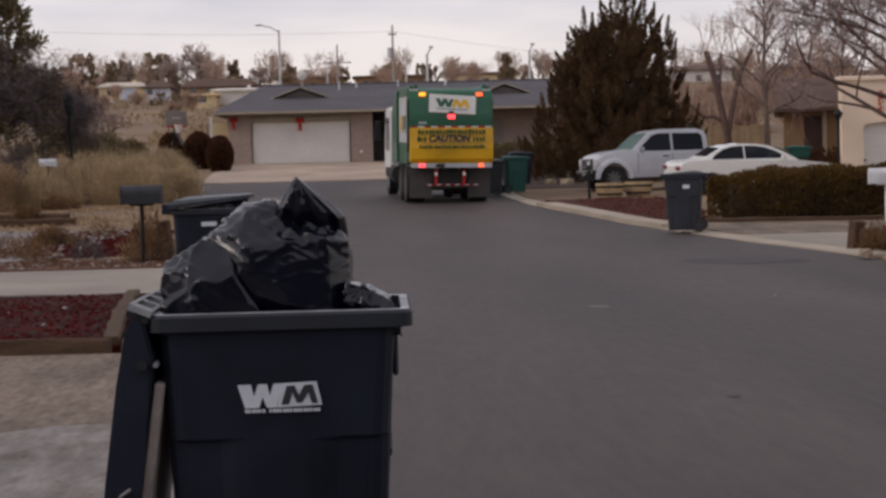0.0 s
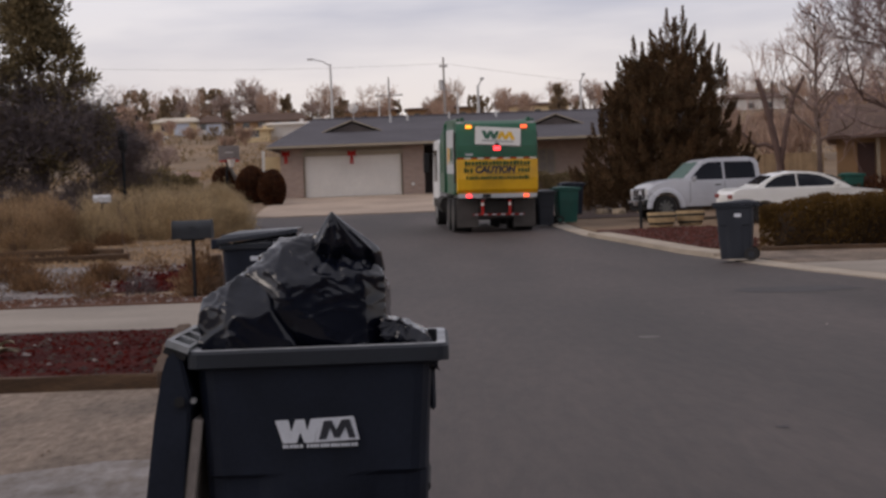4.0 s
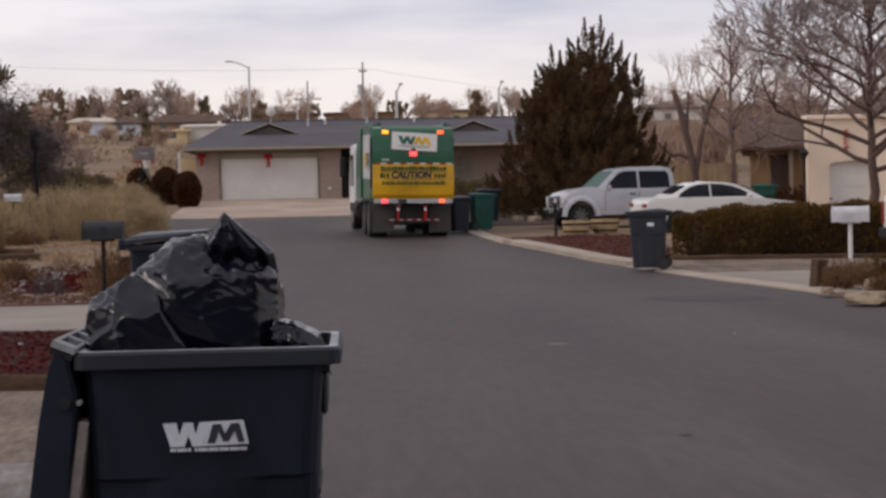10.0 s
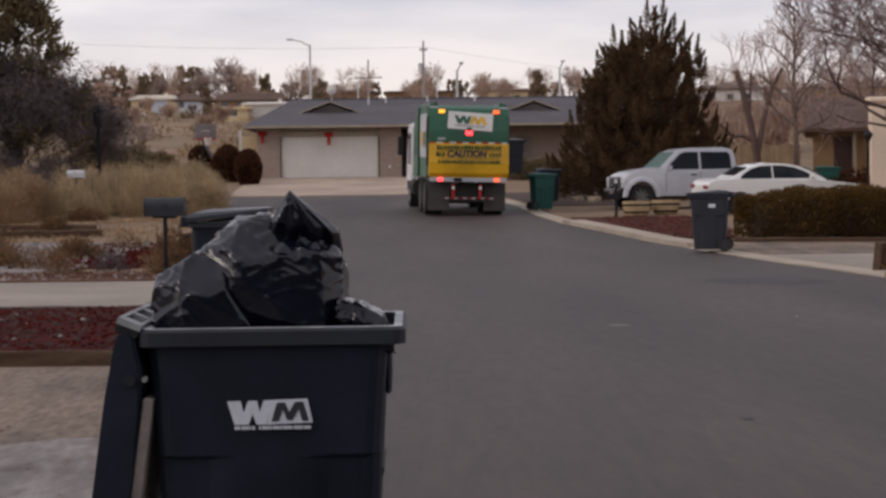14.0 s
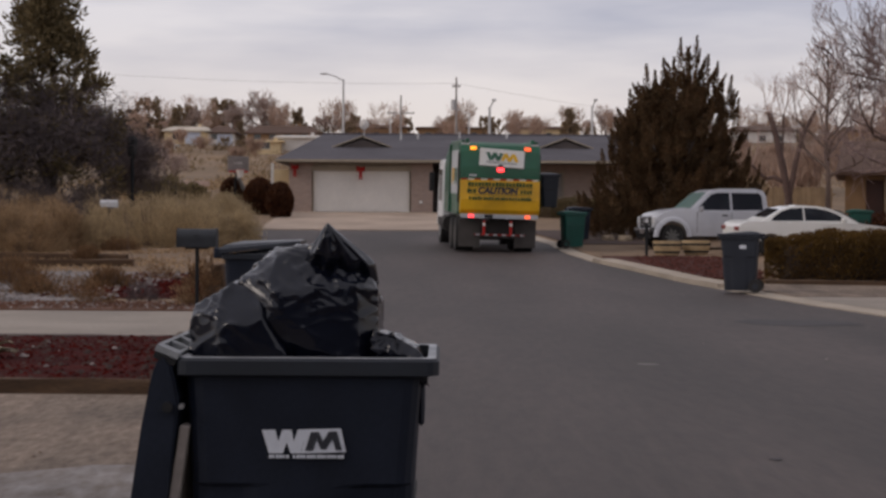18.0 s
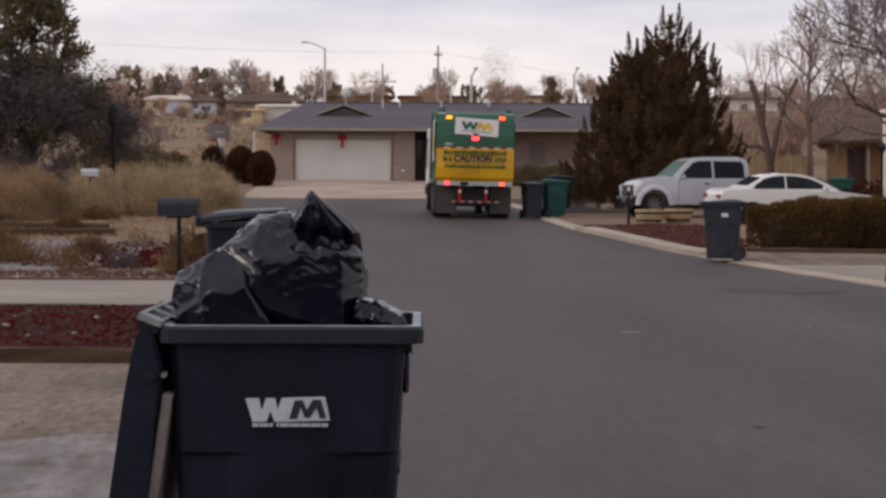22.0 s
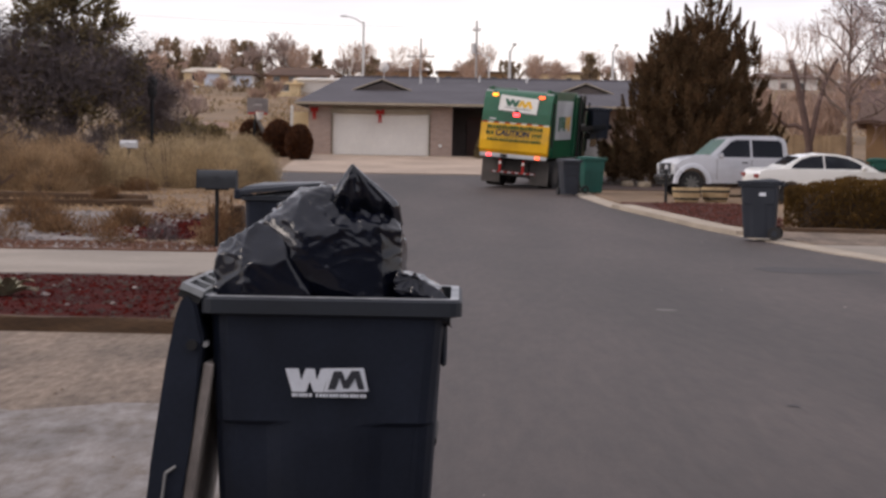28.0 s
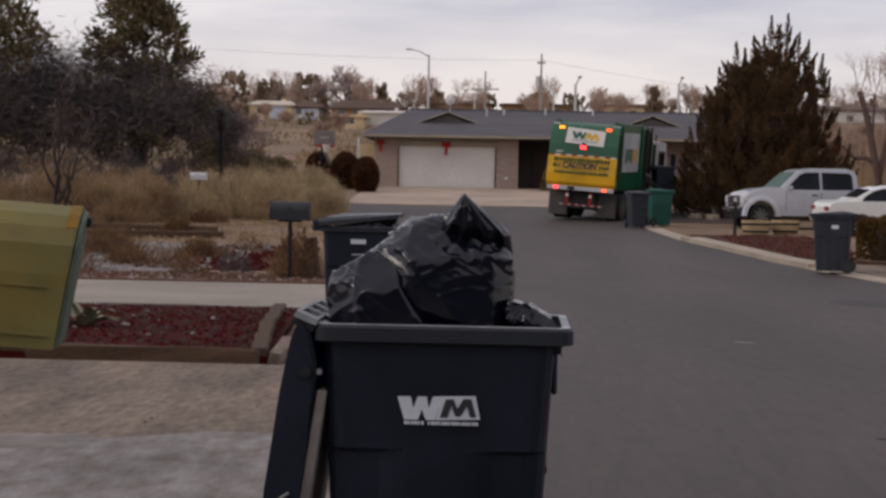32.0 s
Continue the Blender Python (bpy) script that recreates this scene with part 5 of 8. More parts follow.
# tan brush along the left yard
WEED = mat("dry_brown_weeds", (0.24, 0.145, 0.085), (0.15, 0.095, 0.06), rough=1, scale=4, big=0.8, island=0.4, through_light=0.35)
def desert_brush(x, y, r, h, material, label, seed, n=11000):
    """A rounded desert shrub: fine upright twigs gathered in many small tufts over a lumpy dome."""
    rng = random.Random(seed)
    t = thing("desert_bush", pose(x, y, land(y) + 0.05), label, "bush", "desert bushes")
    tufts = []
    for _ in range(95):
        d = Vector((rng.gauss(0, 1), rng.gauss(0, 1), abs(rng.gauss(0, 0.9)))).normalized()
        q = 0.55 + 0.45 * rng.random() ** 0.5
        lump = 1 + 0.3 * noise.noise(d * 1.9 + Vector((seed, 0, 0)))
        tufts.append((Vector((d.x * r * q * lump, d.y * r * q * lump, d.z * h * 0.86 * q * lump)), d))
    c, w = [], []
    for k in range(n):
        p, d = tufts[k % len(tufts)]
        o = Vector((rng.gauss(0, 0.15), rng.gauss(0, 0.15), rng.gauss(0, 0.11))) * (0.5 + 0.5 * r)
        c.append(Vector((p.x + o.x, p.y + o.y, max(0.03, p.z + o.z))))
        w.append(d * 0.7 + o * 2 + Vector((rng.gauss(0, 0.35), rng.gauss(0, 0.35), 0.8)))
    leaf_mesh("crown", c, w, 0.125, material, t, 0.13, seed)
    st = []
    for _ in range(22):
        a, k = rng.uniform(0, 6.283), rng.uniform(0.1, 0.8)
        st.append((Vector((0.15 * math.cos(a), 0.15 * math.sin(a), -0.06)), Vector((r * k * math.cos(a), r * k * math.sin(a), h * rng.uniform(0.4, 0.75))), 0.018, 0.006, 1))
    limbs_mesh("woody_base", st, BARK, t, 4)
    return t


for i, (x, y, r, h) in enumerate(((-10.6, 55.5, 1.15, 1.75), (-9.2, 54.0, 1.25, 1.8), (-7.8, 53.6, 1.2, 1.65), (-8.6, 57.5, 1.3, 1.95), (-7.2, 57.6, 1.1, 1.7), (-8.0, 62.0, 1.2, 1.8), (-8.9, 66.5, 1.2, 1.7), (-7.75, 61.0, 0.9, 1.5), (-10.2, 62.0, 1.3, 1.8), (-6.7, 54.6, 0.8, 1.2))):
    desert_brush(x, y, r, h, STRAW, "dry straw-coloured desert shrub in the yard", 40 + i)
for i, (x, y, r, h) in enumerate(((-13.3, 50.2, 1.2, 1.75), (-12.1, 49.4, 1.1, 1.6), (-11.7, 51.2, 0.95, 1.75), (-14.8, 50.0, 1.3, 1.8), (-16.6, 49.0, 1.3, 1.7), (-12.6, 53.5, 1.3, 1.9), (-18.0, 50.0, 1.4, 1.8), (-15.5, 47.3, 0.9, 1.1))):
    desert_brush(x, y, r, h, BRUSH, "dry brown desert shrub in the yard", 55 + i)
for i, (x, y, r, h) in enumerate(((-11.3, 60.5, 0.7, 0.55), (-12.0, 57.0, 0.6, 0.5), (-9.6, 50.8, 0.5, 0.4), (-13.5, 63.5, 0.9, 0.8), (-9.3, 44.7, 0.3, 0.42), (-8.6, 34.3, 0.55, 0.62), (-6.45, 33.2, 0.4, 0.42), (-7.4, 31.0, 0.35, 0.32))):
    desert_brush(x, y, r, h, WEED, "low dark-brown dry weed", 70 + i, 2600)
for i, (x, y, r, h) in enumerate(((-19.5, 57.5, 1.7, 2.7), (-17.2, 57.0, 1.7, 2.6), (-15.0, 56.6, 1.6, 2.6), (-13.2, 56.8, 1.4, 2.5), (-12.0, 58.5, 1.2, 2.3), (-21.5, 58.5, 1.7, 2.8))):
    desert_brush(x, y, r, h, GREYTWIG, "dark grey-brown thicket of bare twigs under the trees", 300 + i, 12000)
desert_brush(-10.35, 51.9, 0.8, 1.35, STRAW, "low straw-coloured shrub before the small mailbox", 88, 6000)
for i, (x, y, r, mt) in enumerate(((-3.95, 27.4, 0.46, BRUSH), (-3.6, 27.9, 0.34, BRUSH), (-3.35, 28.6, 0.4, WEED), (-5.6, 27.6, 0.38, WEED), (-6.3, 29.5, 0.4, WEED), (-5.0, 28.6, 0.33, GREYTWIG), (-7.0, 30.2, 0.5, WEED), (-7.6, 28.2, 0.4, WEED), (-3.3, 30.5, 0.5, BRUSH), (-4.6, 33.0, 0.45, WEED), (-9.0, 31.5, 0.6, WEED), (-6.0, 36.5, 0.4, WEED))):
    bush(pose(x, y, land(y) + 0.07), "small dry clump of weeds", 70 + i, r, r, r * 0.95, mt, 600, 0.11, "weed_clump", "weeds", "weed clumps", slim=0.12, stems=False)
leader_tree(pose(-5.62, 20.5, 0.04), "slender dark bare sapling beside the side drive", 92, 2.7, 0.045, 0.75, 0.5, 12, 2, 1.3, DARKBARK, STREETBARK, 0.004)
leader_tree(pose(-7.55, 42.0, land(42) + 0.06), "thin bare whip of a sapling beside the gravel", 90, 1.5, 0.014, 0.9, 0.25, 4, 1, 1.6, BARK, BARK, 0.004)
rr = random.Random(8)
c, w = [], []
for k in range(15000):
    y = rr.uniform(39.5, 66)
    x = rr.uniform(-16, left_edge(y) - 0.3)
    if noise.noise(Vector((x * 0.5, y * 0.35, 2.0))) < -0.08 and rr.random() < 0.85:
        continue
    c.append((x, y, land(y) + 0.08 + rr.uniform(0, 0.05)))
    w.append((rr.gauss(0, 1), rr.gauss(0, 0.6), rr.uniform(0.1, 1.0)))
tagged(leaf_mesh("dry_grass", c, w, 0.16, BRUSH, None, 0.16, 8), "flattened dry grass litter over the dirt yard", "grass", kind="stuff")

# a broken agave in the red bed: broad grey-green leaves, some flopped over and dried
AGAVE = mat("agave_leaf", (0.24, 0.225, 0.15), (0.34, 0.30, 0.22), rough=0.7, scale=9, big=3, stain=0.35, each=0.3)
AG = thing("agave", pose(-4.55, 16.95, 0.06) @ Matrix.Diagonal((1.35, 1.25, 0.85, 1)), "broken agave with pale grey-green leaves, some dried and fallen", "plant")
rng = random.Random(3)
for k in range(17):
    a, ln, wd = k * 2.4, rng.uniform(0.16, 0.36), rng.uniform(0.035, 0.06)
    lift = rng.choice((0.12, 0.3, 0.5, 0.75, 0.95))
    d = Vector((math.cos(a), 0.7 * math.sin(a), 0))
    sd = Vector((-d.y, d.x, 0)).normalized()
    rings = []
    for u in (0, 0.3, 0.6, 0.85, 1.0):
        p = d * ln * (0.15 + u * (1.15 - 0.5 * lift)) + Vector((0, 0, ln * 0.95 * lift * math.sin(u * 2.0) + 0.02))
        q = wd * (1 - u ** 3) + 0.003
        rings.append([p - sd * q + Vector((0, 0, q * 0.35)), p - Vector((0, 0, 0.012)), p + sd * q + Vector((0, 0, q * 0.35)), p + Vector((0, 0, 0.004))])
    part("leaf", rings_mesh(rings), AGAVE, AG)

# ---- right side: hedge, beds, trees ----
HD = thing("hedge", pose(10.9, 37.6, land(37.6) + 0.06, 0, 0, -6), "long clipped evergreen hedge, olive on top and dark below", "hedge")
rng = random.Random(61)
c, w = [], []
for _ in range(66000):
    x = rng.uniform(-3.75, 4.6)
    ed = min(1.0, (x + 3.75) / 1.6) ** 0.5
    hh = (1.18 + 0.10 * noise.noise(Vector((x * 1.4, 0, 0))) + 0.06 * noise.noise(Vector((x * 5, 2, 0)))) * (0.75 + 0.25 * ed)
    hw = 0.72 * ed + 0.1
    a, k = rng.uniform(-0.15, 3.29), 0.55 + 0.45 * rng.random() ** 0.5
    d = Vector((0, math.copysign(abs(math.cos(a)) ** 0.6, math.cos(a)), abs(math.sin(a)) ** 0.6))
    p = Vector((x, d.y * hw * k, max(0.03, d.z * hh * k)))
    c.append(p + Vector((0, 0.05 * noise.noise(p * 5), 0)))
    w.append(d + Vector((rng.gauss(0, 0.5), rng.gauss(0, 0.5), rng.gauss(0, 0.4) + 0.3)))
leaf_mesh("crown", c, w, 0.066, HEDGE, HD, 0.5, 8)
# solid dark box added inside: closes gaps and stands in for inner shade
part("inner_mass", box(-3.4, 4.5, -0.42, 0.42, -0.02, 0.82, 0.15, seg=2), DARKBARK, HD, "dark box added inside the hedge in place of inner shade")
st = [(Vector((x * 0.4 - 3.4, 0, -0.05)), Vector((x * 0.4 - 3.4 + rng.uniform(-0.2, 0.2), 0, 0.9)), 0.03, 0.012, 1) for x in range(20)]
limbs_mesh("woody_base", st, DARKBARK, HD, 5)

leader_tree(pose(14.33, 46.5, land(46.5) + 0.06), "large bare street tree with many spreading branches", 101, 6.6, 0.16, 1.75, 2.9, 27, 4, 0.3, STREETBARK, MAUVETWIG, 0.009, prune=4.3)
bare_tree(pose(19.5, 44.0, land(44) + 0.06), "bare tree with drooping branches", 102, 1.6, 0.18, 2.0, 4, 0.7, 0.0, DARKBARK, TWIGS, 5)
leader_tree(pose(14.05, 62.6, land(62.6) + 0.06), "slender bare tree with fine twigs", 103, 6.6, 0.13, 2.3, 1.7, 16, 3, 0.6, BARK, TWIGS, 0.009)
leader_tree(pose(20.6, 76.5, land(76.5) + 0.06), "bare tree with fine twigs", 104, 6.4, 0.14, 1.8, 1.9, 16, 3, 0.5, BARK, TWIGS, 0.009)
bare_tree(pose(25.8, 77.0, land(77) + 0.06), "bare tree with fine twigs", 105, 2.2, 0.14, 2.1, 4, 0.55, 0.25, BARK, TWIGS, 4)
# the lopped tree
PT = thing("lopped_tree", pose(14.75, 73.0, land(73)), "lopped old tree with three bare stubs", "tree")
tp = []
V = Vector
tp += [(V((0, 0, -0.1)), V((0.02, 0, 1.3)), 0.2, 0.17, 5), (V((0.02, 0, 1.3)), V((-0.3, 0, 2.9)), 0.16, 0.15, 5), (V((-0.3, 0, 2.9)), V((-0.55, 0, 4.0)), 0.15, 0.14, 5), (V((-0.55, 0, 4.0)), V((-0.85, 0, 5.0)), 0.14, 0.12, 5), (V((0.02, 0, 1.3)), V((0.3, 0, 2.9)), 0.13, 0.11, 5),
       (V((0.3, 0, 2.9)), V((0.6, 0, 4.1)), 0.11, 0.10, 5), (V((0.6, 0, 4.1)), V((1.1, 0, 5.05)), 0.10, 0.08, 5), (V((-0.3, 0, 2.9)), V((-0.2, 0.1, 4.9)), 0.06, 0.04, 5), (V((-0.1, 0, 2.0)), V((-0.6, 0, 2.25)), 0.10, 0.08, 5), (V((-0.6, 0, 2.25)), V((-1.0, 0, 2.2)), 0.08, 0.07, 5), (V((-1.0, 0, 2.2)), V((-1.55, 0, 2.75)), 0.07, 0.05, 5)]
limbs_mesh("trunk", tp, STREETBARK, PT, 9)
tw = []
for p in (V((-0.85, 0, 5.0)), V((1.1, 0, 5.05)), V((-0.25, 0.1, 4.8)), V((0.3, 0, 2.9)), V((-1.55, 0, 2.75))):
    for k in range(3):
        limb_tree(p, (random.Random(k).uniform(-0.5, 0.5), 0.1 * k, 1), 0.9, 0.02, 2, random.Random(k + 7), tw, 0.5, 0.2)
limbs_mesh("twig_crown", tw, TWIGS, PT)

# the planted corner by the white mailbox
stump = lambda x, y, r, h, tilt, s: tagged(part("post_stump", box(-r, r, -r, r, -0.05, h, 0.02, m=pose(x, y, land(y) + 0.05, tilt, tilt * 0.5, s * 20)), TIMBER), "short weathered timber post", "post", "timber posts")
for x, y, r, h, lean_, k in ((-3.68, 27.7, 0.09, 0.5, 5, 2), (-3.54, 27.6, 0.1, 0.68, -6, 4), (-3.62, 27.2, 0.1, 0.34, 9, 7)):
    stump(x, y, r, h, lean_, k)
bush(pose(-3.8, 27.25, 0.09), "tall clump of brown weeds round the mailbox post", 88, 0.36, 0.34, 0.78, WEED, 1500, 0.12, "weed_clump", "weeds", "weed clumps", slim=0.12, stems=False)
stump(7.36, 26.75, 0.10, 0.42, 6, 1)
stump(7.58, 26.6, 0.11, 0.30, -8, 2)
stump(10.95, 38.1, 0.14, 0.36, 3, 3)
stump(10.62, 38.0, 0.11, 0.22, -4, 4)
stump(9.95, 29.95, 0.14, 0.46, 4, 5)
stump(9.05, 28.1, 0.17, 0.2, -3, 6)
tagged(sheet("planted_corner", lambda y: right_edge(y) + 0.5, lambda y: 20, 16, 24.5, 0.13, DIRT), "dirt bed at the corner of the drive", "bed", kind="structure")
beam("corner_timber", (7.9, 27.4, 0.03), (10.4, 25.6, 0.03), 0.2, 0.22, TIMBER, "split timber edging the corner bed", "timber", 11, "corner timbers")
beam("corner_timber", (10.4, 25.5, 0.03), (14.5, 24.8, 0.03), 0.2, 0.22, TIMBER, "split timber edging the corner bed", "timber", 12, "corner timbers")


def rock(m, label, sx, sy, sz, seed, material=GREYSTONE):
    bm = bmesh.new()
    bmesh.ops.create_icosphere(bm, subdivisions=3, radius=1)
    for v in bm.verts:
        k = 1 + 0.28 * noise.noise(v.co * 1.6 + Vector((seed, 0, 0))) + 0.1 * noise.noise(v.co * 5 + Vector((seed, 1, 0)))
        v.co = Vector((max(-0.8, min(0.8, v.co.x * k)) * sx, v.co.y * k * sy, max(-0.3, min(0.75, v.co.z * k)) * sz))
    ob = part("rock", bm, material)
    ob.matrix_basis = m
    return tagged(ob, label, "rock", "corner rocks")


TANROCK = mat("tan_sandstone", (0.36, 0.29, 0.215), (0.26, 0.21, 0.155), rough=1, scale=7, big=1.5, bump=0.5, stain=0.25)
for i, (x, y, sx, sz) in enumerate(((6.78, 22.1, 0.36, 0.15), (6.86, 20.7, 0.25, 0.15), (7.45, 23.95, 0.22, 0.24), (8.9, 20.0, 0.4, 0.2), (6.78, 24.1, 0.15, 0.09), (6.9, 19.4, 0.25, 0.13))):
    rock(pose(x, y, 0.09, 0, 0, i * 25 - 30), "tan sandstone rock at the bed's edge", sx, sx * 0.7, sz, i * 3.3, TANROCK)
for i, (x, y, r, h, mt) in enumerate(((8.3, 25.0, 0.62, 0.5, HEDGE), (7.95, 23.2, 0.62, 0.5, HEDGE), (7.75, 21.6, 0.6, 0.48, HEDGE), (7.6, 20.2, 0.6, 0.5, HEDGE), (8.9, 23.6, 0.8, 0.6, HEDGE), (8.8, 21.6, 0.8, 0.6, HEDGE), (9.6, 25.3, 0.7, 0.5, HEDGE), (10.2, 22.5, 0.9, 0.6, HEDGE), (8.6, 19.8, 0.7, 0.5, HEDGE))):
    bush(pose(x, y, 0.12), "low olive juniper mat spreading by the rocks", 120 + i, r, r, h, mt, 5000, 0.07, "low_bush", "bush", "corner bushes", slim=0.3, stems=False, inner=0.5)
for i, (x, y, r) in enumerate(((7.5, 25.9, 0.32), (7.55, 25.0, 0.36), (7.9, 25.7, 0.3), (7.1, 24.7, 0.22), (7.25, 23.0, 0.22), (8.6, 26.6, 0.3))):
    bush(pose(x, y, 0.10), "clump of dry brown weeds by the corner posts", 140 + i, r, r, r, WEED, 900, 0.1, "weed_clump", "weeds", "weed clumps", slim=0.14, stems=False)

# half-barrel planters and a short post by the far drive
for x, y in ((6.58, 50.0), (7.5, 50.5)):
    t = thing("planter", pose(x, y, land(y) + 0.1), "tan wooden half-barrel planter with dark hoops", "planter", "planters")
    part("tub", rings_mesh([[(r * math.cos(a * 0.3142), r * math.sin(a * 0.3142), z) for a in range(20)] for r, z in ((0.33, -0.03), (0.41, 0.2), (0.42, 0.38), (0.37, 0.38), (0.36, 0.3))]), TERRA, t)
    for z, r in ((0.06, 0.365), (0.27, 0.425)):
        part("hoop", rings_mesh([[((r + d) * math.cos(a * 0.3142), (r + d) * math.sin(a * 0.3142), z + h) for a in range(20)] for d, h in ((0, -0.03), (0.006, -0.03), (0.006, 0.03), (0, 0.03))], caps=False), BLACKMETAL, t)
P = thing("reflector_post", pose(5.92, 49.5, land(49.5) + 0.05), "short dark post with a pale top", "post")
part("post", tube((0, 0, -0.1), (0, 0, 0.98), 0.045, 0.04), BLACKMETAL, P)
part("cap", tube((0, 0, 0.98), (0, 0, 1.1), 0.05, 0.03), MAILWHITE, P)


# ---- vehicles: x forward, y across ----
def skin(profile, wide, edge=0.05, inset=0.03, bm=None):
    cx, cz = sum(p[0] for p in profile) / len(profile), sum(p[1] for p in profile) / len(profile)
    rings = []
    for s, cut, sh in ((-1, 0.0, inset), (-1, edge, 0.0), (1, edge, 0.0), (1, 0.0, inset)):
        rings.append([(cx + (x - cx) * (1 - sh), s * (wide(z) - cut), cz + (z - cz) * (1 - sh)) for x, z in profile])
    return rings_mesh(rings, bm)


def arch(cx, r, z0, n=9, back=True):
    """Points over a wheel, from rear to front."""
    return [(cx - r * math.cos(math.pi * k / (n - 1)), max(z0, 0.4 + r * math.sin(math.pi * k / (n - 1)))) for k in range(n)]


def car_wheel(parent, x, y, r, w=0.22, spokes=6):
    s = 1 if y > 0 else -1
    rings = [[(x + q * math.cos(a * 0.2618), yy, r + q * math.sin(a * 0.2618)) for a in range(24)] for q, yy in ((r * 0.62, y - s * w), (r * 0.93, y - s * w), (r, y - s * w * 0.85), (r, y - s * w * 0.15), (r * 0.93, y), (r * 0.64, y - s * 0.005), (r * 0.62, y - s * 0.05))]
    t = part("wheel", rings_mesh(rings, caps=False), RUBBER, parent)
    part("rim", tube((x, y - s * 0.08, r), (x, y - s * 0.05, r), r * 0.64, n=24), BLACKTRIM, t)
    bm = tube((x, y - s * 0.06, r), (x, y - s * 0.02, r), r * 0.16, n=12)
    for k in range(spokes):
        a = k * 6.283 / spokes
        box(0.04, r * 0.62, -0.02, 0.02, -0.035, 0.035, m=Matrix.Translation((x, y - s * 0.035, r)) @ Matrix.Rotation(-a, 4, "Y"), bm=bm)
    part("spokes", bm, RIM, t)
    return t


def side_panels(name, pts, wide, material, parent, out=0.008):
    for s in (-1, 1):
        bm = rings_mesh([[(x, s * (wide(z) - 0.01), z) for x, z in pts], [(x, s * (wide(z) + out), z) for x, z in pts]])
        part(name, bm, material, parent)


def pickup(m, paint, label, group="parked vehicles", glass=TINTGLASS):
    t = thing("pickup_truck", m, label, "pickup truck", group)
    low = [(-0.40, 0.55), (-0.45, 0.75), (-0.45, 1.30), (-0.39, 1.36), (1.55, 1.36), (1.62, 1.22), (4.14, 1.21), (4.26, 1.30), (4.6, 1.29), (5.0, 1.235), (5.3, 1.15), (5.44, 1.06), (5.52, 0.95), (5.55, 0.72), (5.52, 0.48), (5.42, 0.44)]
    body = low + arch(4.92, 0.50, 0.42)[::-1] + arch(0.80, 0.50, 0.42)[::-1] + [(0.15, 0.5)]
    wide = lambda z: 0.98 - 0.05 * max(0, z - 1.0) - 0.06 * max(0, 0.7 - z)
    part("body", skin(body, wide, 0.06, 0.012), paint, t)
    cwide = lambda z: 0.935 - 0.27 * max(0, z - 1.2)
    cab = [(1.58, 1.18), (1.62, 1.72), (1.72, 1.88), (2.0, 1.935), (3.2, 1.93), (3.5, 1.89), (3.68, 1.81), (4.28, 1.29), (4.26, 1.18)]
    part("cab", skin(cab, cwide, 0.05, 0.02), paint, t)
    side_panels("side_window", [(1.78, 1.26), (1.80, 1.70), (1.90, 1.79), (2.84, 1.80), (2.84, 1.25)], cwide, glass, t)
    side_panels("side_window", [(2.92, 1.25), (2.92, 1.80), (3.36, 1.795), (3.56, 1.73), (4.02, 1.33), (4.0, 1.25)], cwide, glass, t)
    ws = rings_mesh([[(3.70, -0.70, 1.80), (3.70, 0.70, 1.80), (4.27, 0.84, 1.31), (4.27, -0.84, 1.31)], [(3.73, -0.70, 1.81), (3.73, 0.70, 1.81), (4.30, 0.84, 1.325), (4.30, -0.84, 1.325)]])
    part("windscreen", ws, SCREENGLASS, t)
    part("grille", box(5.42, 5.58, -0.62, 0.62, 0.70, 1.04, 0.03), BLACKTRIM, t)
    for z in (0.78, 0.88, 0.98):
        part("grille_bar", box(5.57, 5.595, -0.58, 0.58, z - 0.018, z + 0.018, 0.006), CHROME, t)
    part("front_bumper", box(5.40, 5.66, -0.96, 0.96, 0.46, 0.68, 0.06, seg=2), BLACKTRIM, t)
    part("bumper_trim", box(5.655, 5.675, -0.9, 0.9, 0.6, 0.66, 0.006), CHROME, t)
    part("air_dam", box(5.40, 5.62, -0.85, 0.85, 0.34, 0.46, 0.03), BLACKTRIM, t)
    part("hood_bulge", skin([(4.3, 1.27), (4.35, 1.325), (4.95, 1.265), (5.28, 1.175), (5.36, 1.11), (4.4, 1.18)], lambda z: 0.62, 0.06, 0.02), paint, t)
    part("licence_bar", box(5.66, 5.685, -0.25, 0.25, 0.5, 0.62), CHROME, t)
    part("rear_bumper", box(-0.57, -0.39, -0.92, 0.92, 0.48, 0.70, 0.03), BLACKTRIM, t)
    part("tailgate", box(-0.475, -0.44, -0.8, 0.8, 0.76, 1.32, 0.01), paint, t)
    for s in (-1, 1):
        part("headlight", box(5.30, 5.56, s * 0.80 - 0.17, s * 0.80 + 0.17, 0.80, 1.04, 0.04, seg=2), HEADLENS, t, "clear headlight")
        part("tail_light", box(-0.47, -0.33, s * 0.90 - 0.07, s * 0.90 + 0.09, 0.78, 1.22, 0.015), TAILRED, t)
        part("mirror", box(3.92, 4.04, s * 1.09 - 0.1, s * 1.09 + 0.1, 1.2, 1.37, 0.03), CHROME, t)
        for x in (1.66, 2.88, 4.08):
            part("door_seam", box(x - 0.006, x + 0.006, s * 0.975 - 0.006, s * 0.975 + 0.006, 0.55, 1.19), BLACKTRIM, t)
        for x in (1.82, 3.02):
            part("door_handle", box(x, x + 0.2, s * 0.975 - 0.02, s * 0.975 + 0.02, 1.06, 1.10, 0.006), BLACKTRIM, t)
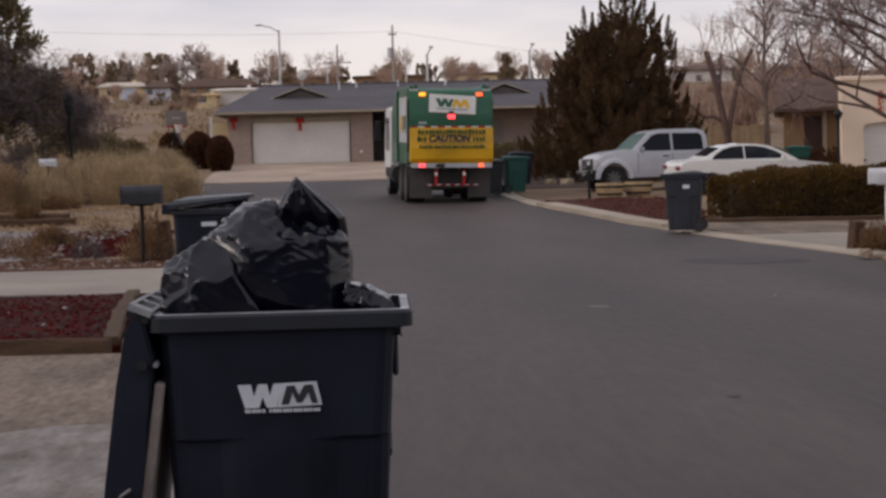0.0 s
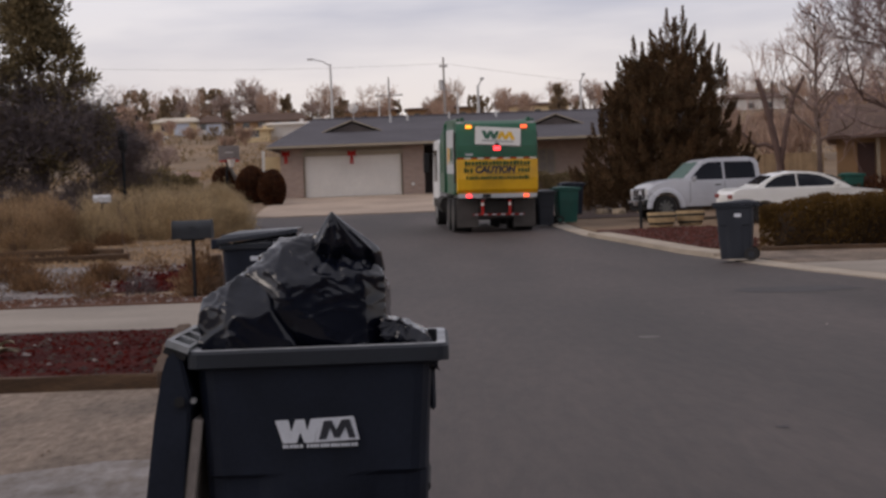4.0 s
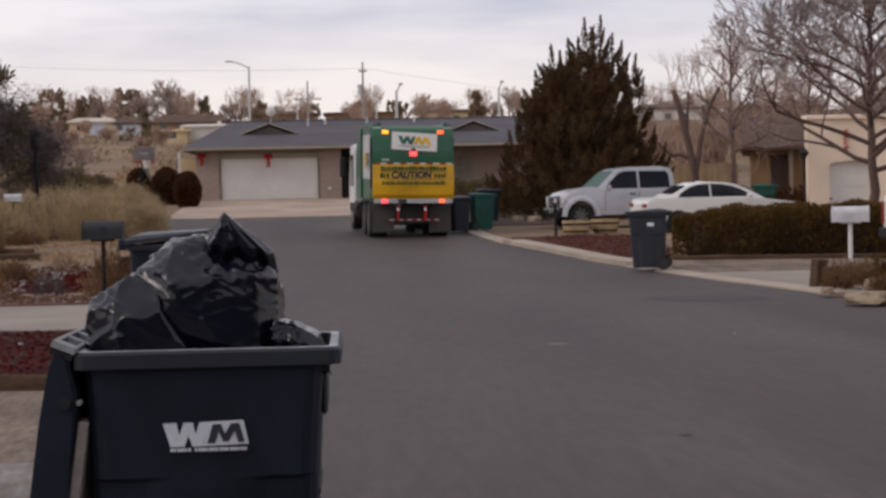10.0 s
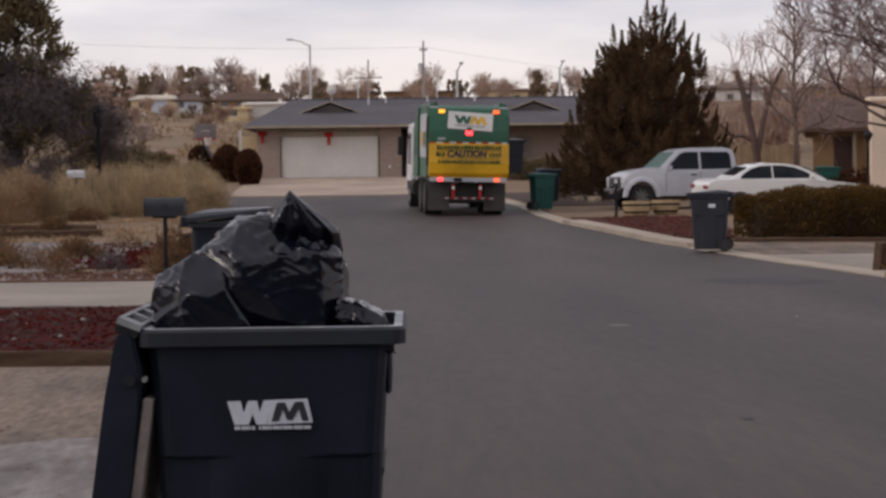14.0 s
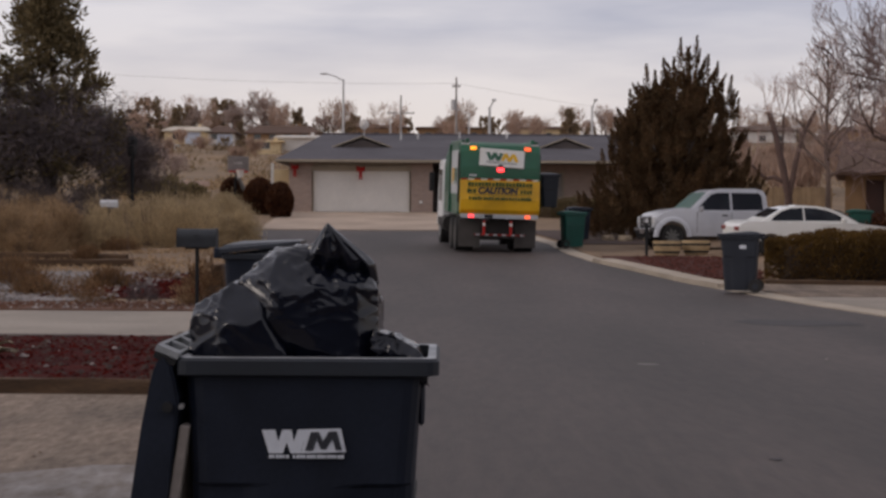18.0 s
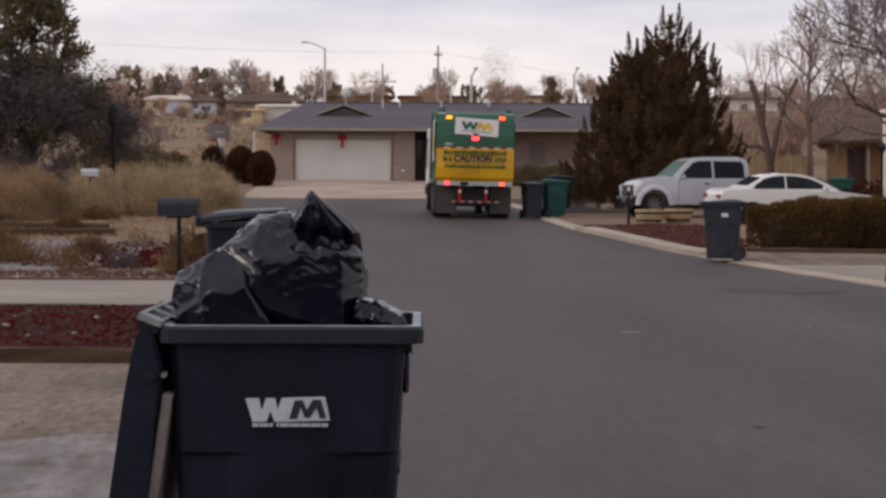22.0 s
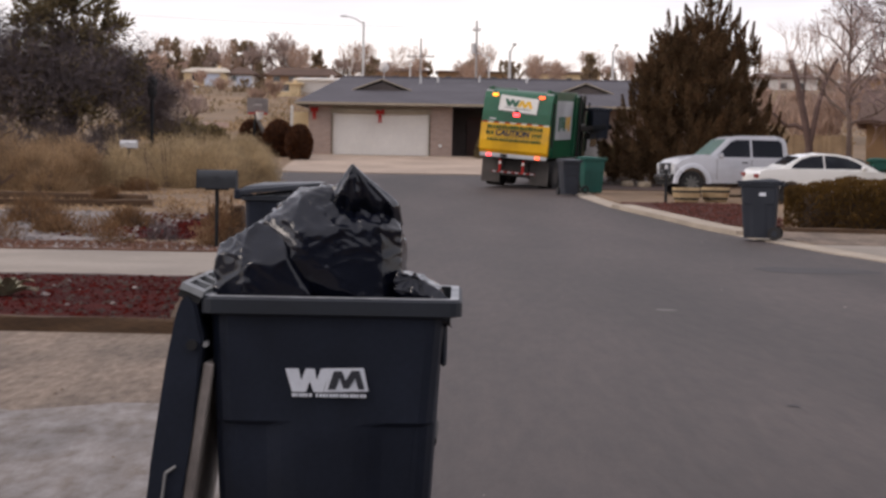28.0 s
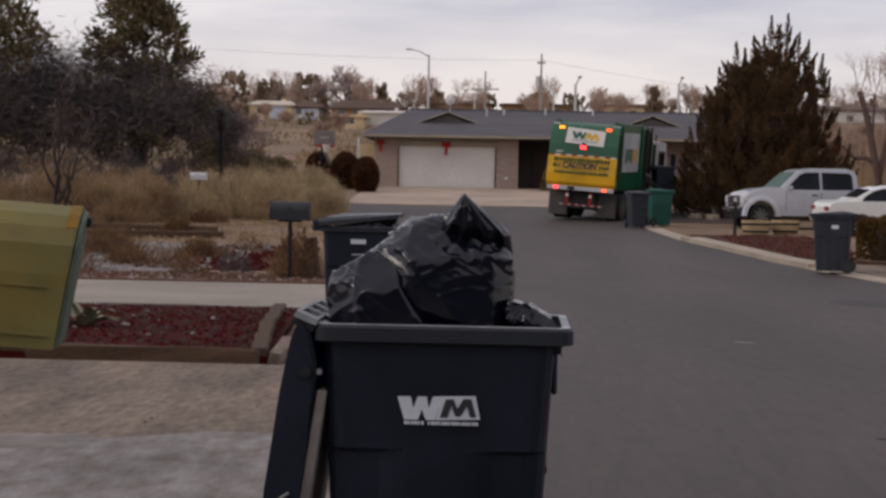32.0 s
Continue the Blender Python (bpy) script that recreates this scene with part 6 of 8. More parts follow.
        part("sill", box(1.4, 4.25, s * 0.9 - 0.05, s * 0.9 + 0.05, 0.40, 0.50, 0.02), BLACKTRIM, t)
        part("wheel_lip", rings_mesh([[(4.92 + r * math.cos(math.pi * k / 12), s * y, 0.4 + r * math.sin(math.pi * k / 12)) for k in range(13)] + [(4.92 + (r - 0.03) * math.cos(math.pi * k / 12), s * y, 0.4 + (r - 0.03) * math.sin(math.pi * k / 12)) for k in range(12, -1, -1)] for r, y in ((0.52, 0.95), (0.52, 0.99))]), paint, t)
        part("fender_flare", rings_mesh([[(4.92 + r * math.cos(math.pi * k / 12), s * y, 0.4 + r * math.sin(math.pi * k / 12)) for k in range(13)] for r, y in ((0.66, 0.965), (0.60, 1.01), (0.51, 1.02), (0.50, 0.97))], close=False, caps=False), paint, t)
        for x in (0.80, 4.92):
            car_wheel(t, x, s * 0.97, 0.4, 0.26, 9)
    return t


def sedan(m, paint, label, group="parked vehicles"):
    t = thing("sedan", m, label, "car", group)
    top = [(0.05, 0.50), (0.0, 0.62), (0.02, 0.86), (0.08, 0.97), (0.25, 1.03), (1.0, 1.05), (3.65, 0.98), (4.6, 0.86), (4.95, 0.72), (5.0, 0.5), (4.9, 0.3), (4.6, 0.26)]
    body = top + [(x, z - 0.08) for x, z in arch(4.0, 0.37, 0.34)][::-1] + [(x, z - 0.08) for x, z in arch(0.98, 0.37, 0.34)][::-1] + [(0.4, 0.32)]
    wide = lambda z: 0.92 - 0.06 * max(0, z - 0.8) - 0.08 * max(0, 0.5 - z)
    part("body", skin(body, wide, 0.07, 0.012), paint, t)
    cwide = lambda z: 0.84 - 0.42 * max(0, z - 1.0)
    cab = [(0.62, 1.0), (0.95, 1.18), (1.28, 1.36), (1.6, 1.45), (2.05, 1.49), (2.45, 1.475), (2.8, 1.41), (3.15, 1.27), (3.6, 1.02), (3.66, 0.96)]
    part("cabin", skin(cab, cwide, 0.05, 0.02), paint, t)
    side_panels("side_window", [(1.02, 1.05), (1.1, 1.16), (1.36, 1.325), (1.64, 1.405), (1.98, 1.43), (1.98, 1.05)], cwide, TINTGLASS, t)
    side_panels("side_window", [(2.03, 1.05), (2.03, 1.43), (2.35, 1.42), (2.7, 1.36), (3.0, 1.24), (3.3, 1.05)], cwide, TINTGLASS, t)
    for name, a, b in (("rear_window", (0.78, 1.05), (1.28, 1.37)), ("windscreen", (3.55, 1.06), (3.08, 1.34))):
        wa, wb = cwide(a[1]) - 0.1, cwide(b[1]) - 0.08
        dx = -0.012 if name == "rear_window" else 0.012
        part(name, rings_mesh([[(a[0] + d, -wa, a[1] + e), (a[0] + d, wa, a[1] + e), (b[0] + d, wb, b[1] + e), (b[0] + d, -wb, b[1] + e)] for d, e in ((0, 0), (dx, 0.02))]), TINTGLASS, t)
    for s in (-1, 1):
        part("tail_light", box(-0.03, 0.34, s * 0.74 - 0.16, s * 0.74 + 0.172, 0.76, 0.88, 0.02), TAILRED, t)
        part("headlight", box(4.72, 4.96, s * 0.68 - 0.16, s * 0.68 + 0.16, 0.62, 0.76, 0.03), CHROME, t)
        part("mirror", box(3.06, 3.2, s * 0.98 - 0.08, s * 0.98 + 0.08, 1.02, 1.14, 0.03), paint, t)
        for x in (0.98, 4.0):
            car_wheel(t, x, s * 0.90, 0.32, 0.2, 7)
    part("bumper", box(-0.07, 0.12, -0.84, 0.84, 0.42, 0.62, 0.04), paint, t)
    return t


pickup(pose(11.66, 55.3, land(55.3) + 0.03, 0, 0, 180 + 10) @ Matrix.Diagonal((0.95, 0.96, 1.0, 1)), SILVER, "silver crew-cab pickup truck parked on the drive", glass=TINTGLASS)
sedan(pose(8.5, 50.6, land(51) + 0.04, 1.5, 0, 5), WHITECAR, "white sedan parked behind the hedge")
WP = pickup(pose(11.36, 33.5, land(33.5) + 0.06, 0, 0, 5), WHITECAR, "white pickup truck parked on the drive before the hedge")
for k in range(6):
    part("badge_bar", box(0.0 + k * 0.08, 0.055 + k * 0.08, -0.985, -0.965, 0.98, 1.04), DARKINK, WP)
# ---- the refuse truck: rear at y 0, forward along +y ----
TRUCK_AT = (1.83, 51.1)
TK = thing("refuse_truck", pose(TRUCK_AT[0], TRUCK_AT[1], land(TRUCK_AT[1]) + 0.01), "green and yellow side-loading refuse truck", "refuse truck")


def across(profile, w, bm=None, edge=0.05):
    """An outline of (y, z) carried across the truck's width."""
    cy, cz = sum(p[0] for p in profile) / len(profile), sum(p[1] for p in profile) / len(profile)
    rings = []
    for x, sh in ((-w, 0.015), (-w + edge, 0.0), (w - edge, 0.0), (w, 0.015)):
        rings.append([(x, cy + (y - cy) * (1 - sh), cz + (z - cz) * (1 - sh)) for y, z in profile])
    return rings_mesh(rings, bm)


part("body_shell", across([(0.35, 1.12), (0.35, 3.29), (0.6, 3.35), (3.6, 3.35), (3.75, 3.25), (3.75, 1.12)], 1.17), TRUCKGREEN, TK)
part("tailgate", across([(0.0, 2.2), (0.02, 2.6), (0.10, 3.05), (0.20, 3.25), (0.36, 3.33), (0.42, 3.32), (0.42, 1.2), (0.02, 1.2)], 1.21), TRUCKGREEN, TK)
part("tailgate_panel", across([(-0.02, 1.17), (-0.10, 1.30), (-0.11, 1.62), (-0.055, 2.18), (0.03, 2.2), (0.03, 1.17)], 1.21), TRUCKYELLOW, TK, "yellow lower panel")
part("hopper", across([(3.8, 1.12), (3.8, 3.25), (4.0, 3.3), (5.3, 2.9), (5.5, 2.6), (5.5, 1.12)], 1.17), TRUCKGREEN, TK)
part("hopper_mouth", box(0.2, 1.1, 3.95, 5.2, 2.95, 3.2, 0.03), GRIMY, TK)
for s in (-1, 1):
    part("side_board", box(s * 1.175 - 0.012, s * 1.175 + 0.012, 0.9, 3.1, 1.75, 3.1, 0.01), TRUCKSIDE, TK, "white side board")
    for k in range(5):
        o = 1.2 + k * 0.34
        part("board_print", box(s * 1.19 - 0.003, s * 1.19 + 0.003, o, o + 0.24, 2.05 + (k % 2) * 0.1, 2.55), TRUCKGREEN if k < 3 else TRUCKYELLOW, TK)
    for y in (0.5, 3.4):
        part("side_rib", box(s * 1.2 - 0.03, s * 1.2 + 0.03, y, y + 0.12, 1.15, 3.31, 0.01), TRUCKGREEN, TK)
    part("top_rail", box(s * 1.12 - 0.04, s * 1.12 + 0.04, 0.35, 3.75, 3.33, 3.41, 0.01), TRUCKGREEN, TK)
    part("gate_hinge", box(s * 1.0 - 0.05, s * 1.0 + 0.05, 0.28, 0.5, 3.31, 3.45, 0.01), TRUCKGREEN, TK)
    part("mud_flap", box(s * 0.86 - 0.33, s * 0.86 + 0.33, 0.36, 0.385, 0.16, 1.0, 0.006), FLAP, TK, "dusty rubber flap")
    part("tail_lamp", box(s * 0.86 - 0.075, s * 0.86 + 0.075, -0.075, -0.04, 1.065, 1.15, 0.008), REDLAMP if s < 0 else ORANGELAMP, TK)
    part("top_lamp", box(s * 0.83 - 0.085, s * 0.83 + 0.085, 0.06, 0.2, 3.12, 3.21, 0.008), AMBER if s < 0 else ORANGELAMP, TK)
    part("guide_post", tube((s * 0.41 - 0.04, 0.0, 0.54), (s * 0.41 - 0.04, 0.0, 0.98), 0.04), REDBOW, TK)
    part("post_band", tube((s * 0.41 - 0.04, 0.0, 0.82), (s * 0.41 - 0.04, 0.0, 0.91), 0.043), WHITEPAINT, TK)
    part("frame_rail", box(s * 0.42 - 0.05, s * 0.42 + 0.05, 0.2, 7.4, 0.72, 0.98, 0.01), GRIMY, TK)
    for y in (1.35, 2.65):
        w = part("wheel", tube((s * 1.2, y, 0.5), (s * 0.66, y, 0.5), 0.5, n=28), RUBBER, TK)
        part("rim", tube((s * 1.205, y, 0.5), (s * 1.19, y, 0.5), 0.3, n=20), FLAP, w)
    w = part("wheel", tube((s * 1.18, 6.6, 0.5), (s * 0.88, 6.6, 0.5), 0.5, n=28), RUBBER, TK)
    part("rim", tube((s * 1.185, 6.6, 0.5), (s * 1.17, 6.6, 0.5), 0.3, n=20), STEEL, w)
    part("mirror_arm", tube((s * 1.15, 7.5, 2.35), (s * 1.42, 7.55, 2.35), 0.018), BLACKMETAL, TK)
    part("mirror", box(s * 1.43 - 0.09, s * 1.43 + 0.09, 7.5, 7.6, 1.75, 2.4, 0.02), BLACKTRIM, TK)
    part("cab_door", box(s * 1.185 - 0.012, s * 1.185 + 0.012, 5.95, 7.25, 0.9, 2.6, 0.01), CABWHITE, TK)
    part("cab_window", box(s * 1.2 - 0.006, s * 1.2 + 0.006, 6.08, 7.12, 1.45, 2.5, 0.004), TINTGLASS, TK)
    part("cab_step", box(s * 1.19 - 0.02, s * 1.19 + 0.02, 6.0, 7.2, 0.62, 0.9, 0.01), GRIMY, TK)
part("cab", across([(5.7, 0.7), (5.7, 2.75), (5.9, 2.85), (7.3, 2.8), (7.7, 1.9), (7.75, 0.6)], 1.18), CABWHITE, TK)
part("windscreen", box(-1.0, 1.0, -0.02, 0.02, -0.45, 0.4, 0.01, m=pose(0, 7.55, 2.3, 24, 0, 0)), TINTGLASS, TK)
part("crossbar", box(-0.74, 0.80, 0.0, 0.06, 0.525, 0.57, 0.006), REFLECT, TK, "red reflective bar")
for k in range(6):
    part("bar_band", box(-0.70 + k * 0.27, -0.58 + k * 0.27, -0.004, 0.0, 0.53, 0.565), TRUCKSIDE, TK)
part("underrun_guard", box(-0.5, 0.5, 0.3, 0.4, 0.42, 0.98, 0.02), GRIMY, TK)
part("rear_axle", tube((-0.8, 1.35, 0.5), (0.8, 1.35, 0.5), 0.16), GRIMY, TK)
part("front_axle", tube((-0.9, 6.6, 0.5), (0.9, 6.6, 0.5), 0.12), GRIMY, TK)
part("light_bar", box(-1.18, 1.18, -0.045, 0.0, 1.045, 1.175, 0.006), TRUCKSIDE, TK, "pale light bar")
part("plate", box(-0.45, -0.2, -0.055, -0.046, 1.06, 1.16, 0.003), BLACKTRIM, TK)
for k in range(12):
    x0 = -1.18 + k * 0.197
    part("reflector", box(x0, x0 + 0.19, -0.01, 0.0, 2.205, 2.245), (REDBOW, WHITEPAINT)[k % 2], TK)
part("stop_lamp", box(-0.1, 0.1, -0.04, 0.01, 2.46, 2.58, 0.01), REDLAMP, TK, "lit red lamp")
part("stop_lamp_hood", box(-0.07, 0.07, -0.03, 0.02, 2.585, 2.68, 0.01), BLACKTRIM, TK)
tilt = pose(0, 0.055, 2.86, -11, 0, 0)
sign = part("sign_board", box(-0.68, 0.68, -0.03, 0.0, -0.26, 0.28, 0.012, m=tilt @ pose(0.04, 0, 0, 0, 3.5, 0)), WHITEPAINT, TK, "white sign board")


def on_sign(pts, material):
    bm = poly_prism(pts, "y", -0.038, -0.0305)
    bmesh.ops.transform(bm, matrix=tilt @ pose(0.04, 0, 0, 0, 3.5, 0), verts=bm.verts[:])
    part("sign_shape", bm, material, sign)


on_sign([(-0.50, 0.16), (-0.38, 0.16), (-0.33, 0.04), (-0.28, 0.16), (-0.17, 0.16), (-0.12, 0.04), (-0.07, 0.16), (0.03, 0.16), (-0.06, -0.08), (-0.17, -0.08), (-0.22, 0.04), (-0.27, -0.08), (-0.39, -0.08)], TRUCKGREEN)
on_sign([(-0.03, -0.08), (0.06, 0.16), (0.16, 0.16), (0.22, 0.03), (0.29, 0.16), (0.40, 0.16), (0.51, -0.08), (0.40, -0.08), (0.34, 0.05), (0.27, -0.08), (0.18, -0.08), (0.11, 0.05), (0.07, -0.08)], SIGNGOLD)
for k in range(14):
    on_sign([(-0.47 + k * 0.067, -0.15), (-0.42 + k * 0.067, -0.15), (-0.42 + k * 0.067, -0.125), (-0.47 + k * 0.067, -0.125)], DARKINK)
# lettering on the yellow panel: one word can be read, the rest are bars
WARN = mat("dark_green_lettering", (0.015, 0.05, 0.018), (0.06, 0.11, 0.02), rough=0.6, scale=30, big=4, stain=0.4)
word = bpy.data.curves.new("warning_word", "FONT")
word.body, word.size, word.extrude, word.offset, word.align_x = "CAUTION", 0.265, 0.004, 0.014, "CENTER"
word.shear = 0.15
word.materials.append(DARKINK)
wo = new("warning_word", word)
wo.parent = TK
wo.matrix_basis = pose(-0.08, -0.103, 1.80, 84.5, 0, 0)
for row, (z, n, h, x0, x1, y0) in enumerate(((2.02, 19, 0.13, -0.98, 1.0, -0.084), (1.60, 22, 0.11, -0.94, 0.98, -0.122), (1.80, 3, 0.14, -1.0, -0.72, -0.103), (1.80, 4, 0.14, 0.62, 1.0, -0.103))):
    rr = random.Random(row)
    for k in range(n):
        u = x0 + k * (x1 - x0) / n
        part("warning_bar", box(u, u + (x1 - x0) / n * rr.uniform(0.55, 0.85), y0, y0 + 0.034, z, z + h * rr.uniform(0.75, 1)), WARN, TK)
for z, wd in ((1.985, 0.98), (1.755, 0.9)):
    part("warning_rule", box(-wd, wd, -0.098 if z > 1.9 else -0.112, -0.07, z, z + 0.012), WARN, TK)
for s in (-1, 1):
    part("gate_edge", box(s * 1.195 - 0.02, s * 1.195 + 0.02, -0.03, 0.04, 1.2, 2.2, 0.01), TRUCKYELLOW, TK)
    part("gate_ram", tube((s * 1.235, 0.25, 1.5), (s * 1.235, 0.32, 3.0), 0.035, n=10), GRIMY, TK)
    part("corner_trim", box(s * 1.06 - 0.12, s * 1.06 + 0.12, 0.24, 0.34, 3.26, 3.315, 0.01), TRUCKSIDE, TK)
for y in (4.05, 4.62):
    part("arm_rail", box(1.17, 1.26, y, y + 0.1, 0.95, 3.32, 0.01), GRIMY, TK, "dark upright rail of the lifting arm")
part("hose", tube((1.2, 5.45, 1.3), (1.2, 5.5, 3.1), 0.03, n=8), BLACKTRIM, TK)
part("number_print", box(-0.95, -0.72, 0.005, 0.012, 2.31, 2.37), TRUCKSIDE, TK)
part("step", box(-1.25, -0.95, 3.3, 3.8, 1.0, 1.08, 0.02), STEEL, TK)
part("fuel_tank", tube((-1.05, 4.0, 0.75), (-1.05, 5.3, 0.75), 0.28, n=18), GRIMY, TK)
part("exhaust_stack", tube((0.95, 5.6, 1.0), (0.95, 5.6, 3.4), 0.06), STEEL, TK)
# the lifting arm, turning on its shoulder
ARM_AT = (0.35, 4.35, 1.95)
ARM = part("lift_arm", box(0.0, 1.55, -0.09, 0.09, -0.1, 0.1, 0.03), GRIMY, TK, "dark hydraulic arm")
ARM.matrix_basis = pose(*ARM_AT)
part("grip_bar", box(1.45, 1.6, -0.42, 0.42, -0.09, 0.09, 0.02), BLACKMETAL, ARM)
for s in (-1, 1):
    part("grip_claw", box(1.5, 1.95, s * 0.38 - 0.05, s * 0.38 + 0.05, -0.1, 0.1, 0.03), BLACKMETAL, ARM)
part("ram", tube((0.1, 0.0, 0.14), (1.1, 0.0, 0.16), 0.04), STEEL, ARM)


# ---- the brick house at the end of the street ----
HZ = 1.78
HOUSE = thing("brick_house", pose(0, 0, 0), "low tan brick house with grey hipped roof and white garage", "house")
for x0, x1 in ((-7.7, -6.5), (-1.62, -0.48), (2.2, 5.3), (6.2, 14.0)):
    part("wall", box(x0, x1, 86.0 if x1 < 0 else 87.2, 86.3 if x1 < 0 else 87.5, HZ - 0.5, 4.42), BRICK, HOUSE)
part("wall", box(5.3, 6.2, 87.2, 87.5, HZ - 0.5, 2.6), BRICK, HOUSE)
part("wall", box(5.3, 6.2, 87.2, 87.5, 3.95, 4.42), BRICK, HOUSE)
part("wall", box(-6.5, -1.62, 86.05, 86.3, 4.12, 4.42), FASCIA, HOUSE)
part("wall", box(-7.7, -7.4, 86.3, 98, HZ - 0.5, 4.42), BRICK, HOUSE)
part("wall", box(13.7, 14.0, 87.5, 98, HZ - 0.5, 4.42), BRICK, HOUSE)
part("wall", box(-7.4, 13.7, 97.7, 98, HZ - 0.5, 4.42), BRICK, HOUSE)
part("porch_wall", box(-0.48, 2.2, 88.6, 88.8, HZ - 0.3, 4.42), SHADEWALL, HOUSE, "porch wall with the recess's shade in its colour")
part("porch_side", box(-0.6, -0.48, 86.3, 88.6, HZ - 0.3, 4.42), SHADEWALL, HOUSE)
part("porch_side", box(2.2, 2.32, 87.5, 88.6, HZ - 0.3, 4.42), SHADEWALL, HOUSE)
gd = part("garage_door", box(-6.46, -1.66, 86.12, 86.2, HZ, 3.90), GARAGEWHITE, HOUSE, "white sectional garage door")
for k in range(4):
    for j in range(8):
        part("door_panel", box(-6.40 + j * 0.592, -5.87 + j * 0.592, 86.112, 86.125, HZ + 0.06 + k * 0.525, HZ + 0.50 + k * 0.525, 0.004), GARAGEWHITE, gd)
part("lintel", box(-6.6, -1.55, 85.97, 86.1, 3.90, 4.13), FASCIA, HOUSE, "tan lintel board")
part("door_frame", box(-6.55, -6.46, 86.0, 86.2, HZ, 3.95), FASCIA, HOUSE)
part("door_frame", box(-1.66, -1.57, 86.0, 86.2, HZ, 3.95), FASCIA, HOUSE)
part("front_door", box(0.25, 1.15, 88.5, 88.58, HZ, 3.9, 0.01), DARKWOOD, HOUSE, "dark red-brown front door")
BLIND = mat("greyed_blinds", (0.30, 0.265, 0.235), (0.22, 0.19, 0.17), rough=0.5, scale=6, big=1, stain=0.2)
win = part("window", box(5.36, 6.14, 87.3, 87.36, 2.64, 3.92), BLIND, HOUSE, "window with greyed blinds")
part("window_frame", box(5.38, 6.12, 87.25, 87.31, 3.25, 3.3), FASCIA, win)
for x0, x1, z0, z1 in ((5.3, 5.38, 2.6, 3.95), (6.12, 6.2, 2.6, 3.95), (5.38, 6.12, 2.6, 2.68), (5.38, 6.12, 3.87, 3.95), (5.72, 5.78, 2.68, 3.87)):
    part("window_frame", box(x0, x1, 87.22, 87.32, z0, z1), FASCIA, win)
ev, rg = 4.45, 6.02
rv = [(-8.3, 85.2, ev), (14.6, 85.2, ev), (14.6, 98.8, ev), (-8.3, 98.8, ev), (-6.4, 92, rg), (12.7, 92, rg)]
lo = [(x, y, z - 0.14) for x, y, z in rv[:4]]
roof = raw("roof", rv + lo, [(0, 1, 5, 4), (1, 2, 5), (2, 3, 4, 5), (3, 0, 4), (6, 9, 8, 7), (0, 6, 7, 1), (1, 7, 8, 2), (2, 8, 9, 3), (3, 9, 6, 0)], SHINGLE, HOUSE, "dark grey shingle roof")
part("fascia_board", box(-8.34, 14.64, 85.15, 85.2, ev - 0.13, ev - 0.01), FASCIA, roof)
part("ridge_cap", tube((-6.4, 92, rg + 0.01), (12.7, 92, rg + 0.01), 0.07, n=6), SHINGLE, roof)
for cx, hw, pk in ((-4.15, 1.42, 5.72), (6.35, 1.3, 5.68)):
    z0, gy = 5.2, 88.35
    g = raw("gable", [(cx - hw, gy, z0), (cx + hw, gy, z0), (cx, gy, pk), (cx, 92.0, pk)], [(0, 2, 3), (2, 1, 3)], SHINGLE, roof)
    part("gable_vent", poly_prism([(cx - hw * 0.82, z0 - 0.02), (cx + hw * 0.82, z0 - 0.02), (cx, pk - 0.1)], "y", gy + 0.03, gy + 0.08), SHADEWALL, roof, "dark louvred vent")
    for s in (-1, 1):
        part("barge_board", box(-0.02, math.hypot(hw, pk - z0) + 0.12, -0.03, 0.03, -0.03, 0.03, m=Matrix.Translation((cx, gy - 0.03, pk + 0.03)) @ Matrix.Rotation(math.atan2(pk - z0, hw), 4, "Y") if s > 0 else Matrix.Translation((cx, gy - 0.03, pk + 0.03)) @ Matrix.Rotation(math.pi - math.atan2(pk - z0, hw), 4, "Y")), FASCIA, roof)
for x, y, z, h in ((-2.2, 90.5, 5.6, 0.5), (-1.3, 90.8, 5.75, 0.3), (0.9, 91, 5.8, 0.35), (3.4, 91, 5.8, 0.3)):
    part("vent_pipe", tube((x, y, z), (x, y, z + h), 0.06), GALV, roof)
part("wall_lamp", box(-1.15, -1.0, 85.9, 86.0, 2.28, 2.42, 0.02), WHITEPAINT, HOUSE)
side = part("lean_to_wall", box(-8.7, -7.75, 88.0, 88.2, HZ - 0.3, 4.0), CREAM, HOUSE, "cream side wall")
part("lean_to_post", box(-8.75, -8.62, 87.5, 87.62, HZ - 0.3, 4.3), WHITEPAINT, HOUSE)


def bow(x, y, z, s):
    t = thing("ribbon_bow", pose(x, y, z), "red ribbon bow hung on the house front", "decoration", "red bows")
    for k in (-1, 1):
        part("loop", rings_mesh([[(k * u * s * 0.72, -0.02 + 0.05 * math.sin(u * 3.1), v * s * (0.4 + u * 0.7) - 0.1 * s * u) for v in (-0.5, 0.5)] + [(k * u * s * 0.72, 0.03, v * s * (0.4 + u * 0.7) - 0.1 * s * u) for v in (0.5, -0.5)] for u in (0.02, 0.5, 1.0)]), REDBOW, t)
        part("tail", rings_mesh([[(k * (0.08 + u * 0.12) * s + d * s, e, -u * 2.0 * s) for d, e in ((-0.13, -0.01), (0.13, -0.01), (0.13, 0.01), (-0.13, 0.01))] for u in (0.0, 1.0)]), REDBOW, t)
    part("knot", box(-0.2 * s, 0.2 * s, -0.04, 0.04, -0.2 * s, 0.2 * s, 0.02), REDBOW, t)


bow(-4.1, 85.9, 4.02, 0.28)
bow(-7.4, 85.9, 4.1, 0.26)
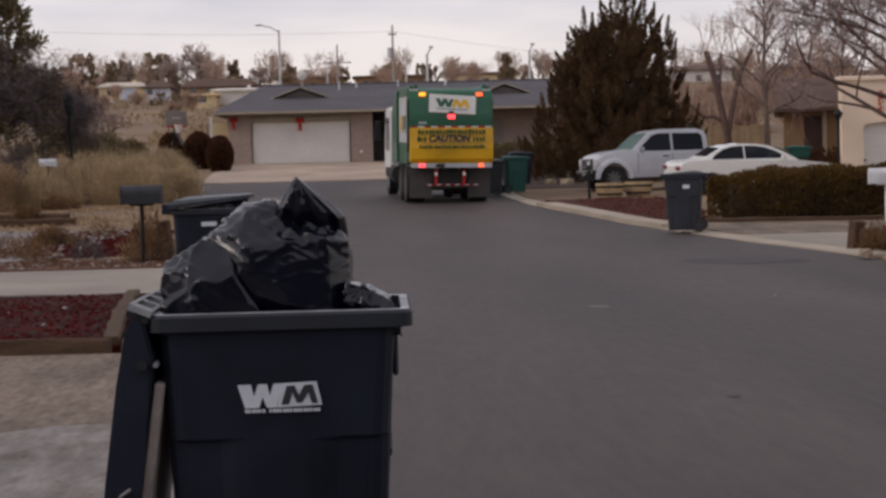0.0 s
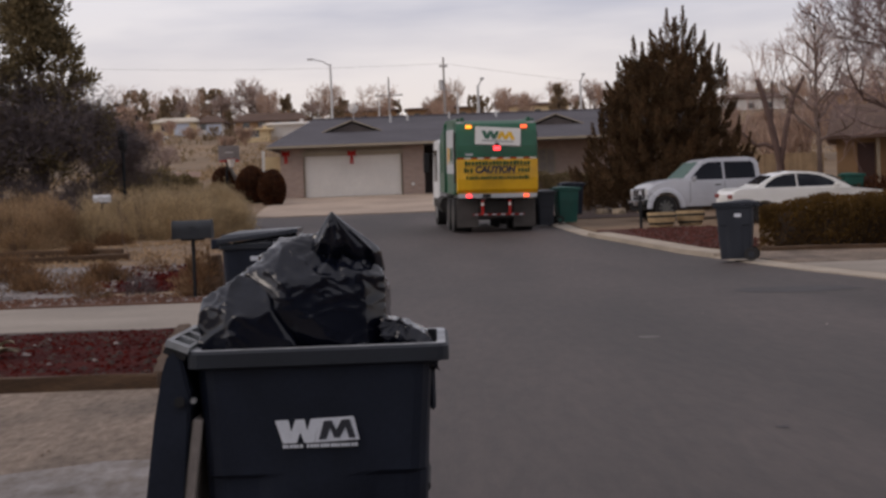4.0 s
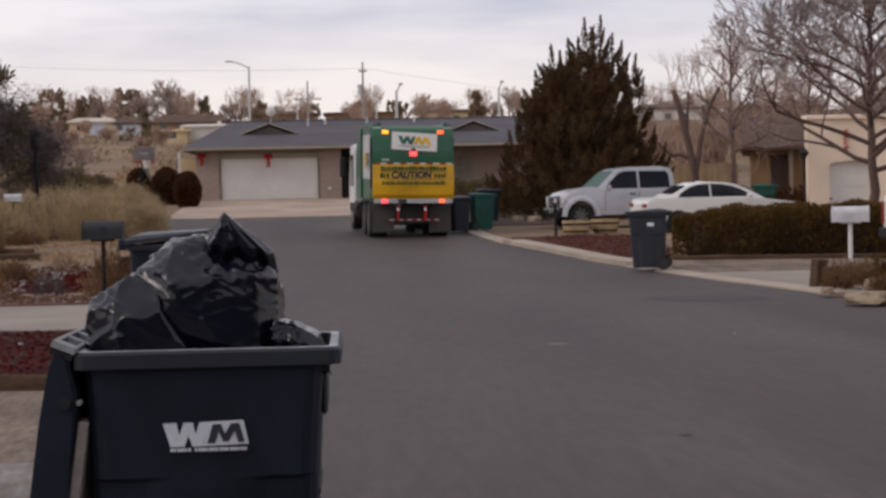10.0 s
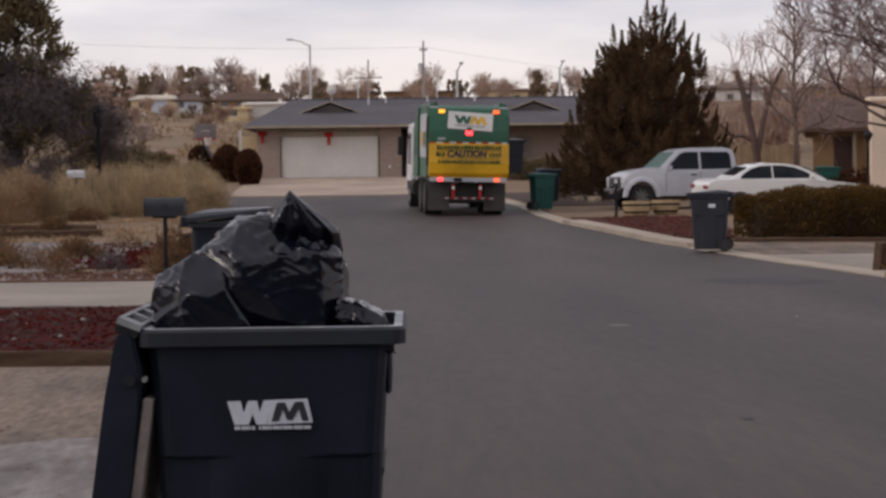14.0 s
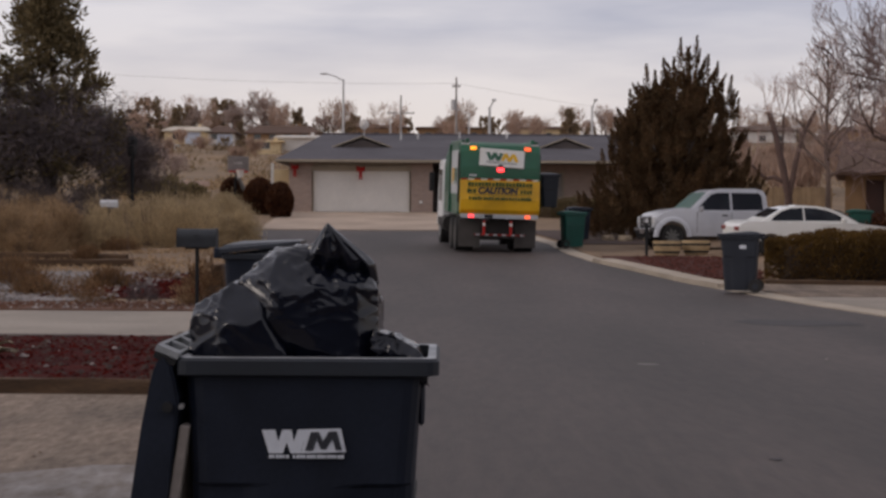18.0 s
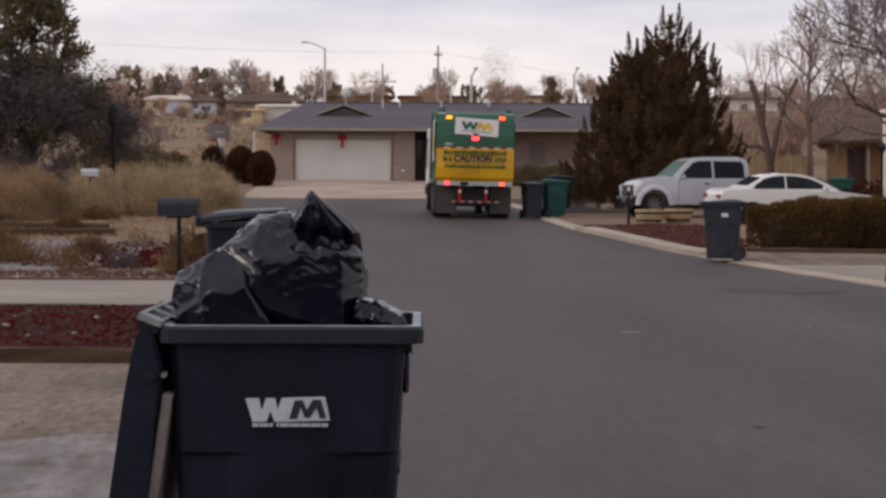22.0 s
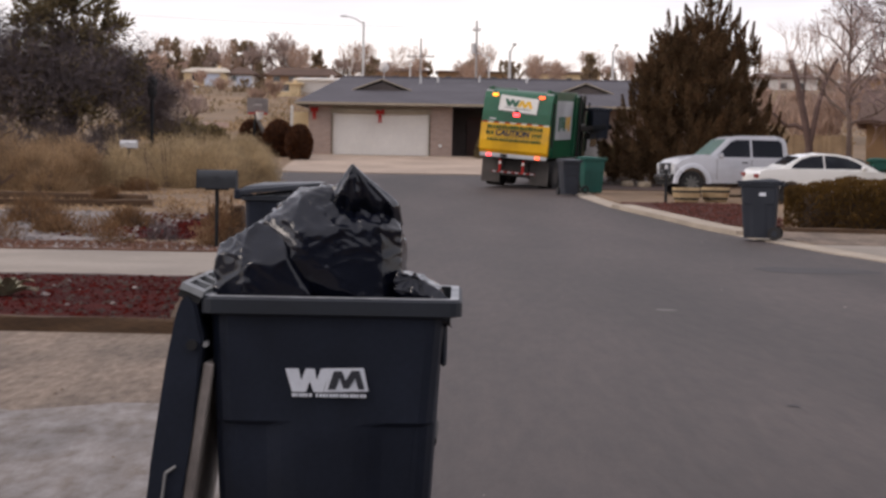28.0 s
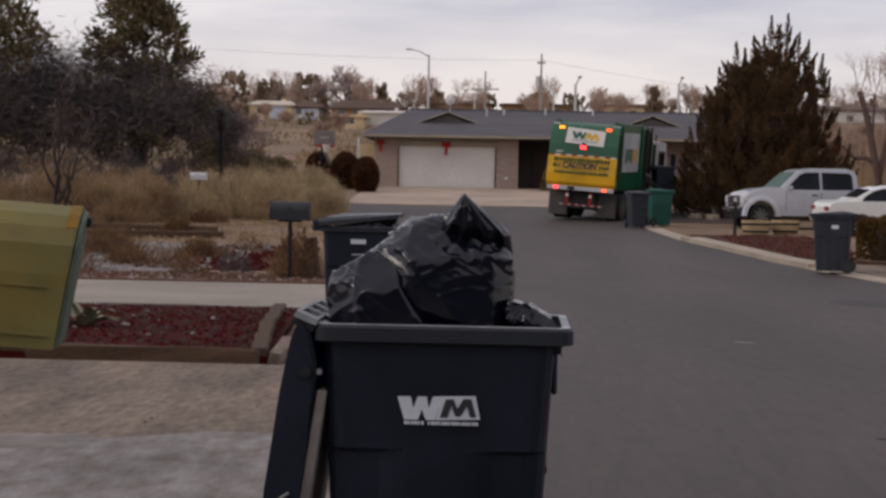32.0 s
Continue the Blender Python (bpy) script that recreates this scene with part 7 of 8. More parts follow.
# dish on the roof
D = thing("satellite_dish", pose(-4.2, 91.7, 6.1), "white satellite dish on a short mast", "satellite dish")
part("mast", tube((0, 0, -0.15), (0, 0, 0.4), 0.025), GALV, D)
part("dish", rings_mesh([[(r * math.cos(a * 0.3142), -0.05 - 0.12 * (1 - r / 0.38), 0.45 + r * math.sin(a * 0.3142)) for a in range(20)] for r in (0.27, 0.2, 0.12, 0.04)], caps=True), FARWHITE, D)
part("feed_arm", tube((0, -0.05, 0.1), (0, -0.45, 0.35), 0.015), GALV, D)
# shrubs before the house
for i, (x, y, r, h) in enumerate(((-8.85, 83.0, 0.76, 1.75), (-7.62, 80.5, 0.62, 1.62), (-10.65, 86.6, 0.62, 1.65))):
    bush(pose(x, y, land(y) + 0.05), "clipped round shrub of dark rusty foliage", 150 + i, r, r, h, REDSHRUB, 8000, 0.17, "round_shrub", "shrub", "round shrubs", slim=0.6, lumps=0.07, inner=0.7, ball=True)
bush(pose(1.35, 84.5, land(84.5) + 0.05), "round grey-green shrub by the porch", 160, 0.75, 0.75, 1.3, PINEGREEN, 2600, 0.12, "round_shrub", "shrub", "round shrubs", slim=0.5, lumps=0.1, inner=0.5)
for i, (x, y) in enumerate(((3.6, 82.5), (5.0, 82.0), (6.3, 81.5), (7.6, 80.5))):
    bush(pose(x, y, land(y) + 0.05), "low grey-green juniper shrub before the house", 165 + i, 1.15, 0.8, 1.0, PINEGREEN, 6000, 0.085, "low_shrub", "shrub", "foundation shrubs", slim=0.5, inner=0.6, lumps=0.15)
for i, (x, y, r) in enumerate(((-18.2, 104.5, 1.2), (-16.6, 104.0, 1.3), (-15.2, 103.2, 1.1), (-19.8, 106, 1.4), (-13.2, 72, 0.9))):
    bush(pose(x, y, land(y) + 0.05), "dark low evergreen shrub", 175 + i, r, r * 0.8, r * 0.9, PINEGREEN, 2200, 0.2, "low_shrub", "shrub", "yard shrubs", slim=0.5, inner=0.5)
tagged(sheet("low_wall", lambda y: -18.3, lambda y: -15.0, 110.0, 110.4, 0.95, PINKSTUCCO), "low pinkish wall across the field", "wall", kind="structure")

# basketball hoop
BH = thing("basketball_hoop", pose(-10.2, 85.6, land(85.6) + 0.03, 0, 0, 25), "portable basketball hoop with a clear backboard", "basketball hoop")
part("base", box(-0.4, 0.4, 0.3, 1.2, -0.02, 0.3, 0.06), BLACKTRIM, BH)
part("pole", tube((0, 0.7, 0.25), (0.0, 0.2, 2.5), 0.06), BLACKMETAL, BH)
bb = part("backboard", box(-0.56, 0.56, 0.0, 0.04, 1.98, 2.78, 0.02), GREYSTONE, BH, "grey backboard")
part("inner_square", box(-0.22, 0.22, -0.012, -0.004, 2.42, 2.45), FARWHITE, bb)
rim = bmesh.new()
for k in range(16):
    a, b = k * 0.3927, (k + 1) * 0.3927
    tube((0.23 * math.cos(a), -0.3 + 0.23 * math.sin(a), 2.1), (0.23 * math.cos(b), -0.3 + 0.23 * math.sin(b), 2.1), 0.012, n=6, bm=rim)
part("rim", rim, REDBOW, BH)
part("brace", tube((-0.45, 0.1, 2.6), (0.55, 0.5, 1.0), 0.07, 0.11, n=8), STEEL, BH, "pale steel brace")
part("rim_plate", box(-0.5, 0.5, -0.03, 0.0, 1.96, 2.05, 0.01), REDBOW, BH)
part("net", rings_mesh([[(r * math.cos(a * 0.5236), -0.3 + r * math.sin(a * 0.5236), z) for a in range(12)] for r, z in ((0.22, 2.09), (0.15, 1.85), (0.11, 1.7))], caps=False), FARWHITE, BH)

# black yard lamp on the left
YL = thing("yard_lamp", pose(-10.86, 60.0, 0.28) @ Matrix.Scale(1.2, 4), "black post lamp with a dark lantern", "lamp post")
part("post", tube((0, 0, -0.1), (0, 0, 2.75), 0.055, 0.05), BLACKMETAL, YL)
part("lantern", rings_mesh([[(r * math.cos(a * 1.047), r * math.sin(a * 1.047), z) for a in range(6)] for r, z in ((0.06, 2.72), (0.13, 2.85), (0.15, 3.25), (0.17, 3.27), (0.02, 3.42))]), BLACKTRIM, YL)

# ---- houses on the right ----
TH = thing("stucco_house", pose(0, 0, 0), "tan stucco house with an arched garage front", "house", "houses on the right")
z0 = land(60) - 0.3
part("wall", box(16.2, 16.95, 60.0, 60.5, z0, 4.15), STUCCO, TH)
part("wall", box(18.5, 19.2, 60.0, 60.5, z0, 4.15), STUCCO, TH)
part("wall", poly_prism([(16.95, 4.15), (16.95, 2.56), (17.1, 2.64), (17.7, 2.69), (18.3, 2.67), (18.5, 2.6), (18.5, 4.15)], "y", 60.0, 60.5), STUCCO, TH)
part("coping", box(16.1, 19.3, 59.9, 60.6, 4.15, 4.32, 0.03), STUCCO, TH)
part("wall", box(19.2, 27, 60.6, 61.0, z0, 3.9), PINKSTUCCO, TH, "pinkish stucco wall")
part("wall", box(17.1, 17.4, 60.5, 63.0, z0, 3.6), STUCCO, TH)
part("flat_roof", box(17.4, 19.4, 60.5, 63.0, 3.6, 3.72), BROWNROOF, TH)
raw("roof", [(19.3, 60.5, 3.92), (27.2, 60.5, 3.92), (27.2, 68.0, 5.6), (20.6, 68.0, 5.5), (27.2, 75.0, 3.92), (20.0, 75.0, 3.92), (19.3, 60.5, 3.78), (27.2, 60.5, 3.78), (27.2, 75.0, 3.78), (20.0, 75.0, 3.78)], [(0, 1, 2, 3), (3, 2, 4, 5), (0, 3, 5), (1, 4, 2), (0, 6, 7, 1), (0, 5, 9, 6), (1, 7, 8, 4), (5, 4, 8, 9), (6, 9, 8, 7)], BROWNROOF, TH, "dark brown pitched roof")
part("wall", box(26.7, 27, 61, 64, z0, 3.7), PINKSTUCCO, TH)
part("beam_end", box(19.25, 20.0, 60.3, 60.6, 2.5, 2.68, 0.02), FASCIA, TH)
g = part("garage_door", box(16.95, 18.5, 60.2, 60.3, z0, 2.62), GARAGEWHITE, TH)
for k in range(4):
    part("door_panel", box(16.99, 18.46, 60.19, 60.205, z0 + 0.4 + k * 0.5, z0 + 0.84 + k * 0.5, 0.004), GARAGEWHITE, g)
R = thing("chilli_ristra", pose(17.55, 59.95, 3.1), "string of dark red dried chillies on the wall", "decoration")
rr = random.Random(5)
bm = bmesh.new()
for k in range(40):
    u = rr.random()
    tube((rr.uniform(-0.07, 0.07), rr.uniform(-0.06, 0.02), u * 0.7), (rr.uniform(-0.12, 0.12), rr.uniform(-0.08, 0.02), u * 0.7 - 0.09), 0.02, 0.006, n=5, bm=bm)
part("chillies", bm, REDBOW, R)
CL = thing("coach_lamp", pose(15.95, 59.6, land(59.6)), "dark coach lamp on a post", "lamp post")
part("post", tube((0, 0, -0.1), (0, 0, 2.1), 0.05), BLACKMETAL, CL)
part("lantern", rings_mesh([[(r * math.cos(a * 1.047), r * math.sin(a * 1.047), z) for a in range(6)] for r, z in ((0.06, 2.1), (0.16, 2.3), (0.18, 2.32), (0.03, 2.5))]), BLACKTRIM, CL)
BHH = thing("brown_house", pose(15.1, 64.2, 0, 0, 0, -13.5) @ pose(-15.1, -64.2, 0), "brown house with a low brown roof behind the trees", "house", "houses on the right")
z1 = land(63.5)
part("wall", box(15.1, 17.2, 64.2, 64.5, z1 - 0.3, 3.32), BROWNWALL, BHH)
part("wall", box(15.1, 15.4, 64.5, 71.8, z1 - 0.3, 3.2), BROWNWALL, BHH)
raw("roof", [(14.75, 63.6, 3.36), (17.3, 63.6, 3.36), (18.2, 68.0, 4.72), (15.0, 68.0, 4.66), (18.2, 72.4, 3.36), (14.75, 72.4, 3.36), (14.75, 63.6, 3.22), (17.3, 63.6, 3.22), (18.2, 72.4, 3.22), (14.75, 72.4, 3.22)], [(0, 1, 2, 3), (3, 2, 4, 5), (0, 3, 5), (1, 4, 2), (0, 6, 7, 1), (0, 5, 9, 6), (1, 7, 8, 4), (5, 4, 8, 9), (6, 9, 8, 7)], BROWNROOF, BHH, "weathered brown shingle roof")
part("doorway", box(15.86, 16.5, 64.15, 64.2, z1, 3.05), DARKWOOD, BHH)
part("porch_post", box(16.55, 16.68, 63.9, 64.02, z1 - 0.2, 3.25), FASCIA, BHH)
bin_thing(pose(14.9, 61.0, land(61.0) + 0.07), BINGREEN, "green wheeled bin beside the stucco house", "kerbside bins", sticker=False)
FN = thing("wooden_fence", pose(0, 0, 0), "tan board fence behind the trees", "fence")
for k in range(52):
    x0 = 11.8 + k * 0.115
    part("board", box(x0, x0 + 0.105, 78.0 + 0.004 * (k % 3), 78.02 + 0.004 * (k % 3), land(78) - 0.1, land(78) + 1.65 + 0.03 * ((k * 7) % 3)), TANFENCE, FN)
for z in (0.4, 1.3):
    part("rail", box(11.7, 17.9, 78.03, 78.08, land(78) + z, land(78) + z + 0.09), TANFENCE, FN)
bush(pose(16.2, 60.8, land(60.8) + 0.05), "dark low shrub beside the stucco house", 180, 2.0, 0.7, 0.95, REDSHRUB, 3000, 0.15, "low_shrub", "shrub", "yard shrubs", slim=0.5, inner=0.5)
for i, (x, y, r) in enumerate(((6.4, 59.8, 0.5), (5.9, 60.6, 0.45), (7.3, 60.2, 0.5))):
    rock(pose(x, y, land(y) + 0.1, 0, 0, 40 * i), "pale rock under the juniper", r * 0.6, r * 0.45, r * 0.5, 20 + i, TANROCK)


# ---- the hillside behind: houses, trees, poles ----
def far_house(x, y, w, d, h, wall, roof, label, rise=1.2, windows=3, garage=False, rz=0):
    t = thing("far_house", pose(x, y, land(y) - 0.2, 0, 0, rz), label, "house", "hillside houses")
    part("wall", box(-w / 2, w / 2, 0, d, -0.8, h), wall, t)
    o = 0.5
    rv = [(-w / 2 - o, -o, h), (w / 2 + o, -o, h), (w / 2 + o, d + o, h), (-w / 2 - o, d + o, h), (-w / 2 + rise, d / 2, h + rise), (w / 2 - rise, d / 2, h + rise)]
    r = raw("roof", rv + [(a, b, c - 0.25) for a, b, c in rv[:4]], [(0, 1, 5, 4), (1, 2, 5), (2, 3, 4, 5), (3, 0, 4), (6, 7, 1, 0), (7, 8, 2, 1), (8, 9, 3, 2), (9, 6, 0, 3), (6, 9, 8, 7)], roof, t)
    part("chimney", box(w * 0.2, w * 0.2 + 0.5, d * 0.5, d * 0.5 + 0.5, h + rise * 0.5, h + rise + 0.4), wall, r)
    for k in range(windows):
        cx = -w / 2 + w * (k + 0.7) / (windows + 0.6)
        if garage and k == windows - 1:
            part("garage_door", box(cx - 1.35, cx + 1.35, -0.06, 0.0, -0.4, h - 0.35), BLUEWHITE, t)
        else:
            wn_ = part("window", box(cx - 0.6, cx + 0.6, -0.05, 0.0, 0.9, min(2.0, h - 0.3)), GLASS, t)
            part("frame", box(cx - 0.68, cx + 0.68, -0.09, -0.05, 0.82, 0.9), FARWHITE, wn_)
    return t


PALEROOF = mat("pale_gravel_roof", (0.62, 0.56, 0.48), (0.52, 0.47, 0.40), rough=1, scale=2, big=0.3, stain=0.15)
BLUEWHITE = mat("bluish_white_door", (0.60, 0.64, 0.72), (0.54, 0.58, 0.66), rough=0.8, scale=2, big=0.4, stain=0.1)
far_house(-44.9, 300, 7.6, 8, 2.5, CREAM, PALEROOF, "cream house with a low pale roof and a bluish garage door", 0.85, 2, True)
far_house(-38.9, 300.5, 4.6, 8, 2.2, FARWHITE, BROWNROOF, "small pale house with a brown hipped roof", 1.35, 2, True)
far_house(-28.4, 303, 12.6, 8, 2.1, BROWNWALL, BROWNROOF, "long low house with a red-brown roof", 1.5, 4)
far_house(-25.3, 247, 3.6, 5, 2.1, CREAM, CREAM, "cream block shed behind the brick house", 0.15, 1)
far_house(-20.8, 250, 6.6, 6, 2.6, FARWHITE, FARWHITE, "white-walled building behind the brick house", 0.3, 0)
far_house(-41.0, 254, 2.3, 2, 1.25, FARWHITE, FARWHITE, "small white shed on the field", 0.1, 0)
far_house(-58.5, 335, 5.0, 8, 2.6, FARWHITE, PALEROOF, "pale house with a flat roof among trees", 0.5, 2)
far_house(-52.5, 345, 5.0, 8, 2.6, CREAM, PALEROOF, "cream house half hidden by trees", 0.5, 2)
far_house(-47.0, 350, 4.0, 7, 2.6, FARWHITE, FARWHITE, "white house on the ridge among trees", 0.5, 1)
far_house(2, 345, 14, 9, 3.0, BROWNWALL, BROWNROOF, "brown adobe house on the ridge", 0.4, 4)
far_house(22, 350, 12, 9, 3.0, CREAM, BROWNROOF, "tan house on the ridge", 0.6, 3)
far_house(-13, 340, 12, 9, 3.0, BROWNWALL, BROWNROOF, "brown house on the ridge", 0.8, 3)
far_house(60, 320, 12, 9, 3.0, FARWHITE, BROWNROOF, "white house among the trees", 1.0, 3)
far_house(85, 330, 14, 9, 3.0, BROWNWALL, BROWNROOF, "brown house among the trees", 1.0, 3)

rng = random.Random(77)
greens, bares = [], []
for k in range(4):
    t = thing("far_evergreen", pose(0, -200 - 10 * k, -30), "evergreen tree on the hillside, distance haze in its colour", "tree", "hillside evergreens")
    rr = random.Random(200 + k)
    pl = []
    conical = k % 2
    for _ in range(70):
        z = rr.uniform(0.3, 5.4)
        wide = (2.1 * (1 - z / 6.4) if conical else 2.4 * math.sqrt(max(0, 1 - ((z - 2.6) / 3.2) ** 2)))
        a = rr.uniform(0, 6.283)
        r = wide * math.sqrt(rr.random())
        pl.append(((r * math.cos(a), r * math.sin(a), z), (0.4 * math.cos(a), 0.4 * math.sin(a), 1), rr.uniform(0.6, 1.1), 0.45))
    c, w = plume_crown(pl, 34, rr, 0.4)
    leaf_mesh("crown", c, w, 0.46, HAZEGREEN, t, 0.6, 300 + k)
    limbs_mesh("trunk", [(Vector((0, 0, -0.6)), Vector((0, 0, 4.0)), 0.2, 0.08, 5)], DARKBARK, t, 6)
    greens.append(t)
for k in range(3):
    rr = random.Random(230 + k)
    t = thing("far_bare_tree", pose(20, -200 - 10 * k, -30), "bare winter tree on the hillside", "tree", "hillside bare trees")
    pieces = []
    for j in range(5):
        a = rr.uniform(0, 6.283)
        limb_tree((0, 0, 1.2), (math.cos(a) * 0.6, math.sin(a) * 0.6, 0.9), 2.0, 0.10, 3, rr, pieces, 0.6, 0.15)
    limbs_mesh("trunk", [(Vector((0, 0, -0.6)), Vector((0, 0, 1.3)), 0.2, 0.15, 5)], BARK, t, 6)
    limbs_mesh("branching", [q for q in pieces if q[4] >= 2], BARK, t, 4)
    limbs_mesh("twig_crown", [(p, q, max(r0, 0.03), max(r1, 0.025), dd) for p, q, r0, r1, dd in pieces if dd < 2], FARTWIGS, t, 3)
    bares.append(t)
spots = []
for k in range(60):
    y = rng.uniform(340, 400)
    x = rng.uniform(-0.31, 0.36) * y
    spots.append((x, y, rng.uniform(0.6, 1.05), rng.random() < 0.22))
for k in range(26):
    y = rng.uniform(125, 280)
    spots.append((rng.uniform(-0.33, -0.04) * y, y, rng.uniform(0.25, 0.55), rng.random() < 0.4))
for x, y, s, g in [(-56.7, 330, 1.5, 2), (-60.5, 328, 1.1, 2), (-53.0, 342, 1.15, 3), (-49.6, 332, 1.25, 2), (-47.6, 330, 1.2, 0), (-42.3, 330, 1.5, 2), (-39.6, 328, 1.35, 0), (-38.0, 322, 0.75, 3), (-34.7, 332, 1.75, 0), (-31.5, 330, 1.1, 0),
                   (-27.8, 330, 1.15, 3), (-23.0, 332, 1.0, 0), (-18.2, 330, 0.75, 2), (-8, 372, 0.9, 2), (9.5, 330, 0.9, 2), (24, 325, 1.2, 3), (31, 330, 1.2, 0), (1, 365, 1.0, 0), (16, 360, 0.9, 0), (-16, 360, 0.9, 0), (-33.2, 262, 0.45, 2), (-30.5, 258, 0.4, 2), (-27.5, 250, 0.35, 2)] + spots:
    src = (greens if g else bares)
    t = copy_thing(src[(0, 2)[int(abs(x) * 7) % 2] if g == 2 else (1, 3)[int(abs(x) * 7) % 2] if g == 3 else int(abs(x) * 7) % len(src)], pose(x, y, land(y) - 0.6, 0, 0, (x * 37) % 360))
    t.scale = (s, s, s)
for ob in greens + bares:
    for o in list(ob.children_recursive) + [ob]:
        bpy.data.objects.remove(o, do_unlink=True)

# low scrub on the field
def scrub(name, n, y0, y1, material, label, seed, small=0.25, large=0.8):
    rr = random.Random(seed)
    c, w, sz = [], [], []
    while len(sz) < n * 26:
        y = rr.uniform(y0, y1)
        x = rr.uniform(-0.33, 0.38) * y
        if noise.noise(Vector((x * 0.05, y * 0.03, seed))) < -0.15:
            continue
        s = rr.uniform(small, large)
        for j in range(26):
            c.append((x + rr.gauss(0, s * 0.6), y + rr.gauss(0, s * 0.5), land(y) + rr.uniform(0, 0.9) * s))
            w.append((rr.gauss(0, 0.8), rr.gauss(0, 0.8), 1))
            sz.append(s * 0.42)
    tagged(leaf_mesh(name, c, w, np.array(sz), material, None, 0.3, seed), label, "scrub", kind="stuff")


FIELDBRUSH = mat("field_brush", (0.40, 0.29, 0.185), (0.29, 0.205, 0.13), rough=1, scale=4, big=0.1, island=0.4, through_light=0.4)
DARKBRUSH = mat("dark_field_brush", (0.25, 0.185, 0.115), (0.18, 0.135, 0.085), rough=1, scale=4, big=0.1, island=0.4, through_light=0.4)
scrub("field_scrub", 2600, 96, 310, FIELDBRUSH, "dry tan scrub scattered over the hillside", 9)
scrub("dark_scrub", 420, 110, 310, DARKBRUSH, "dark olive scrub on the hillside", 19, 0.4, 1.3)


def wood(name, spots, material, label, seed):
    """Far crowns of fine upright twigs: (x, y, height, half width)."""
    rr = random.Random(seed)
    c, w = [], []
    for x, y, h, r in spots:
        z0 = land(y) - 0.5
        limbs = [(rr.uniform(0, 6.283), rr.uniform(0.2, 1.0)) for _ in range(9)]
        for k in range(420):
            a, q = limbs[k % 9]
            u = rr.random() ** 0.6
            rad = r * q * u ** 0.8
            c.append((x + rad * math.cos(a) + rr.gauss(0, 0.14 * r), y + rad * math.sin(a) + rr.gauss(0, 0.14 * r), z0 + h * (0.25 + 0.75 * u * (1.05 - 0.25 * q)) + rr.gauss(0, 0.05 * h)))
            w.append((0.6 * q * math.cos(a) + rr.gauss(0, 0.3), rr.gauss(0, 0.3), 1))
    tagged(leaf_mesh(name, c, w, 0.95, material, None, 0.11, seed), label, "trees", kind="stuff")


rr = random.Random(5)
belt = []
for k in range(120):
    y = rr.uniform(300, 400)
    belt.append((rr.uniform(-0.33, 0.37) * y, y, rr.uniform(4.5, 9.5), rr.uniform(1.8, 3.6)))
for k in range(26):
    y = rr.uniform(180, 300)
    belt.append((rr.uniform(-0.33, -0.06) * y, y, rr.uniform(1.8, 3.6), rr.uniform(1.0, 2.0)))
# twig colour of the far belt, with distance haze mixed in
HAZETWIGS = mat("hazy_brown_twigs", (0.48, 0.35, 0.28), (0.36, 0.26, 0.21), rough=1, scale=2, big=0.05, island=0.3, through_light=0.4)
for k in range(60):
    y = rr.uniform(105, 260)
    lie = rr.uniform(0.115, 0.37)
    belt.append((lie * y, y, rr.uniform(2.4, 5.0) * (0.6 if lie < 0.215 else 1.0), rr.uniform(1.2, 2.4)))
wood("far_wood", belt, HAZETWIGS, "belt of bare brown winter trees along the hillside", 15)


def street_light(x, y, z_top, label, arm=-1.7, reach=5.0, head=True):
    t = thing("street_light", pose(x, y, land(y)), label, "street light", "street lights")
    h = z_top - land(y)
    part("pole", tube((0, 0, -0.3), (0, 0, h), 0.13, 0.08), GALV, t)
    a = tube((0, 0, h - 0.15), (arm * 0.5, 0, h + 0.25), 0.05)
    tube((arm * 0.5, 0, h + 0.25), (arm, 0, h + 0.42), 0.045, bm=a)
    part("arm", a, GALV, t)
    hl = 0.5 if abs(arm) > 1 else 0.22
    part("lamp_head", box(arm - hl, arm + 0.08, -0.14, 0.14, h + 0.36, h + 0.50, 0.05), GALV, t)
    return t


street_light(-8.13, 140, 12.9, "tall street light with one arm, behind the house", -1.4)
street_light(3.0, 110, 8.75, "short street light behind the house", 0.35)
street_light(10.45, 120, 9.5, "dark street light behind the house", 0.3)
street_light(2.9, 190, 13.3, "distant grey street light on the hillside", -1.2)
street_light(-6.1, 200, 13.2, "distant grey street light on the hillside", 0.5)


def power_pole(x, y, z_top, label, bars=((0.6, 1.4),)):
    t = thing("power_pole", pose(x, y, land(y)), label, "power pole", "power poles")
    h = z_top - land(y)
    part("pole", tube((0, 0, -0.3), (0, 0, h), 0.15, 0.09), POLEWOOD, t)
    for d, wd in bars:
        cb = part("crossarm", box(-wd, wd, -0.06, 0.06, h - d - 0.07, h - d + 0.07, 0.01), POLEWOOD, t)
        for s in (-0.9, -0.5, 0.5, 0.9):
            part("insulator", tube((s * wd, 0, h - d + 0.07), (s * wd, 0, h - d + 0.22), 0.04), GALV, cb)
    return t


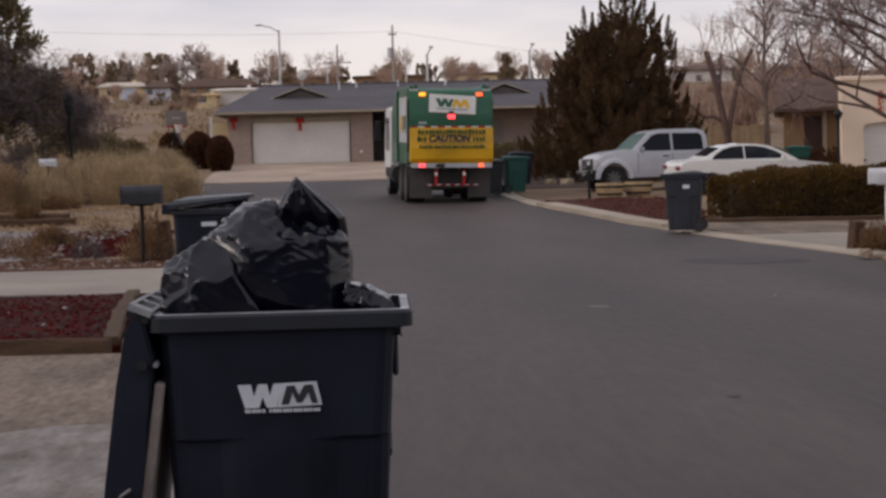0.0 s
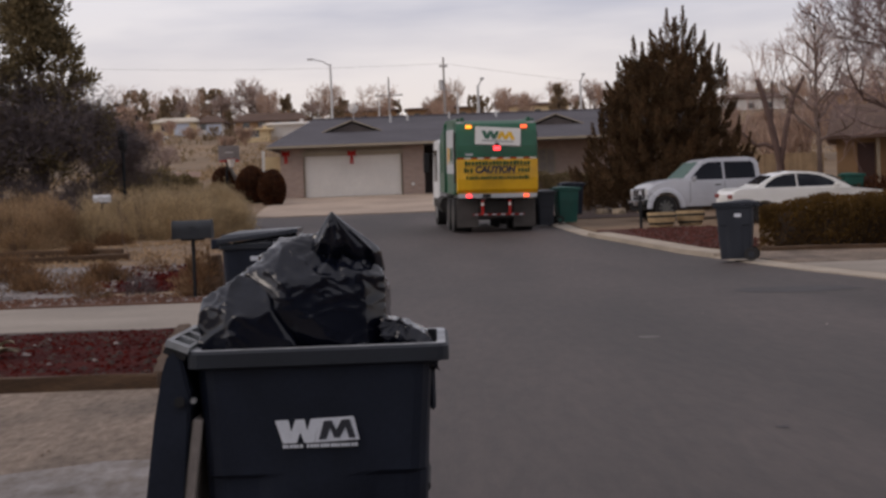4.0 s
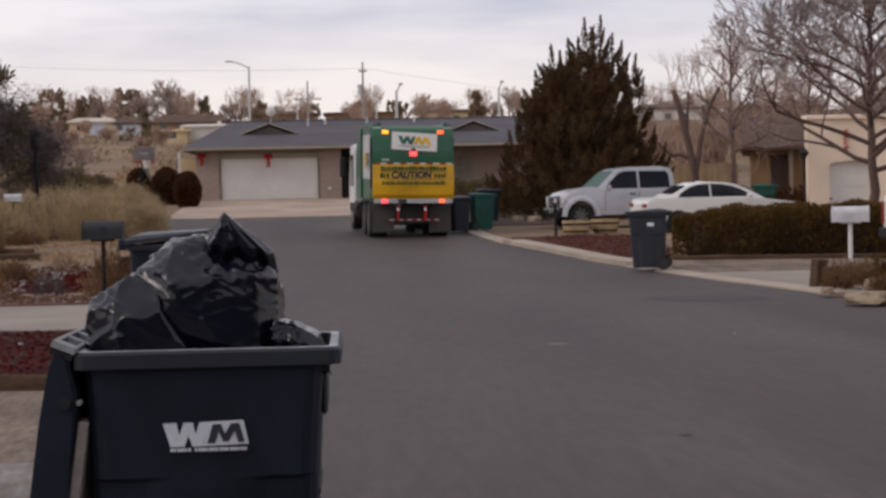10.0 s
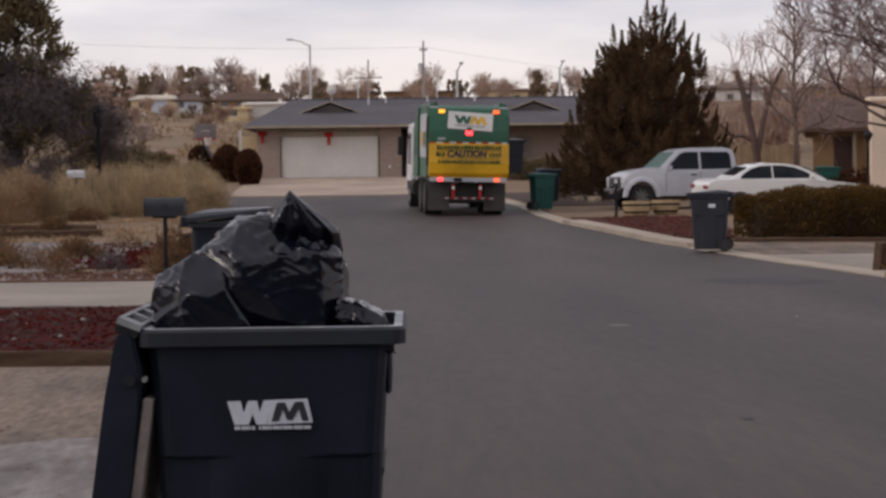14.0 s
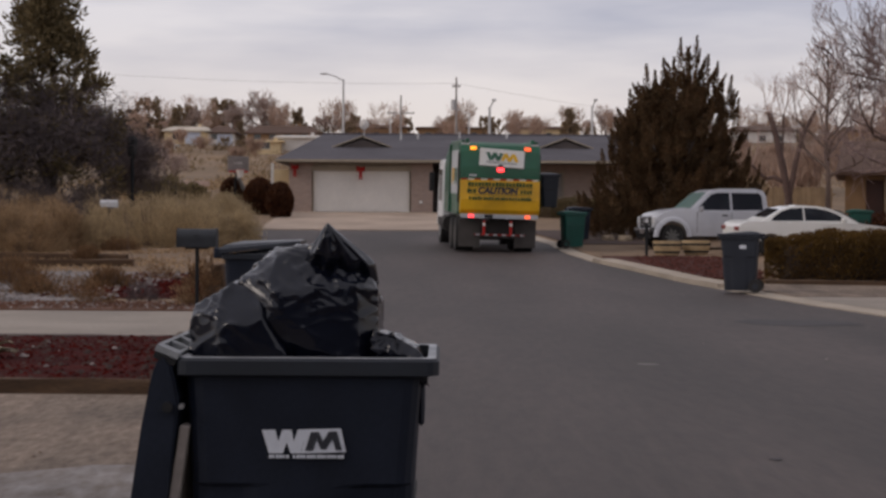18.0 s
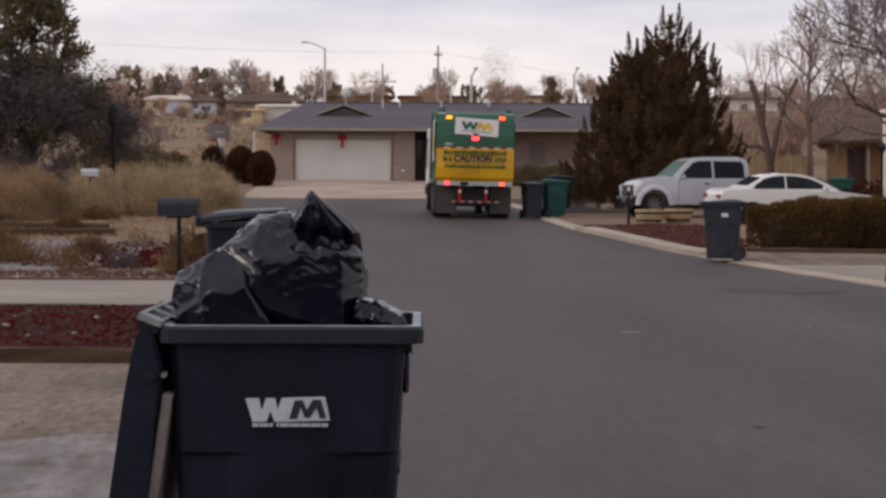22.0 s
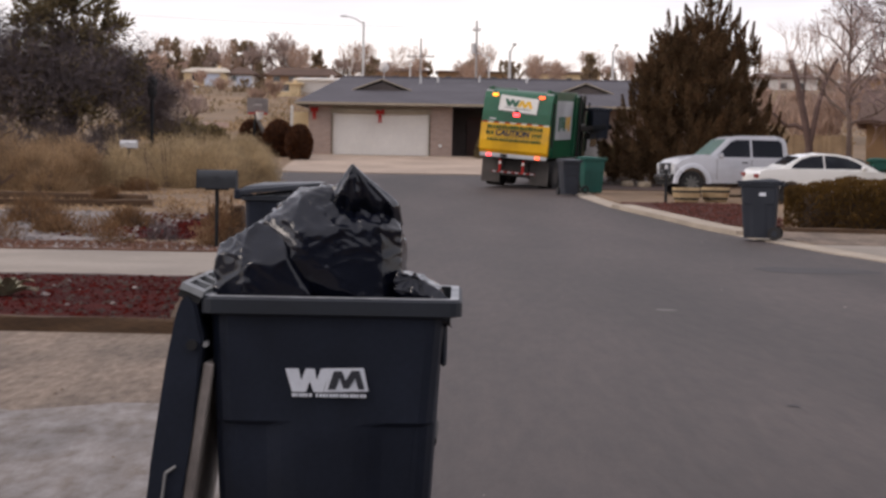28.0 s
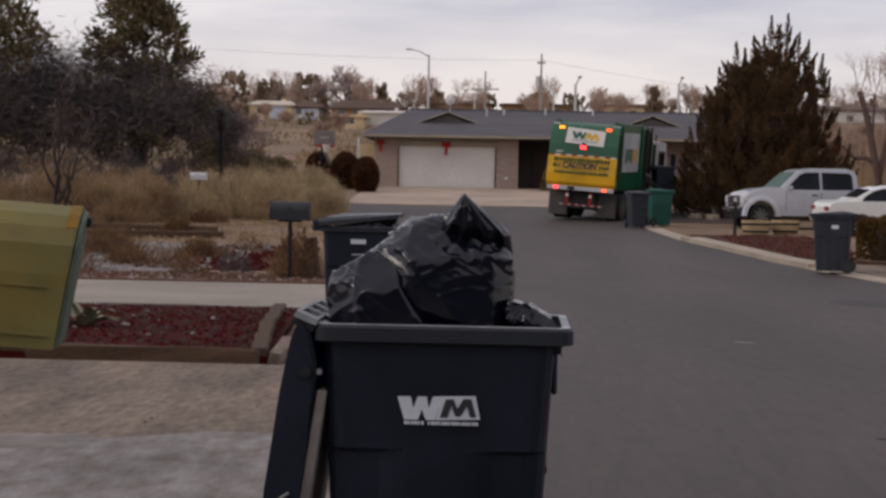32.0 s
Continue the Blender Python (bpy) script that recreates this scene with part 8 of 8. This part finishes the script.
p1 = power_pole(1.32, 170, 15.6, "wooden power pole with a transformer", ((0.9, 0.4),))
part("transformer", tube((-0.32, 0, 15.6 - land(170) - 3.2), (-0.32, 0, 15.6 - land(170) - 2.2), 0.22, n=14), GALV, p1)
power_pole(-4.9, 200, 16.0, "wooden power pole with one wide crossarm", ((2.1, 1.6),))
for k, (a, b, sag) in enumerate((((-60, 165, 17.6), (1.32, 170, 15.0), 1.0), ((1.32, 170, 15.0), (70, 178, 9.5), 1.6))):
    pts = [Vector(a).lerp(Vector(b), i / 24) - Vector((0, 0, sag * 4 * (i / 24) * (1 - i / 24))) for i in range(25)]
    bm = bmesh.new()
    for p, q in zip(pts, pts[1:]):
        tube(p, q, 0.011, n=4, bm=bm, caps=False)
    tagged(part("power_cable", bm, POLEWOOD), "thin overhead power cable", "cable", "power cables")

# far mesas
for x0, x1, h in ((-420, -200, 88), (260, 620, 78), (-900, -460, 60)):
    bm = rings_mesh([[(x0 - 60, y, 10), (x0, y, h * 0.8), (x0 + 30, y, h), (x1 - 30, y, h), (x1, y, h * 0.75), (x1 + 90, y, 10)] for y in (1500, 1700)])
    tagged(part("mesa", bm, MESA), "flat-topped mesa on the skyline", "hill", kind="structure")

# ---- marks on the road ----
PATCH = mat("dark_road_patch", (0.058, 0.052, 0.053), (0.045, 0.04, 0.042), rough=0.8, scale=40, big=0.8, bump=0.5, stain=0.25)
TAR = mat("pale_road_scar", (0.22, 0.2, 0.19), (0.16, 0.145, 0.14), rough=0.9, scale=40, big=3, bump=0.3)


def patch(name, cx, cy, rx, ry, material, label, seed, dz=0.014):
    n = 28
    v = [(cx, cy, land(cy) + dz)]
    for k in range(n):
        a = 6.283 * k / n
        q = 1 + 0.25 * noise.noise(Vector((math.cos(a) * 1.7 + seed, math.sin(a) * 1.7, 0)))
        v.append((cx + rx * q * math.cos(a), cy + ry * q * math.sin(a), land(cy + ry * q * math.sin(a)) + dz))
    return tagged(raw(name, v, [(0, 1 + k, 1 + (k + 1) % n) for k in range(n)], material), label, "road mark", kind="structure")


patch("road_patch", 5.1, 24.6, 0.9, 0.8, PATCH, "dark oil stain on the asphalt", 1)
patch("road_scar", 2.1, 17.3, 0.1, 0.12, TAR, "small pale scar on the asphalt", 2)
patch("road_scar", 2.05, 10.4, 0.05, 0.05, PATCH, "small dark spot on the asphalt", 3)
scatter("white_stones", 40, 4.6, 8.2, 61.5, 63.5, 0.09, 0.04, 0.12, GREYSTONE, "pale stones edging the dark ground", 8)


# exhaust smoke: drifts of fine soot in four puffs
SOOT = mat("brown_exhaust_soot", (0.20, 0.16, 0.14), (0.15, 0.12, 0.105), rough=1, scale=2, big=1)
PUFFS = []
for k, (r, n) in enumerate(((0.34, 2600), (0.42, 4400), (0.48, 5200), (0.40, 3400))):
    rr = random.Random(400 + k)
    sm = thing("exhaust_smoke", pose(1.8, 53.0, 2.4), "thin brown puff of exhaust smoke above the truck", "smoke", "exhaust puffs")
    c = [(rr.gauss(0, r), rr.gauss(0, r * 0.6), rr.gauss(0, r * 1.1)) for _ in range(n)]
    c = [p for p in c if abs(p[0]) < 0.95 and abs(p[1]) < 1.1 and abs(p[2]) < 0.85]
    leaf_mesh("soot", c, [(rr.gauss(0, 1), rr.gauss(0, 1), rr.gauss(0, 1)) for _ in c], 0.022, SOOT, sm, 0.7, 410 + k)
    PUFFS.append(sm)


def motions():
    """The truck stands, creeps, drives on and stops; its arm tips two bins."""
    drive = [(0, 1.92, 49.6, 5.5), (0.5, 1.88, 50.3, 5.5), (1, 1.855, 50.8, 5.5), (2, 1.83, 51.05, 5.5), (10.3, 1.83, 51.1, 5.5), (11, 1.78, 51.35, 5.5), (12, 1.71, 51.8, 5.3), (13, 1.70, 51.9, 5.3), (15, 1.70, 51.9, 5.3), (18, 1.70, 51.9, 5.3), (20.5, 1.70, 51.9, 5.2),
             (21, 1.67, 52.15, 5), (21.5, 1.62, 52.7, 4.2), (22, 1.55, 53.6, 2.5), (22.5, 1.49, 54.7, -0.5), (23, 1.44, 55.9, -5), (23.5, 1.42, 57.1, -9.5), (24, 1.47, 58.0, -11.5), (24.5, 1.55, 58.4, -13.5), (25, 1.64, 58.58, -15.5), (25.5, 1.69, 58.6, -16.5), (27, 1.70, 58.62, -17.5), (28, 1.70, 58.62, -17.5), (31, 1.70, 58.62, -17.5), (32, 1.70, 58.62, -17.5)]
    pitch = math.degrees(math.atan(0.029))
    tilt = lambda t: float(np.interp(t, [0, 12, 15, 18, 21, 23, 24, 25, 27, 28, 31, 32], [1, 1, 1.6, 1.2, 1, 1, 1.5, 2.5, 3.2, 4.2, 4.4, 3.8]))
    walk(TK, [(t, pose(x, y, land(y) + 0.012, pitch, tilt(t), yaw)) for t, x, y, yaw in drive])
    # each puff rides in the truck's body, leaves the stack as the truck pulls away, rises and drifts off
    for k, sm in enumerate(PUFFS):
        t0 = 21.3 + 0.35 * k
        inside = [(t, pose(x, y, land(y) + 0.012, 0, 0, yaw) @ pose(0, 2.0, 2.35)) for t, x, y, yaw in drive if t < t0 - 0.1]
        x0, y0 = float(np.interp(t0, [d[0] for d in drive], [d[1] for d in drive])), float(np.interp(t0, [d[0] for d in drive], [d[2] for d in drive]))
        out = [(t0 + u, pose(x0 + 0.6 + dx, y0 + 5.6, z)) for u, dx, z in ((0.0, 0.0, 3.6), (0.4, 0.1, 4.9), (0.8, 0.25, 5.9), (1.2, 0.5, 6.9), (2.0, 0.9, 8.8), (4.0, 1.8, 14.0))]
        walk(sm, inside + out + [(32, pose(x0 + 5, y0 + 6, 30.0))])
    # bins while they are carried: seconds, middle x, y, z, lean towards the truck
    def carried_bin(ob, rest, turn, rows):
        out = []
        for t, x, y, z, lean in rows:
            a = radians(lean)
            out.append((t, pose(x - 0.55 * math.sin(a), y, z - 0.55 * math.cos(a), 0, lean, 0) @ pose(0, 0, 0, 0, 0, turn)))
        walk(ob, [(0, rest), (rows[0][0] - 0.25, rest)] + out)

    def reach(rows, px_, pz_):
        return [(t, -math.degrees(math.atan2(z - pz_, x - px_))) for t, x, y, z, lean in rows]

    za, zc = land(54.2) + 0.57, land(60.5) + 0.63
    a = [(13.2, 3.42, 54.3, za + 0.02, 0), (13.4, 3.36, 55.3, 1.38, 0), (13.6, 3.38, 55.9, 1.72, 0), (13.8, 3.38, 56.0, 2.05, 0), (14.0, 3.35, 56.0, 2.3, 0), (14.4, 3.4, 56.0, 2.66, 0), (14.9, 3.4, 56.0, 3.3, -25), (15.4, 3.0, 56.0, 4.1, -75), (16.0, 2.2, 56.0, 4.45, -110), (16.6, 1.95, 56.0, 4.48, -115),
         (17.0, 2.3, 56.0, 4.48, -105), (17.3, 3.2, 56.0, 3.95, -50), (17.6, 3.43, 56.0, 3.0, -5), (18.2, 3.46, 55.9, 2.3, 0), (18.8, 3.7, 55.6, 1.7, 0), (19.1, 3.55, 54.9, 1.3, 0), (19.35, 3.42, 54.2, za, 0), (32, 3.42, 54.2, za, 0)]
    c = [(27.0, 4.95, 61.2, zc + 0.1, 0), (27.2, 5.1, 61.9, 1.9, 0), (27.5, 5.01, 62.3, 2.35, 0), (27.8, 5.06, 62.4, 2.68, 0), (28.1, 4.95, 62.4, 3.18, 0), (28.4, 4.88, 62.4, 3.95, -30), (28.7, 4.2, 62.4, 4.5, -95), (29.0, 3.8, 62.4, 4.4, -140), (30.2, 3.8, 62.4, 4.4, -140), (30.6, 4.55, 62.4, 4.35, -65), (30.9, 4.92, 62.4, 3.3, -10),
         (31.2, 4.98, 62.4, 2.82, 0), (31.5, 4.9, 62.4, 2.6, 0), (31.7, 4.87, 62.4, 2.25, 0), (32, 4.87, 62.4, 2.05, 0)]
    carried_bin(BIN_A, pose(3.42, 54.2, za - 0.55, 0, 0, -78), -78, a)
    carried_bin(BIN_C, pose(4.85, 60.5, zc - 0.55, 0, 0, 15), 15, c)
    lift_a, lift_c = reach(a[:-2], 1.65, 2.5), reach(c, 3.6, 2.75)
    walk(ARM, [(t, pose(*ARM_AT, 0, q, 0)) for t, q in [(0, 86), (12.3, 86)] + lift_a + [(19.6, 60), (20.3, 86), (26.3, 86)] + lift_c])


motions()
